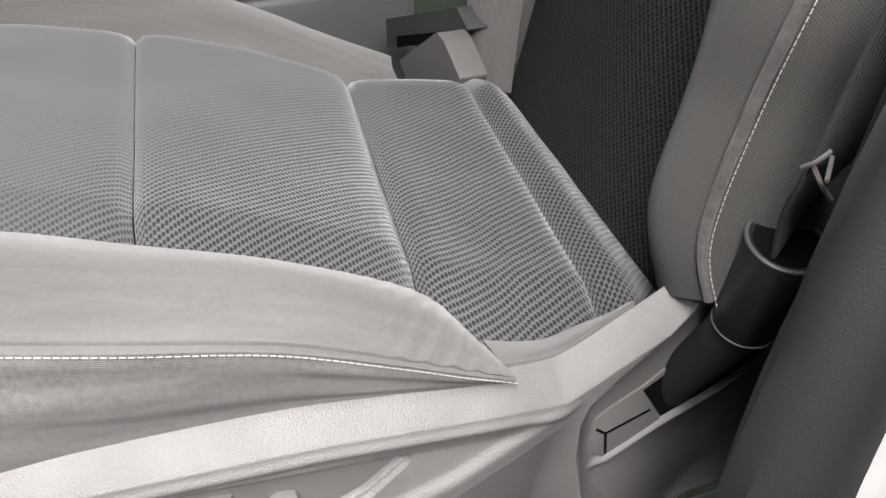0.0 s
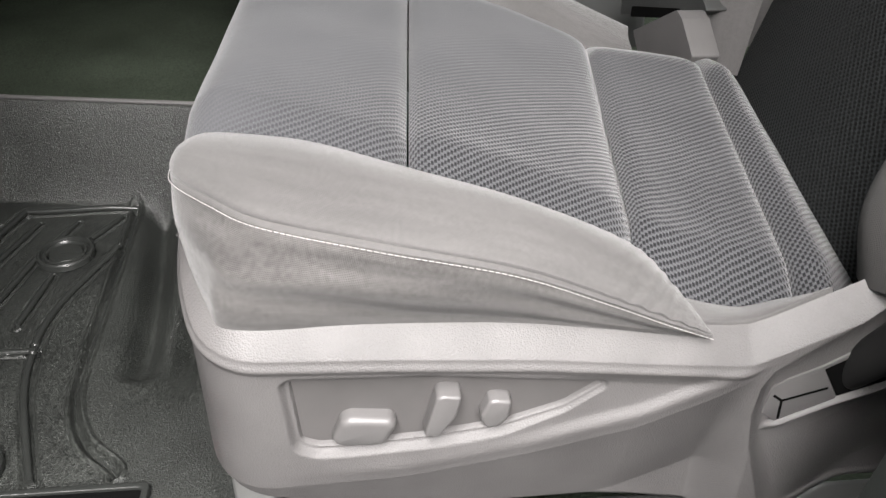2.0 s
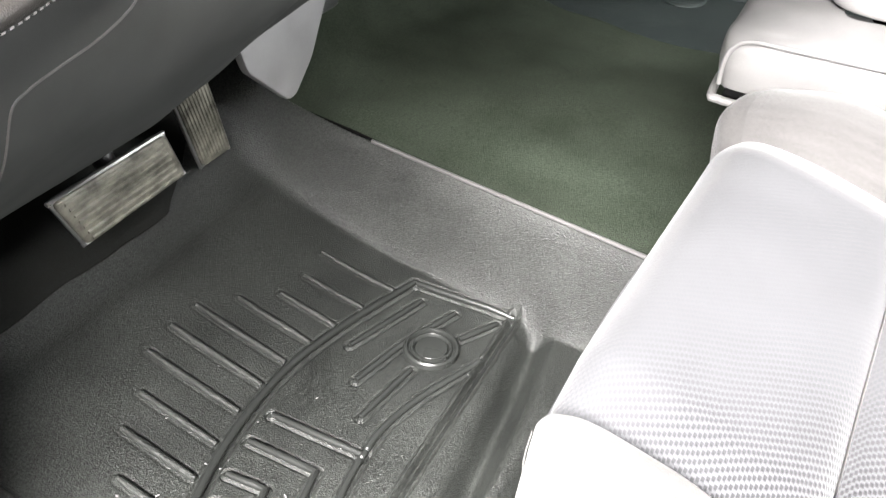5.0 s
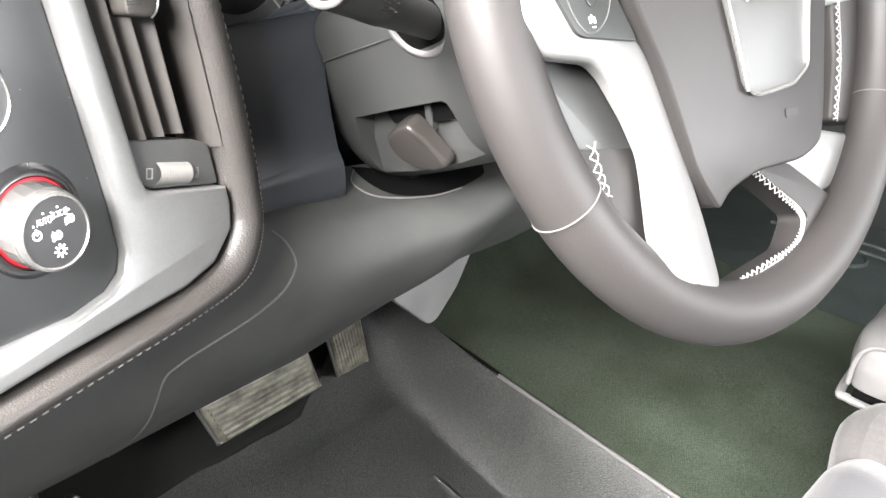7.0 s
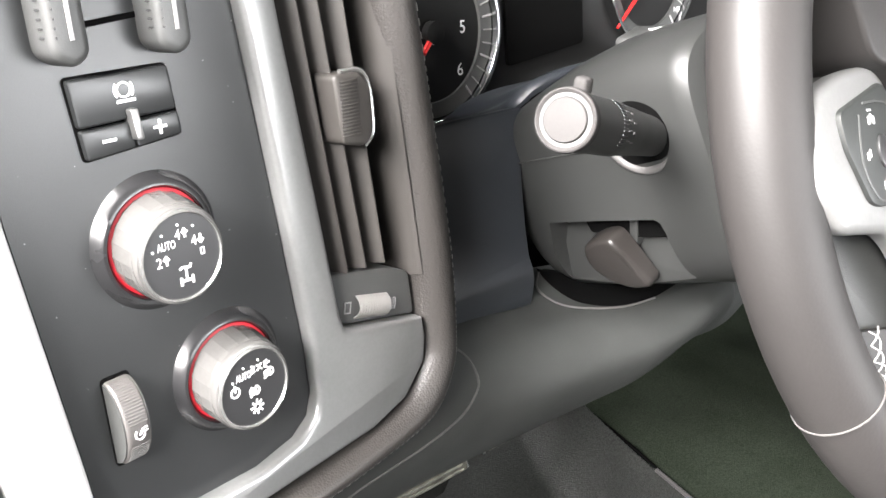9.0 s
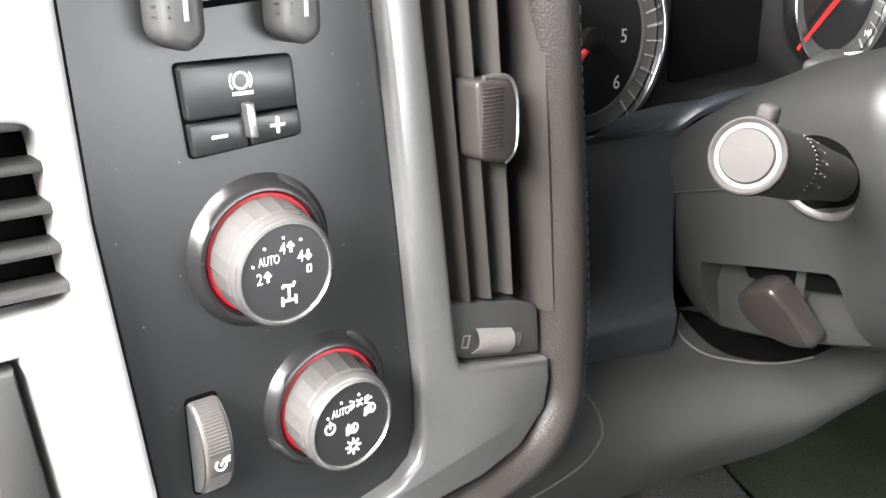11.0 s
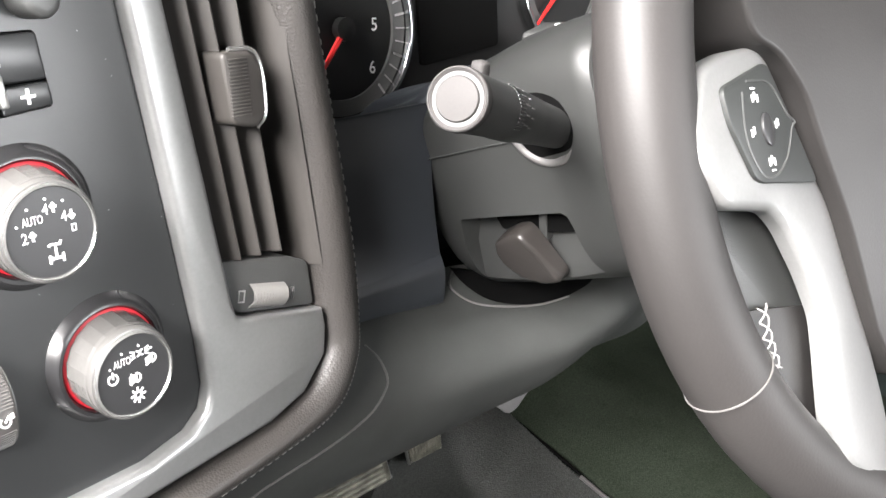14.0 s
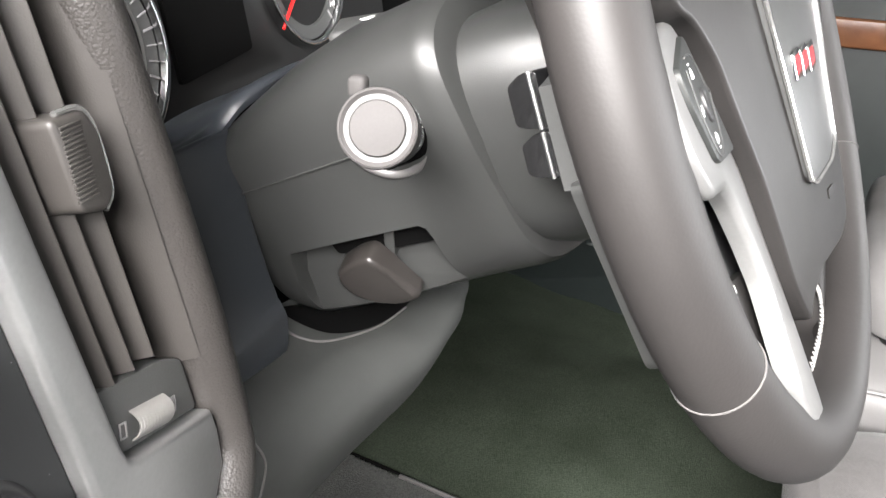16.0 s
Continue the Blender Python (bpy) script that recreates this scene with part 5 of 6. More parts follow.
part("mark", ring_plate(disc(-0.0006, 0.0075, 0.0028, 20), [disc(-0.0006, 0.0075, 0.0021, 20)], 0.0028, 0.0032, t), M_WHITE, brake)
part("mark", prism(rect(-0.0036, 0.0032, 0.0032, 0.0043), 0.0028, 0.0032, t), M_WHITE, brake)
for s in (-1, 1):
    part("mark", tube([t(-0.0006 + s * 0.0036 * math.cos(a), 0.0075 + 0.0036 * math.sin(a), 0.003) for a in (-0.7, -0.3, 0.3, 0.7)], 0.0003, n=10, sides=5), M_WHITE, brake)
for u in (-0.0995, -0.0625):
    r = thing("rocker_lever", "black ribbed rocker lever with a pale line", "switch", group="rocker levers")
    t = frame_of(dash(u, 0.097, -0.003), (1, 0.1, 0), (0.02, 0.15, 1))
    part("lever_body", prism(rounded([(-0.0055, -0.02), (0.002, -0.024), (0.0075, -0.02), (0.0068, 0.03), (-0.006, 0.03)], 0.004), 0.0, 0.014, t, 0.004, 3), M_PLASTIC, r)
    part("lever_line", prism(rect(0.0006, -0.015, 0.0018, 0.028), 0.0135, 0.0146, t), M_LIGHTGREY, r)
    for i in range(14):
        part("lever_rib", tube([t(-0.0062, -0.014 + i * 0.0028, 0.009), t(-0.0032, -0.014 + i * 0.0028, 0.0138)], 0.0005, n=3, sides=5), M_BLACK, r)
part("panel_slot", prism([(-0.093, 0.084), (-0.068, 0.0865), (-0.068, 0.0885), (-0.093, 0.086)], -0.003, -0.0025, dash), M_SHADEBLACK, dashboard)

# ---- lower dash: knee panel, a shelf below the column that turns over a soft nose and runs back to its lower edge ----
KNEE = [(-0.36, 0.0), (-0.2, 0.0), (-0.06, 1.0), (0.03, 2.0), (0.1, 3.0), (0.15, 4.0), (0.2, 5.0), (0.3, 6.0), (0.45, 7.0)]
KNEE_PROF = [
    [(0.44, 0.55), (0.405, 0.535), (0.383, 0.515), (0.37, 0.49), (0.37, 0.46), (0.39, 0.418), (0.432, 0.37), (0.475, 0.33), (0.492, 0.318), (0.53, 0.325)],
    [(0.44, 0.545), (0.402, 0.53), (0.384, 0.515), (0.375, 0.495), (0.375, 0.468), (0.395, 0.423), (0.436, 0.373), (0.482, 0.327), (0.5, 0.313), (0.53, 0.32)],
    [(0.44, 0.528), (0.408, 0.516), (0.385, 0.511), (0.367, 0.498), (0.362, 0.475), (0.385, 0.43), (0.43, 0.38), (0.478, 0.33), (0.5, 0.316), (0.53, 0.325)],
    [(0.44, 0.52), (0.4, 0.508), (0.372, 0.509), (0.353, 0.502), (0.346, 0.485), (0.366, 0.448), (0.41, 0.405), (0.46, 0.358), (0.487, 0.334), (0.53, 0.335)],
    [(0.43, 0.52), (0.39, 0.511), (0.365, 0.513), (0.348, 0.507), (0.347, 0.49), (0.363, 0.466), (0.4, 0.43), (0.445, 0.385), (0.475, 0.356), (0.52, 0.35)],
    [(0.43, 0.525), (0.39, 0.518), (0.372, 0.513), (0.36, 0.502), (0.36, 0.486), (0.372, 0.463), (0.393, 0.435), (0.42, 0.407), (0.445, 0.387), (0.5, 0.38)],
    [(0.46, 0.5), (0.43, 0.48), (0.415, 0.465), (0.405, 0.45), (0.403, 0.432), (0.408, 0.415), (0.418, 0.402), (0.432, 0.39), (0.445, 0.382), (0.5, 0.375)],
    [(0.5, 0.5), (0.47, 0.47), (0.455, 0.45), (0.447, 0.435), (0.447, 0.42), (0.45, 0.408), (0.456, 0.397), (0.462, 0.385), (0.47, 0.377), (0.52, 0.37)]]


def knee(x, k):
    """A place on line k of the knee panel at the given x."""
    for (x0, a), (x1, b) in zip(KNEE, KNEE[1:]):
        if x <= x1:
            break
    f = (x - x0) / (x1 - x0)
    f = f * f * (3 - 2 * f) * 0.5 + f * 0.5
    p, q = KNEE_PROF[int(a)][k], KNEE_PROF[int(b)][k]
    return (x, p[0] + (q[0] - p[0]) * f, p[1] + (q[1] - p[1]) * f)


knee_panel = thing("knee_panel", "smooth grey plastic knee panel below the steering column", "dashboard panel", kind="structure")
knee_shell = part("panel_shell", loft([[knee(x, k) for x in np.linspace(-0.36, 0.45, 42)] for k in range(10)], 56, 110, 0.003), M_KNEE, knee_panel)
kseam = [(-0.069, 0.3932, 0.5226), (-0.0631, 0.384, 0.5154), (-0.0602, 0.3783, 0.5038), (-0.063, 0.3744, 0.496), (-0.0754, 0.374, 0.485), (-0.1048, 0.3726, 0.4757), (-0.1376, 0.3712, 0.4708), (-0.1583, 0.3712, 0.4668), (-0.17, 0.3712, 0.4592), (-0.1714, 0.386, 0.4279), (-0.1658, 0.4255, 0.3782), (-0.1522, 0.485, 0.32)]

shell_tree = BVHTree.FromPolygons([v.co for v in knee_shell.data.vertices], [p.vertices for p in knee_shell.data.polygons])
on_face = [shell_tree.ray_cast(V((x, y - 0.15, z)), V((0, 1, 0)))[0] for x, y, z in curve(kseam, 70)]
part("panel_seam", tube([q + V((0, -0.0002, 0)) for q in on_face if q], 0.0008, n=120, sides=6), M_SEAM, knee_panel, "fine pale panel joint")
# black sheet laid on the shelf, painting the shade under the column
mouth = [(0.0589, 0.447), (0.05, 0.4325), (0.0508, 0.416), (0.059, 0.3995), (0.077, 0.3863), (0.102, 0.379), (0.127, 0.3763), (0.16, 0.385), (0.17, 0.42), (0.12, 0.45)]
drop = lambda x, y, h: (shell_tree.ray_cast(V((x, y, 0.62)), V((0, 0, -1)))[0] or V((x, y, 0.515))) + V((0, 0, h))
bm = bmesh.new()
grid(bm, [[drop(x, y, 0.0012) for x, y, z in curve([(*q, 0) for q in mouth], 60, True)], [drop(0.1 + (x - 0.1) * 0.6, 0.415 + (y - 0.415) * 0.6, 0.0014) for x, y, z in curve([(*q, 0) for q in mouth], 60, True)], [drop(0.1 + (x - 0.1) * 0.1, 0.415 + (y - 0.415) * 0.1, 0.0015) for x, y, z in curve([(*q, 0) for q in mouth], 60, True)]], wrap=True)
part("column_mouth", bm, M_SHADEBLACK, knee_panel, "black sheet on the panel for the shade in the column opening")
part("mouth_lip", tube([drop(x, y, 0.0008) for x, y, z in curve([(0.05, 0.434, 0), (0.036, 0.421, 0), (0.042, 0.4035, 0), (0.06, 0.391, 0), (0.086, 0.381, 0), (0.118, 0.3757, 0)], 40)], 0.0008, n=60, sides=6), M_SEAM, knee_panel, "pale edge of the opening")
# black block added for the darkness behind and under the knee panel
part("lower_body", box((0.33, 0.7, 0.47), (1.5, 0.3, 0.28), bevel=0.02), M_SHADEBLACK, dashboard)


# blue-black block left of the column and instrument hood
def blk(u, v, h):
    return V((u, 0.389 + 0.4 * (v - 0.55), v)) + V((0, -1, 0.4)).normalized() * h


part("cluster_side_panel", prism([(-0.1, 0.648), (-0.1, 0.552), (0.002, 0.556), (0.004, 0.575), (0.008, 0.6), (0.018, 0.64), (0.022, 0.65)], -0.05, 0.0, blk, 0.003, 3), M_BLUE, dashboard, "blue-black plastic panel beside the steering column")
part("side_panel_foot", loft([[blk(-0.1, 0.562, -0.0005), blk(-0.06, 0.562, -0.0005), blk(0.0, 0.564, -0.0005)], [blk(-0.1, 0.553, 0.0), blk(-0.06, 0.553, 0.0), blk(0.0016, 0.555, 0.0)], [blk(-0.1, 0.547, -0.003), blk(-0.06, 0.547, -0.003), blk(0.0045, 0.546, -0.003)],
                              [blk(-0.1, 0.533, -0.0125), blk(-0.06, 0.532, -0.0135), blk(0.01, 0.528, -0.0155)], [blk(-0.1, 0.528, -0.03), blk(-0.06, 0.527, -0.03), blk(0.013, 0.522, -0.03)]], 20, 12), M_BLUE, dashboard)
edge = [(-0.1, 0.429, 0.641), (-0.06, 0.429, 0.643), (-0.01, 0.431, 0.646), (0.015, 0.43, 0.65), (0.027, 0.423, 0.6625), (0.047, 0.4155, 0.671), (0.08, 0.413, 0.674), (0.118, 0.412, 0.675), (0.24, 0.41, 0.68)]
hood = [[(x, y + 0.001, z - 0.006) for x, y, z in edge], edge, [(x, y + 0.006, z + 0.0012) for x, y, z in edge], [(x, y + 0.014, z - 0.003) for x, y, z in edge], [(x, y + 0.026, z - 0.01) for x, y, z in edge], [(x, y + 0.042, z - 0.018) for x, y, z in edge], [(x, y + 0.065, z - 0.026) for x, y, z in edge]]
part("cluster_shelf", loft(hood, 16, 40, 0.004), M_BLUE, dashboard)
# black box added to fill the view behind the shroud with shade
part("column_gap", box((0.155, 0.525, 0.56), (0.29, 0.07, 0.12), bevel=0.004), M_SHADEBLACK, dashboard)

# ---- instruments ----
cluster = thing("instrument_cluster", "dark instrument cluster with white numerals and red needles", "gauge")
t = frame_of((0, 0.49, 0.7), (1, 0, 0), (0, 0.12, 1))
part("backing", prism([(-0.11, -0.075), (0.4, -0.055), (0.4, 0.1), (-0.11, 0.1)], -0.02, -0.004, t), M_BELT, cluster)
part("display", prism(rounded([(0.07, -0.042), (0.158, -0.032), (0.155, 0.06), (0.066, 0.06)], 0.004), -0.004, -0.001, t), M_SHADEBLACK, cluster, "unlit dark display")
for cx, cy, nums in ((-0.007, -0.011, [("5", 0.029, 0.0015), ("6", 0.0254, -0.0275), ("4", 0.02, 0.03)]), (0.247, 0.02, [("140", 0.04, -0.035), ("120", 0.036, 0.0)])):
    dial = part("dial", lathe([(0.061, -0.004), (0.061, -0.002), (0.0, -0.0018)], lambda a, b, h, cx=cx, cy=cy: t(cx + a, cy + b, h), 48), M_BELT, cluster)
    part("dial_rim", ring_plate(disc(cx, cy, 0.0635, 64), [disc(cx, cy, 0.0595, 64)], -0.003, 0.006, t, 0.001), M_CHROME, dial, "chrome dial rim")
    part("dial_band", ring_plate(disc(cx, cy, 0.0585, 64), [disc(cx, cy, 0.0475, 64)], -0.002, 0.0005, t), M_PLASTIC, dial)
    for i in range(19):
        a = radians(-52 + i * 10)
        r0, r1 = 0.05, 0.0585
        part("tick", tube([t(cx + r0 * math.cos(a), cy + r0 * math.sin(a), 0.0008), t(cx + r1 * math.cos(a), cy + r1 * math.sin(a), 0.0008)], 0.0006 if i % 3 else 0.0009, n=2, sides=5, smooth=False), M_LIGHTGREY, dial)
    for text, x, y in nums:
        part("numeral", lettering(text, 0.0125 if len(text) == 1 else 0.007, t, cx + x, cy + y, 0.0012), M_WHITE, dial)
    part("needle", tube([t(cx, cy, 0.004), t(cx - 0.03, cy - 0.036, 0.004)] if cx < 0.1 else [t(cx, cy, 0.004), t(cx - 0.05, cy - 0.044, 0.004)], [0.0024, 0.0012], n=3, sides=6, smooth=False), M_RED, dial, "red needle")
    part("needle_hub", lathe([(0.008, 0.0), (0.0078, 0.006), (0.002, 0.0075)], lambda a, b, h, cx=cx, cy=cy: t(cx + a, cy + b, h), 24), M_BELT, dial)

# ---- steering column ----
WC = V((0.0628, 0.1642, 0.7092))
WN = V((-0.1755, -0.9146, 0.3643)).normalized()
WU = V((0.9146, -0.1755, 0)).normalized()
WV = WN.cross(WU).normalized()


def wheel_at(u, v, h):
    return WC + WU * u + WV * v + WN * h


HC, HN = V((0.058, 0.1515, 0.7133)), V((-0.2472, -0.9073, 0.3401)).normalized()      # the hub is canted a little in the rim
HU = V((0.9648, -0.2629, 0)).normalized()
HV = HN.cross(HU).normalized()


def hub_at(u, v, h):
    return HC + HU * u + HV * v + HN * h


def trim_at(u, v, h, s=1):
    """A place on the hub and spokes, which sit a little off the rim's middle; s = -1 for the far side."""
    x, y = 0.922 * u - 0.043 * v - 0.0216, 0.0255 * u + 0.9956 * v - 0.0086
    return hub_at(x if s > 0 else -0.03 + 1.2 * (-0.03 - x), y, h)


COLC, COLN = V((0.047, 0.157, 0.703)), V((-0.19838, -0.91282, 0.35695)).normalized()
COLU = V((0.97719, -0.21237, 0)).normalized()
COLV = COLN.cross(COLU)


def column_at(u, v, h):
    return COLC + COLU * u + COLV * v + COLN * h


column = thing("steering_column", "grey plastic steering column shroud with tilt lever and stalk", "steering column")


def shroud_ring(s, w, hgt, lean, dv=0.0, du=0.0, n=48, power=3.2, crown=0.0):
    """One section of the shroud; crown > 0 softens its upper half."""
    out = []
    low, slant = power, lean
    for k in range(n):
        a = 2 * math.pi * k / n
        c, q = math.cos(a), math.sin(a)
        power, lean = (low - crown * abs(q) ** 0.5, slant - 0.1 * (crown > 0)) if q > 0 else (low, slant)
        x = w * abs(c) ** (2 / power) * (1 if c > 0 else -1)
        y = hgt * abs(q) ** (2 / power) * (1 if q > 0 else -1)
        y *= 1 - 3.4 * max(0.0, s - 0.195) if q > 0 else 1
        out.append(column_at(x - lean * y * (1 if x < 0 else -1) + du, y + dv, -s))
    return out


bm = bmesh.new()
rings = []
for d, inset in ((0.1125, 0.03), (0.1128, 0.016), (0.1138, 0.0085), (0.1165, 0.003), (0.121, 0.0006), (0.127, 0.0), (0.15, 0.0), (0.18, 0.0), (0.21, 0.0), (0.24, 0.0), (0.268, 0.001), (0.28, 0.006), (0.287, 0.02), (0.29, 0.04)):
    grow = 0.05 * (d - 0.146)
    rings.append(shroud_ring(d, 0.083 + grow - inset, 0.078 - inset, 0.4, -0.002 - 0.06 * max(0.0, d - 0.14), -grow, n=72, power=5.0, crown=2.4))
vs = grid(bm, rings, wrap=True)
bm.faces.new(vs[0])
bm.faces.new(vs[-1][::-1])
shroud = part("shroud", bm, M_SHROUD, column, "two-part grey plastic shroud")
bm = bmesh.new()
vs = grid(bm, [shroud_ring(*r) for r in ((0.03, 0.045, 0.045, 0.0), (0.06, 0.062, 0.06, 0.1, -0.004), (0.1, 0.07, 0.066, 0.2, -0.005), (0.119, 0.071, 0.064, 0.28, -0.005))], wrap=True)
bm.faces.new(vs[0])
part("rear_collar", bm, M_SHROUD, column)

# side pocket with the tilt lever
SN = V((1, 0.08, 0.4)).normalized()


def on_side(y, z, h=0.0):
    """A place on the shroud's flat left side, h outwards."""
    x = 0.0085 - 0.08 * (y - 0.35) + 0.4 * (0.61 - z)
    return V((x, y, z)) - SN * h


rec = [(0.3895, 0.5833), (0.35, 0.599), (0.3115, 0.6135), (0.3075, 0.6125), (0.304, 0.607), (0.2905, 0.5742), (0.275, 0.535), (0.372, 0.5), (0.384, 0.538), (0.389, 0.56)]
cut = bmesh.new()
lo_ = [cut.verts.new(on_side(y, z, -0.0045 - 0.017 * max(0, min(1, 1 - (0.5833 + 0.37 * (0.3895 - y) - z) / 0.034)))) for y, z in rec]
hi_ = [cut.verts.new(on_side(y, z, 0.03)) for y, z in rec]
cut.faces.new(hi_)
for k in range(len(rec)):
    cut.faces.new((lo_[k], lo_[(k + 1) % len(rec)], hi_[(k + 1) % len(rec)], hi_[k]))
mid_ = cut.verts.new(on_side(0.335, 0.566, -0.011))
for k in range(len(rec)):
    cut.faces.new((lo_[(k + 1) % len(rec)], lo_[k], mid_))
carve(shroud, cut)
for poly in shroud.data.polygons:
    poly.use_smooth = True
shroud.data.set_sharp_from_angle(angle=radians(32))
side_plane = lambda y, z, h: on_side(y, z, h)
# solid black block whose face stands in for the slot's shade
part("lever_slot", prism(rounded([(0.37, 0.5855), (0.345, 0.597), (0.311, 0.6105), (0.308, 0.6085), (0.304, 0.5955), (0.334, 0.5845), (0.366, 0.5765)], 0.002), -0.024, -0.0085, side_plane), M_SHADEBLACK, column, "black block for the shade in the slot behind the lever")
part("slot_bracket", prism([(0.336, 0.598), (0.33, 0.6), (0.332, 0.578), (0.338, 0.576)], -0.015, -0.0075, side_plane, 0.001), M_DARK, column)
tongue = rounded([(0.362, 0.578), (0.35, 0.588), (0.34, 0.5925), (0.333, 0.585), (0.317, 0.566), (0.3175, 0.561), (0.328, 0.556), (0.344, 0.555), (0.357, 0.56), (0.3625, 0.569)], 0.004)
part("tilt_lever", prism(tongue, -0.006, 0.011, lambda y, z, h: on_side(y, z, h - 0.1 * (0.6 - z) * (1 if h > 0 else 0) - 0.14 * max(0.0, 0.335 - y) * (1 if h > 0 else 0)), 0.0045, 4, lift=lambda y, z: -0.003 * max(0, 1 - ((y - 0.338) / 0.013) ** 2 - ((z - 0.573) / 0.013) ** 2)), M_LEVER, column, "dark brown-grey tilt lever with a dished face")
part("half_seam", tube([on_side(0.418, 0.6155, 0.0), on_side(0.36, 0.641, 0.0003), on_side(0.33, 0.654, 0.0003)], 0.0005, n=20, sides=5), M_DARK, column)
hz = part("warning_button", box((0.046, 0.354, 0.698), (0.034, 0.034, 0.02), Euler((radians(-10), radians(-6), radians(14))).to_matrix().to_4x4(), 0.003), M_PLASTIC, column, "warning light button with a white triangle")
tz = frame_of((0.043, 0.352, 0.709), (1, 0.25, 0.1), (-0.25, 1, -0.17))
part("mark", ring_plate([(-0.0045, -0.003), (0.0045, -0.003), (0, 0.0045)], [[(-0.0026, -0.0018), (0.0026, -0.0018), (0, 0.0023)]], 0, 0.0008, tz), M_WHITE, hz)

# indicator stalk
S0, S1 = V((-0.005, 0.315, 0.662)), V((-0.14, 0.272, 0.702))
ax = (S1 - S0).normalized()
st = frame_of(S0, ax.orthogonal(), ax.cross(ax.orthogonal()))
ln = (S1 - S0).length
stalk = thing("indicator_stalk", "black turn signal stalk with a pale grey end button", "control stalk")
part("stalk_body", lathe([(0.0105, -0.01), (0.0112, ln * 0.28), (0.0117, ln * 0.38), (0.012, ln * 0.55), (0.0125, ln * 0.56), (0.0125, ln * 0.68), (0.0121, ln * 0.69), (0.0125, ln * 0.97), (0.012, ln)], st, 40), M_DARK, stalk)
part("end_ring", lathe([(0.0126, ln * 0.965), (0.013, ln * 0.985), (0.0126, ln + 0.0006), (0.0119, ln + 0.0012), (0.011, ln + 0.0004), (0.0098, ln - 0.0012), (0.0094, ln - 0.003)], st, 40), M_BUTTON, stalk, "grey ring round the end button")
part("end_button", lathe([(0.009, ln - 0.004), (0.009, ln + 0.0004), (0.0085, ln + 0.0011), (0.005, ln + 0.0016), (0.001, ln + 0.0018)], st, 40), M_BUTTON, stalk, "pale grey push button")
for i in range(8):
    a = i * 0.11
    part("grip_rib", tube([st(0.0127 * math.cos(a - 2.2), 0.0127 * math.sin(a - 2.2), ln * 0.57), st(0.0127 * math.cos(a - 2.2), 0.0127 * math.sin(a - 2.2), ln * 0.67)], 0.0004, n=2, sides=5, smooth=False), M_DARK, stalk)
o_, e1_, e2_ = st(0, 0, 0), st(1, 0, 0), st(0, 1, 0)
toward = V((-0.25, -0.85, 0.45))
a0 = math.atan2(toward.dot(e2_ - o_), toward.dot(e1_ - o_))
for i in range(5):      # printed symbols round the barrel
    for f0, f1 in ((0.57, 0.6), (0.615, 0.655)):
        a = a0 - 0.75 + i * 0.36 + (0.06 if f0 > 0.6 else 0)
        part("mark", tube([st(0.0123 * math.cos(a), 0.0123 * math.sin(a), ln * (f0 + 0.006 * (i % 2))), st(0.0123 * math.cos(a), 0.0123 * math.sin(a), ln * f1)], 0.0005, n=2, sides=5, smooth=False), M_LIGHTGREY, stalk)
for i in range(14):     # fine serrations of the twist grip
    a = a0 - 0.9 + i * 0.13
    part("grip_rib", tube([st(0.0126 * math.cos(a), 0.0126 * math.sin(a), ln * 0.665), st(0.0128 * math.cos(a), 0.0128 * math.sin(a), ln * 0.72)], 0.0003, n=2, sides=5, smooth=False), M_BLACK, stalk)
part("tab", box((-0.097, 0.297, 0.705), (0.007, 0.007, 0.008), bevel=0.002), M_BUTTON, stalk)
# black disc on the shroud's side for the shade in the stalk opening
part("stalk_socket", lathe([(0.0202, -0.004), (0.0198, 0.0006), (0.018, 0.0008), (0.003, 0.0008)], frame_of(on_side(0.321, 0.661, 0.0005), (-0.08, 1, 0), (0.4, 0, -1)), 36), M_SHADEBLACK, stalk)
sock = frame_of(on_side(0.321, 0.661, 0.0015), (-0.08, 1, 0), (0.4, 0, -1))
part("socket_flange", tube([sock(0.0206 * math.cos(a), 0.0206 * math.sin(a), -0.0006) for a in np.linspace(radians(-40), radians(160), 24)], [0.0004] + [0.0026] * 6 + [0.0004], n=48, sides=10), M_LIGHTPLAST, stalk, "satin grey lip of the stalk opening")

# ---- steering wheel ----
wheel = thing("steering_wheel", "grey leather steering wheel with silver spokes and stitching", "steering wheel")
RAD, TUBE = 0.1903, 0.0175
ring = [wheel_at(RAD * math.cos(a), RAD * math.sin(a), 0) for a in np.linspace(0, 2 * math.pi, 97)[:-1]]
bm = bmesh.new()
rows = []
for i in range(97):
    a = 2 * math.pi * i / 96
    er = WU * math.cos(a) + WV * math.sin(a)
    rows.append([WC + er * RAD + TUBE * (math.cos(b) * er + 0.95 * math.sin(b) * WN) for b in [2 * math.pi * k / 20 for k in range(20)]])
grid(bm, rows, wrap=True)
bmesh.ops.remove_doubles(bm, verts=bm.verts, dist=1e-6)
part("rim", bm, M_RIM, wheel, "worn grey leather rim")


def rim_seam(angle, lean=0.0):
    pts = []
    for k in range(25):
        b = 2 * math.pi * k / 24
        a = radians(angle) + lean * math.sin(b)
        er = WU * math.cos(a) + WV * math.sin(a)
        pts.append(WC + er * RAD + (TUBE + 0.0002) * (math.cos(b) * er + 0.95 * math.sin(b) * WN))
    return part("rim_seam", tube(pts, 0.00042, n=60, sides=5), M_SEAM, wheel, "pale sewn seam")


rim_seam(211)
rim_seam(329)
rim_seam(35)
rim_seam(145)
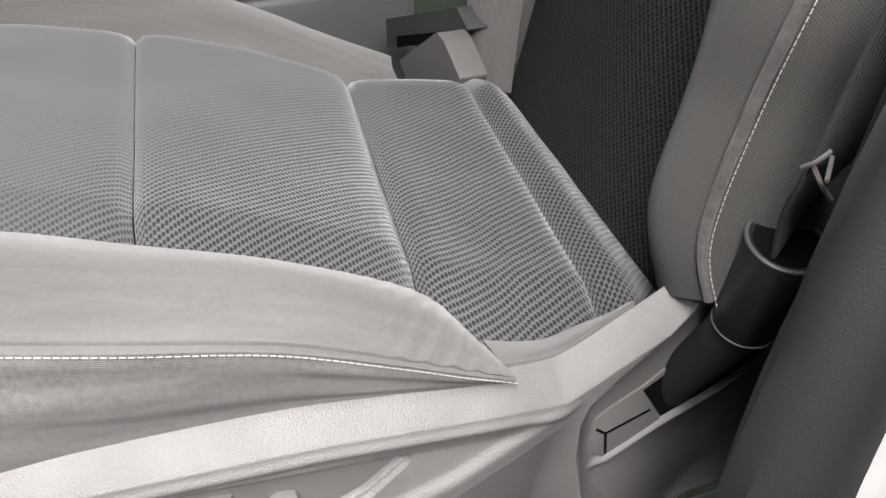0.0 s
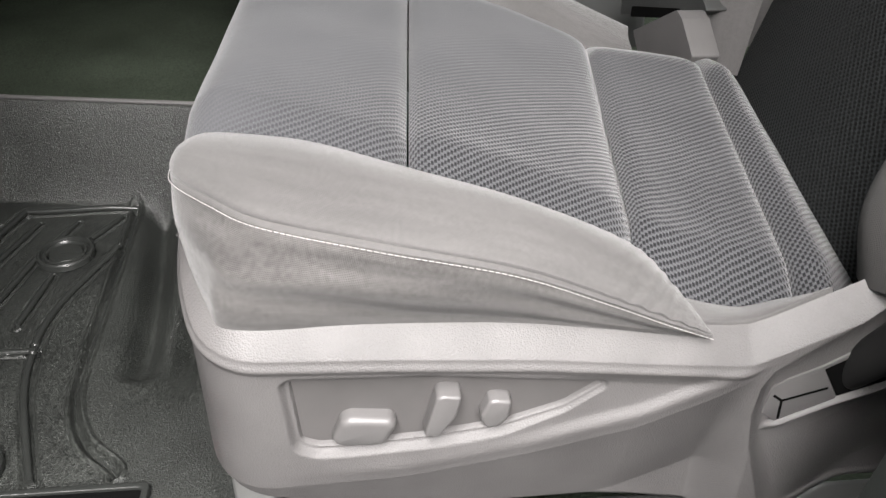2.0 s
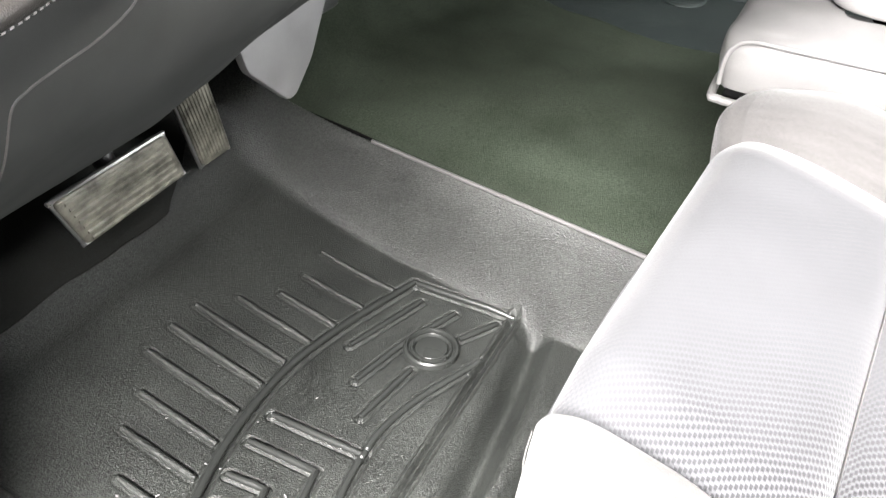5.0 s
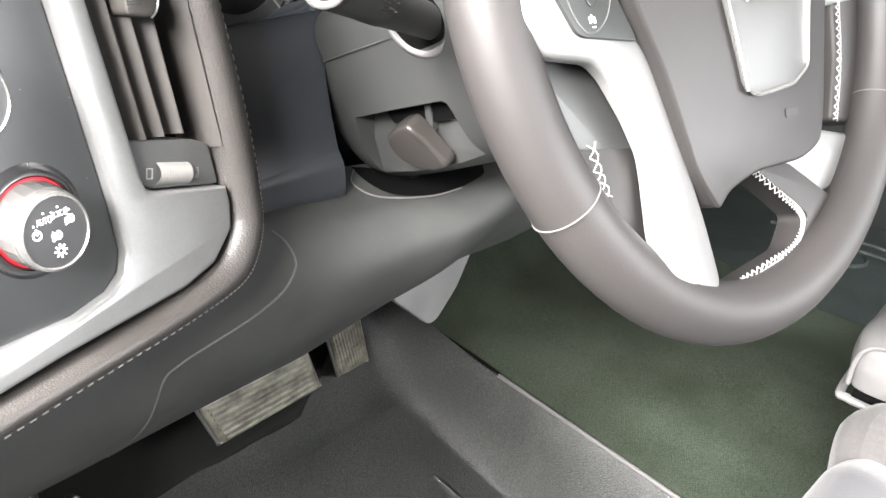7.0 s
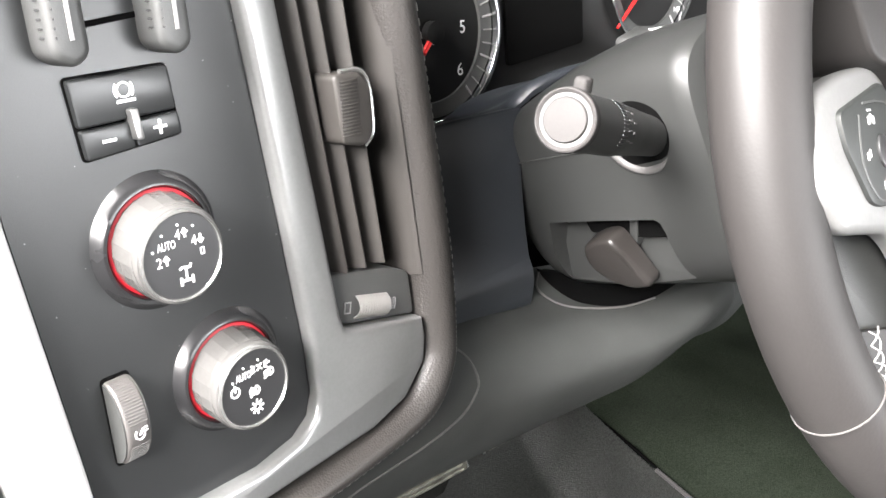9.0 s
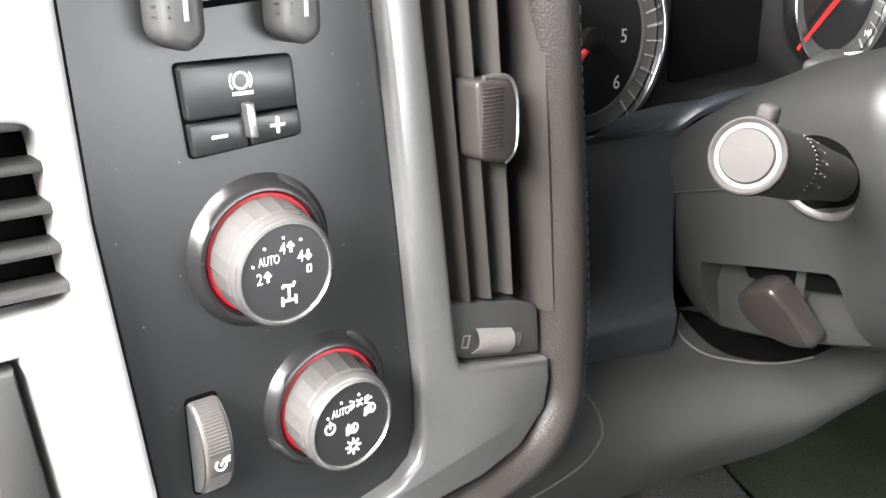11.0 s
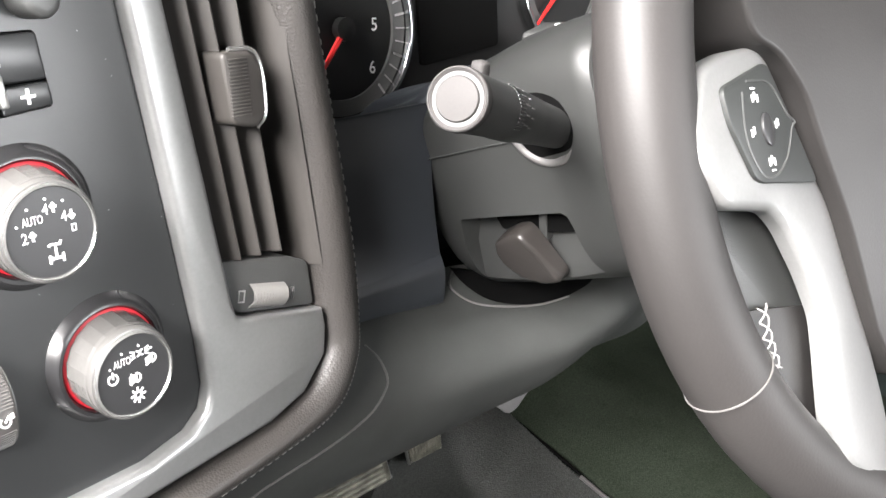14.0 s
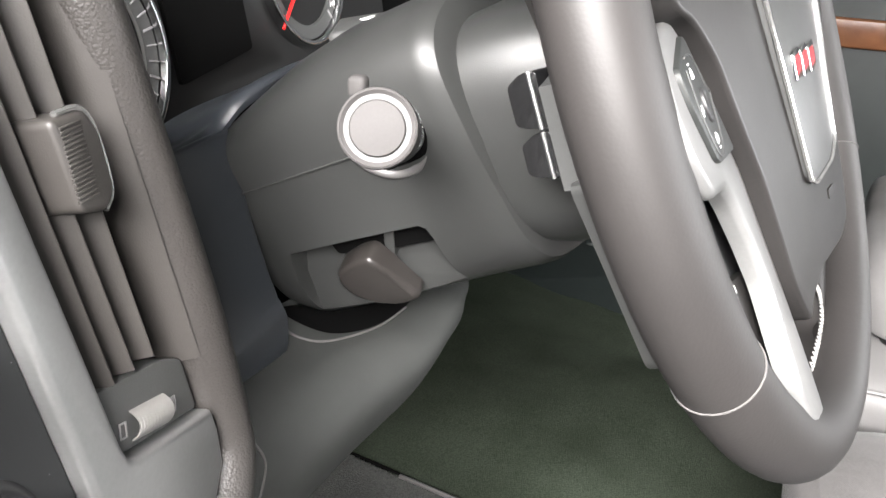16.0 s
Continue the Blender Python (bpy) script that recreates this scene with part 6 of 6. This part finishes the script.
spoke = [(-0.185, -0.0076), (-0.1716, 0.0112), (-0.15, 0.0165), (-0.1285, 0.019), (-0.1208, 0.0145), (-0.1085, -0.012), (-0.0964, -0.0359), (-0.089, -0.044), (-0.0845, -0.0593), (-0.078, -0.08), (-0.0707, -0.0984), (-0.0634, -0.1288), (-0.0589, -0.1594), (-0.063, -0.167),
         (-0.077, -0.1683), (-0.1067, -0.1482), (-0.1145, -0.13), (-0.1136, -0.1217), (-0.11, -0.1), (-0.109, -0.088), (-0.117, -0.07), (-0.13, -0.05), (-0.1394, -0.0425), (-0.1715, -0.0385), (-0.1844, -0.0225)]
keys = [(-0.1653, 0.0029), (-0.1267, 0.0126), (-0.1138, -0.0107), (-0.1013, -0.0354), (-0.1472, -0.0316), (-0.1525, -0.0296), (-0.1636, -0.01)]


def spoke_at(u, v, h):
    """The left spoke dips towards the hub; h counts from its face."""
    return hub_at(u, v, h + 0.007 - 0.23 * (u + 0.1337) - 0.15 * (max(v, -0.04) + 0.0243) + 0.1 * max(0.0, -0.04 - v))


sk = part("spoke", prism(rounded(spoke, 0.005), -0.009, 0.0, spoke_at, 0.004, 3), M_SPOKE, wheel, "silver painted spoke")
pad = part("key_pad", prism(rounded(keys, 0.004), -0.003, 0.0022, spoke_at, 0.0012), M_KEYS, sk, "dark thumb key pad with white symbols")
groove = [(-0.1473, 0.0052), (-0.1291, 0.0043), (-0.1187, -0.0073), (-0.1131, -0.0107), (-0.1165, -0.013), (-0.1256, -0.0239), (-0.1383, -0.0299), (-0.1484, -0.0276), (-0.1547, -0.0153), (-0.1517, 0.0012)]
part("key_groove", tube([spoke_at(u, v, 0.0022) for u, v in groove], 0.0005, n=60, sides=5), M_PLASTIC, pad)
part("centre_key", prism([(-0.1374 + 0.0042 * math.cos(a), -0.0125 + 0.0062 * math.sin(a)) for a in np.linspace(0, 2 * math.pi, 21)[:-1]], 0.0012, 0.0034, spoke_at, 0.0007), M_BLACK, pad)
for u, v, n_ in ((-0.1426, -0.0011, 3), (-0.1487, -0.0135, 2), (-0.1287, -0.0112, 2), (-0.1383, -0.0245, 3)):
    for k in range(n_):
        x, y = u + 0.0019 * (k - (n_ - 1) / 2), v + 0.0009 * (k % 2)
        part("mark", prism(rect(x - 0.0006, y - 0.0014, x + 0.0006, y + 0.0014), 0.002, 0.0025, spoke_at), M_WHITE, pad)
part("mark", prism(rect(-0.1446, 0.0022, -0.1416, 0.0029), 0.002, 0.0025, spoke_at), M_WHITE, pad)
part("mark", prism(rect(-0.1395, -0.0278, -0.1367, -0.0272), 0.002, 0.0025, spoke_at), M_WHITE, pad)
far_spoke = [(0.0683, -0.0778), (0.083, -0.095), (0.0965, -0.1058), (0.141, -0.1165), (0.148, -0.128), (0.142, -0.142), (0.124, -0.1451), (0.091, -0.1454), (0.0767, -0.1431), (0.0383, -0.1155), (0.045, -0.09), (0.05, -0.06), (0.055, -0.02), (0.075, 0.0), (0.16, 0.02), (0.165, -0.03), (0.1, -0.03), (0.075, -0.055)]
part("spoke", prism(rounded(far_spoke, 0.005), -0.03, -0.008, wheel_at, 0.004, 3), M_SPOKE, wheel, "silver painted spoke")
part("spoke_back", prism([(-0.16, 0.008), (-0.12, 0.02), (-0.085, 0.0), (-0.08, -0.05), (-0.11, -0.045), (-0.16, -0.03)], -0.04, -0.014, hub_at, 0.004), M_PLASTIC, wheel)
part("spoke_infill", prism(rounded([(-0.175, -0.025), (-0.1, -0.03), (-0.088, -0.06), (-0.086, -0.12), (-0.15, -0.105)], 0.005), -0.03, -0.008, hub_at, 0.003), M_DARK, wheel, "recessed grey infill behind the spoke")
part("grip_wrap", loft([[trim_at(-0.155, -0.068, -0.008), trim_at(-0.13, -0.069, -0.002), trim_at(-0.086, -0.075, -0.004)], [trim_at(-0.15, -0.1, -0.004), trim_at(-0.12, -0.105, 0.001), trim_at(-0.088, -0.11, -0.001)], [trim_at(-0.125, -0.127, -0.004), trim_at(-0.11, -0.13, 0.001), trim_at(-0.09, -0.132, 0.0)], [trim_at(-0.1, -0.148, -0.004), trim_at(-0.092, -0.146, 0.0), trim_at(-0.082, -0.145, 0.0)]], 16, 14, 0.012), M_AIRBAG, wheel, "leather wrap between spoke and rim")
cross_stitch([(-0.1443, -0.077), (-0.1426, -0.087), (-0.1403, -0.095), (-0.1375, -0.1034)], 5, 0.0055, 0.00034, lambda u, v, h: hub_at(u, v, 0.006 + h), wheel)
for v0, v1, h0 in ((0.0136, -0.0096, -0.0575), (-0.0108, -0.03, -0.0575)):
    sw = part("rear_switch", prism(rounded([(v0, -0.0575), (v1, -0.0575), (v1 + 0.001, -0.067), (v1 + 0.003, -0.072), (v0 - 0.004, -0.072), (v0, -0.065)], 0.002), -0.128, -0.104, lambda a, b, h: hub_at(-0.232 - h, a, b), 0.0015, 3, top_only=False), M_GLOSS, wheel, "glossy black rocker on the back of the wheel")
    part("switch_edge", tube([hub_at(-0.1286, v0, -0.0605), hub_at(-0.1286, v1, -0.0605)], 0.0009, n=4, sides=6, smooth=False), M_METAL, sw)

hub = [(-0.1389, 0.0203), (-0.1243, 0.0149), (-0.1114, -0.0008), (-0.106, -0.0166), (-0.0992, -0.0331), (-0.0905, -0.0523), (-0.083, -0.076), (-0.075, -0.1), (-0.0687, -0.1107), (-0.0605, -0.1215), (-0.057, -0.124), (-0.0478, -0.1166), (-0.0239, -0.1105), (0.0218, -0.1108), (0.0412, -0.1046), (0.0465, -0.0893), (0.0531, -0.0528), (0.0585, -0.0271), (0.07, 0.0), (0.09, 0.027), (0.095, 0.05), (0.075, 0.079), (-0.0165, 0.089), (-0.118, 0.079), (-0.15, 0.053)]
hp = part("airbag_cover", prism(rounded(hub, 0.008), -0.045, 0.007, hub_at, 0.01, 5, lift=lambda u, v: 0.003 * max(0, 1 - ((u + 0.03) / 0.09) ** 2) * max(0, 1 - ((v + 0.02) / 0.1) ** 2)), M_AIRBAG, wheel, "grey padded airbag cover")
edge_line = [(u * 0.955 - 0.0012, v * 0.955 - 0.0006) for u, v in hub[1:10]]
stitches([hub_at(u, v, 0.0052) for u, v in edge_line], 46, 0.0017, 0.0003, wheel)
badge = [(-0.0487, 0.02), (0.043, 0.015), (0.0382, -0.0089), (0.0325, -0.03), (0.027, -0.0605), (0.0124, -0.068), (-0.02, -0.0705), (-0.0265, -0.0692), (-0.031, -0.0645)]
bp_ = part("badge_panel", prism(rounded(badge, 0.004), 0.0, 0.0106, hub_at, 0.001), M_DARK, wheel, "grey badge panel in a chrome frame")
part("badge_frame", tube([hub_at(u, v, 0.0108) for u, v in rounded(badge, 0.004)], 0.0012, n=140, sides=6, closed=True), M_BEZEL, bp_)
for u in (-0.0265, -0.0125, 0.0015):
    em = part("emblem_block", prism(rounded([(u, -0.0105), (u + 0.0125, -0.0085), (u + 0.0125, -0.021), (u, -0.0235)], 0.002), 0.0106, 0.0122, hub_at, 0.0006), M_CHROME, bp_, "chrome emblem block with a red face")
    part("red_face", prism(rounded([(u + 0.0024, -0.0126), (u + 0.0101, -0.0115), (u + 0.0101, -0.0189), (u + 0.0024, -0.0208)], 0.001), 0.0122, 0.0125, hub_at), M_DARKRED, em)
part("mark", prism(rect(0.006, -0.086, 0.0186, -0.081, 0.0015), 0.0065, 0.0085, hub_at), M_AIRBAG, hp)
part("lower_wrap", prism(rounded([(0.0037, -0.1138), (0.0432, -0.1179), (0.0888, -0.147), (0.12, -0.1532), (0.1511, -0.1439), (0.145, -0.16), (0.0473, -0.19), (-0.0461, -0.188), (-0.0357, -0.1729), (-0.0181, -0.175), (0.0432, -0.1719), (0.0608, -0.1553), (0.0411, -0.1397)], 0.006), -0.024, -0.004, wheel_at, 0.006, 3), M_RIM, wheel, "leather wrap of the lower spoke")
part("side_wrap", prism(rounded([(0.1407, -0.0083), (0.185, 0.0023), (0.185, -0.0613), (0.158, -0.1123), (0.1163, -0.1038), (0.1333, -0.0645)], 0.006), -0.028, -0.009, wheel_at, 0.005, 3), M_RIM, wheel)
cross_stitch([(0.0041, -0.1155), (0.0331, -0.1362), (0.0506, -0.1497), (0.0527, -0.159), (0.0372, -0.1693), (0.0093, -0.1714), (-0.0248, -0.1734)], 40, 0.005, 0.00042, lambda u, v, h: wheel_at(u, v, -0.005 + h), wheel)
cross_stitch([(0.145, -0.003), (0.1407, -0.0295), (0.1343, -0.0645), (0.1184, -0.1038)], 22, 0.0055, 0.00042, lambda u, v, h: wheel_at(u, v, -0.008 + h), wheel)

# ---- pedals ----
def pedal(name, label, corners, y0, lean, mat, ribs, rib_dir):
    p = thing(name, label, "pedal")
    c = sum((V(q) for q in corners), V((0, 0))) / 4
    to = lambda u, v, h: V((u, y0 - lean * (v - c.y) - h, v))
    part("pedal_pad", prism(rounded(corners, 0.008), -0.012, 0.0, to, 0.003, 3), M_PEDAL, p, "worn ribbed rubber pad")
    a, b, cc, d = [V(q) for q in corners]
    for i in range(ribs):
        f = (i + 0.7) / (ribs + 0.4)
        if rib_dir:
            q0, q1 = a.lerp(b, f), d.lerp(cc, f)
        else:
            q0, q1 = a.lerp(d, f), b.lerp(cc, f)
        q0, q1 = q0.lerp(q1, 0.06), q1.lerp(q0, 0.06)
        part("pad_rib", tube([to(*q0, 0.0), to(*q0.lerp(q1, 0.5), 0.0006), to(*q1, 0.0)], 0.0022 if ribs < 9 else 0.0013, n=6, sides=6), M_PEDAL, p)
    part("pedal_arm", tube([to(*((a + b + cc + d) / 4), -0.012), to(c.x + 0.01, c.y + 0.1, -0.09), to(c.x + 0.01, c.y + 0.25, -0.16)], 0.012, n=14, sides=10), M_BLACK, p)
    part("pad_frame", tube([to(*q, -0.006) for q in rounded(corners, 0.008)], 0.0028, n=60, sides=6, closed=True), M_METAL, p, "bright metal frame of the pad")
    return p


pedal("brake_pedal", "worn ribbed rubber brake pedal in a metal frame", [(0.009, 0.215), (0.043, 0.144), (0.19, 0.15), (0.16, 0.217)], 0.608, 0.12, M_PEDAL, 7, True)
pedal("parking_brake_pedal", "worn ribbed parking brake pedal in a metal frame", [(-0.215, 0.168), (-0.2, 0.12), (-0.12, 0.15), (-0.128, 0.189)], 0.6, 0.12, M_PEDAL, 4, True)
pedal("accelerator_pedal", "narrow ribbed grey accelerator pedal", [(0.215, 0.235), (0.28, 0.093), (0.335, 0.094), (0.272, 0.235)], 0.655, 0.2, M_PEDAL, 10, False)

tri = thing("console_side_trim", "light grey triangular trim panel below the centre stack", "trim panel")
part("trim_face", prism(rounded([(0.3, 0.3), (0.302, 0.255), (0.315, 0.222), (0.398, 0.15), (0.416, 0.15), (0.46, 0.187), (0.51, 0.27), (0.53, 0.34), (0.32, 0.34)], 0.01), 0.0, 0.012, lambda u, v, h: V((u, 0.63 - h + 0.06 * (u - 0.4), v)), 0.004), M_LIGHTGREY, tri)
part("trim_back", box((0.45, 0.72, 0.36), (0.22, 0.16, 0.28), bevel=0.01), M_DARK, tri)

# ---- centre seat and passenger side ----
jump = thing("centre_seat", "light grey centre jump seat with piped cushion and folded armrest", "seat")
part("seat_base", box((0.71, -0.2, 0.14), (0.36, 0.5, 0.22), bevel=0.02), M_DARK, jump)
fc = [[(0.5, -0.35, 0.262), (0.5, 0.085, 0.262), (0.53, 0.1, 0.262), (0.7, 0.1, 0.262), (0.92, 0.08, 0.262)], [(0.488, -0.35, 0.27), (0.488, 0.095, 0.27), (0.52, 0.113, 0.27), (0.7, 0.113, 0.27), (0.93, 0.09, 0.27)], [(0.483, -0.35, 0.3), (0.484, 0.1, 0.298), (0.515, 0.118, 0.3), (0.7, 0.118, 0.3), (0.93, 0.095, 0.3)],
      [(0.487, -0.35, 0.328), (0.489, 0.095, 0.322), (0.52, 0.113, 0.326), (0.7, 0.113, 0.33), (0.93, 0.09, 0.33)], [(0.51, -0.35, 0.346), (0.512, 0.07, 0.338), (0.54, 0.085, 0.342), (0.7, 0.085, 0.346), (0.91, 0.07, 0.346)], [(0.56, -0.35, 0.352), (0.56, 0.0, 0.35), (0.58, 0.01, 0.352), (0.7, 0.01, 0.354), (0.9, 0.0, 0.354)]]


def evened(row):
    """Adds places along the long straight stretches, so that the curve keeps to them."""
    q = [V(p) for p in row]
    out = [q[0]]
    for a, b in zip(q, q[1:]):
        n_ = max(1, int((b - a).length / 0.045))
        out += [a.lerp(b, (k + 1) / n_) for k in range(n_)]
    return out


part("seat_cushion", loft([evened(row) for row in fc], 40, 70), M_JUMP, jump)
part("piping", tube([(0.486, 0.108, 0.276), (0.4848, 0.108, 0.3), (0.487, 0.103, 0.318), (0.489, 0.085, 0.328), (0.486, 0.03, 0.3305), (0.487, -0.3, 0.332)], 0.0028, n=60, sides=8), M_JUMP, jump, "sewn piping along the cushion side")
# black bar that paints the shade under the cushion's edge
part("hinge_gap", tube([(0.485, -0.2, 0.268), (0.485, 0.06, 0.268), (0.487, 0.1, 0.268)], 0.005, n=20, sides=8), M_SHADEBLACK, jump)
part("metal_edge", tube([(0.49, -0.2, 0.258), (0.488, 0.06, 0.257), (0.489, 0.103, 0.257), (0.5, 0.114, 0.258), (0.6, 0.116, 0.258)], 0.005, n=40, sides=8), M_JUMP, jump, "pale trim strip under the cushion")
arm = [[(0.66, -0.35, 0.366), (0.655, -0.06, 0.366), (0.67, -0.03, 0.366), (0.72, -0.02, 0.366), (0.9, -0.04, 0.366)], [(0.642, -0.35, 0.376), (0.637, -0.045, 0.374), (0.66, -0.008, 0.374), (0.72, 0.0, 0.374), (0.91, -0.02, 0.374)], [(0.635, -0.35, 0.42), (0.632, -0.035, 0.416), (0.655, 0.004, 0.416), (0.72, 0.012, 0.416), (0.915, -0.01, 0.416)],
       [(0.64, -0.35, 0.47), (0.638, -0.04, 0.464), (0.66, -0.004, 0.464), (0.72, 0.006, 0.464), (0.91, -0.015, 0.464)], [(0.67, -0.35, 0.488), (0.67, -0.07, 0.482), (0.685, -0.04, 0.482), (0.72, -0.035, 0.484), (0.89, -0.05, 0.484)]]
rest = part("folded_armrest", loft([[q + V((-0.095 + 0.01 * k, 0.034, -0.012)) for q in evened(row)] for k, row in enumerate(arm)], 30, 60), M_JUMP, jump, "folded grey armrest with a piped rim")
part("armrest_tray", prism(rounded([(0.62, -0.31), (0.62, -0.06), (0.82, -0.05), (0.82, -0.31)], 0.02), 0.455, 0.476, lambda u, v, h: V((u, v, h)), 0.004), M_DARK, rest, "dark recessed tray in the armrest")
# black box put in for the shade between cushion and armrest
part("armrest_gap", box((0.69, -0.16, 0.353), (0.22, 0.28, 0.02), bevel=0.003), M_SHADEBLACK, jump)

pm = tagged(part("floor_mat", prism(rounded([(1.08, -0.1), (1.62, -0.1), (1.62, 0.7), (1.11, 0.7)], 0.03), 0, 0.01, lambda u, v, h: V((u, v, 0.03 + h)), 0.004), M_FARMAT), "teal-grey rubber mat on the passenger floor", "floor mat")
for cx, cy in ((1.39, 0.325),):
    part("post_ring", lathe([(0.05, 0.039), (0.05, 0.044), (0.046, 0.047), (0.042, 0.043), (0.03, 0.043)], lambda a, b, h: V((cx + a, cy + b, h)), 32), M_FARMAT, pm)
for x0, y0, x1, y1 in ((1.45, 0.0, 1.45, 0.5), (1.5, 0.0, 1.5, 0.5)):
    part("mat_rib", tube([(x0, y0, 0.041), (x1, y1, 0.041)], 0.006, n=3, sides=8, smooth=False), M_FARMAT, pm)
wood = tagged(part("wood_trim", box((1.62, -0.1, 0.542), (0.02, 0.8, 0.06), bevel=0.006), M_WOOD), "glossy reddish wood strip on the passenger door", "trim", kind="structure")

# ---- door pillar beside the seat ----
pillar = thing("door_pillar", "dark pillar trim with pale painted edge beside the seat", "door pillar", kind="structure")
part("pillar_trim", loft([[(-0.15, -0.54, -0.05), (-0.17, -0.55, 0.2), (-0.2, -0.57, 0.45), (-0.24, -0.62, 0.9)], [(-0.32, -0.35, -0.05), (-0.33, -0.355, 0.2), (-0.335, -0.375, 0.45), (-0.33, -0.5, 0.9)], [(-0.36, -0.292, -0.05), (-0.36, -0.298, 0.22), (-0.36, -0.35, 0.44), (-0.36, -0.49, 0.9)], [(-0.375, -0.302, -0.05), (-0.375, -0.308, 0.22), (-0.375, -0.36, 0.44), (-0.375, -0.49, 0.9)], [(-0.37, -0.335, -0.05), (-0.37, -0.34, 0.22), (-0.37, -0.382, 0.44), (-0.37, -0.51, 0.9)]], 16, 24, 0.01), M_PILLAR, pillar)
part("painted_edge", loft([[(-0.365, -0.335, -0.05), (-0.365, -0.342, 0.24), (-0.365, -0.382, 0.44), (-0.365, -0.51, 0.9)], [(-0.385, -0.35, -0.05), (-0.385, -0.358, 0.24), (-0.385, -0.4, 0.44), (-0.385, -0.52, 0.9)], [(-0.38, -0.5, -0.05), (-0.38, -0.5, 0.24), (-0.38, -0.5, 0.44), (-0.38, -0.6, 0.9)]], 12, 20, 0.005), M_LIGHTGREY, pillar)
sill = tagged(part("door_sill", box((-0.27, -0.1, -0.02), (0.2, 1.3, 0.05), bevel=0.01), M_DARK), "dark plastic door sill plate", "sill", kind="structure")

# ---- set of the dashboard and of what hangs on it: each is drawn in its own plan and laid into the cab here ----
DASH_SET = Matrix(((1.0321, -0.0609, -0.0031, 0.0329), (0.0610, 1.0315, 0.0354, -0.0165), (0.0010, -0.0356, 1.0333, -0.0057), (0, 0, 0, 1)))
COLUMN_SET = Matrix(((1.0530, -0.0628, -0.0024, 0.0408), (0.0628, 1.0524, 0.0361, -0.0185), (0.0002, -0.0362, 1.0543, -0.0219), (0, 0, 0, 1)))
WHEEL_SET = Matrix(((1.0608, -0.0642, -0.0032, 0.0439), (0.0642, 1.0602, 0.0348, -0.0181), (0.0011, -0.0350, 1.0621, -0.0279), (0, 0, 0, 1)))
CLUSTER_SET = Matrix(((1.0543, -0.0347, -0.0127, 0.0491), (0.0353, 1.0527, 0.0589, -0.0171), (0.0107, -0.0593, 1.0532, -0.0154), (0, 0, 0, 1)))
for ob in [o for o in bpy.data.objects if o.parent is None]:
    kind = ob.name.split(".")[0]
    if kind in ("dashboard", "drive_mode_knob", "headlamp_knob", "dimmer_wheel", "trailer_brake_switch", "rocker_lever"):
        ob.matrix_world = DASH_SET
    elif kind in ("steering_column", "indicator_stalk"):
        ob.matrix_world = COLUMN_SET
    elif kind == "steering_wheel":
        ob.matrix_world = WHEEL_SET
    elif kind == "instrument_cluster":
        ob.matrix_world = CLUSTER_SET
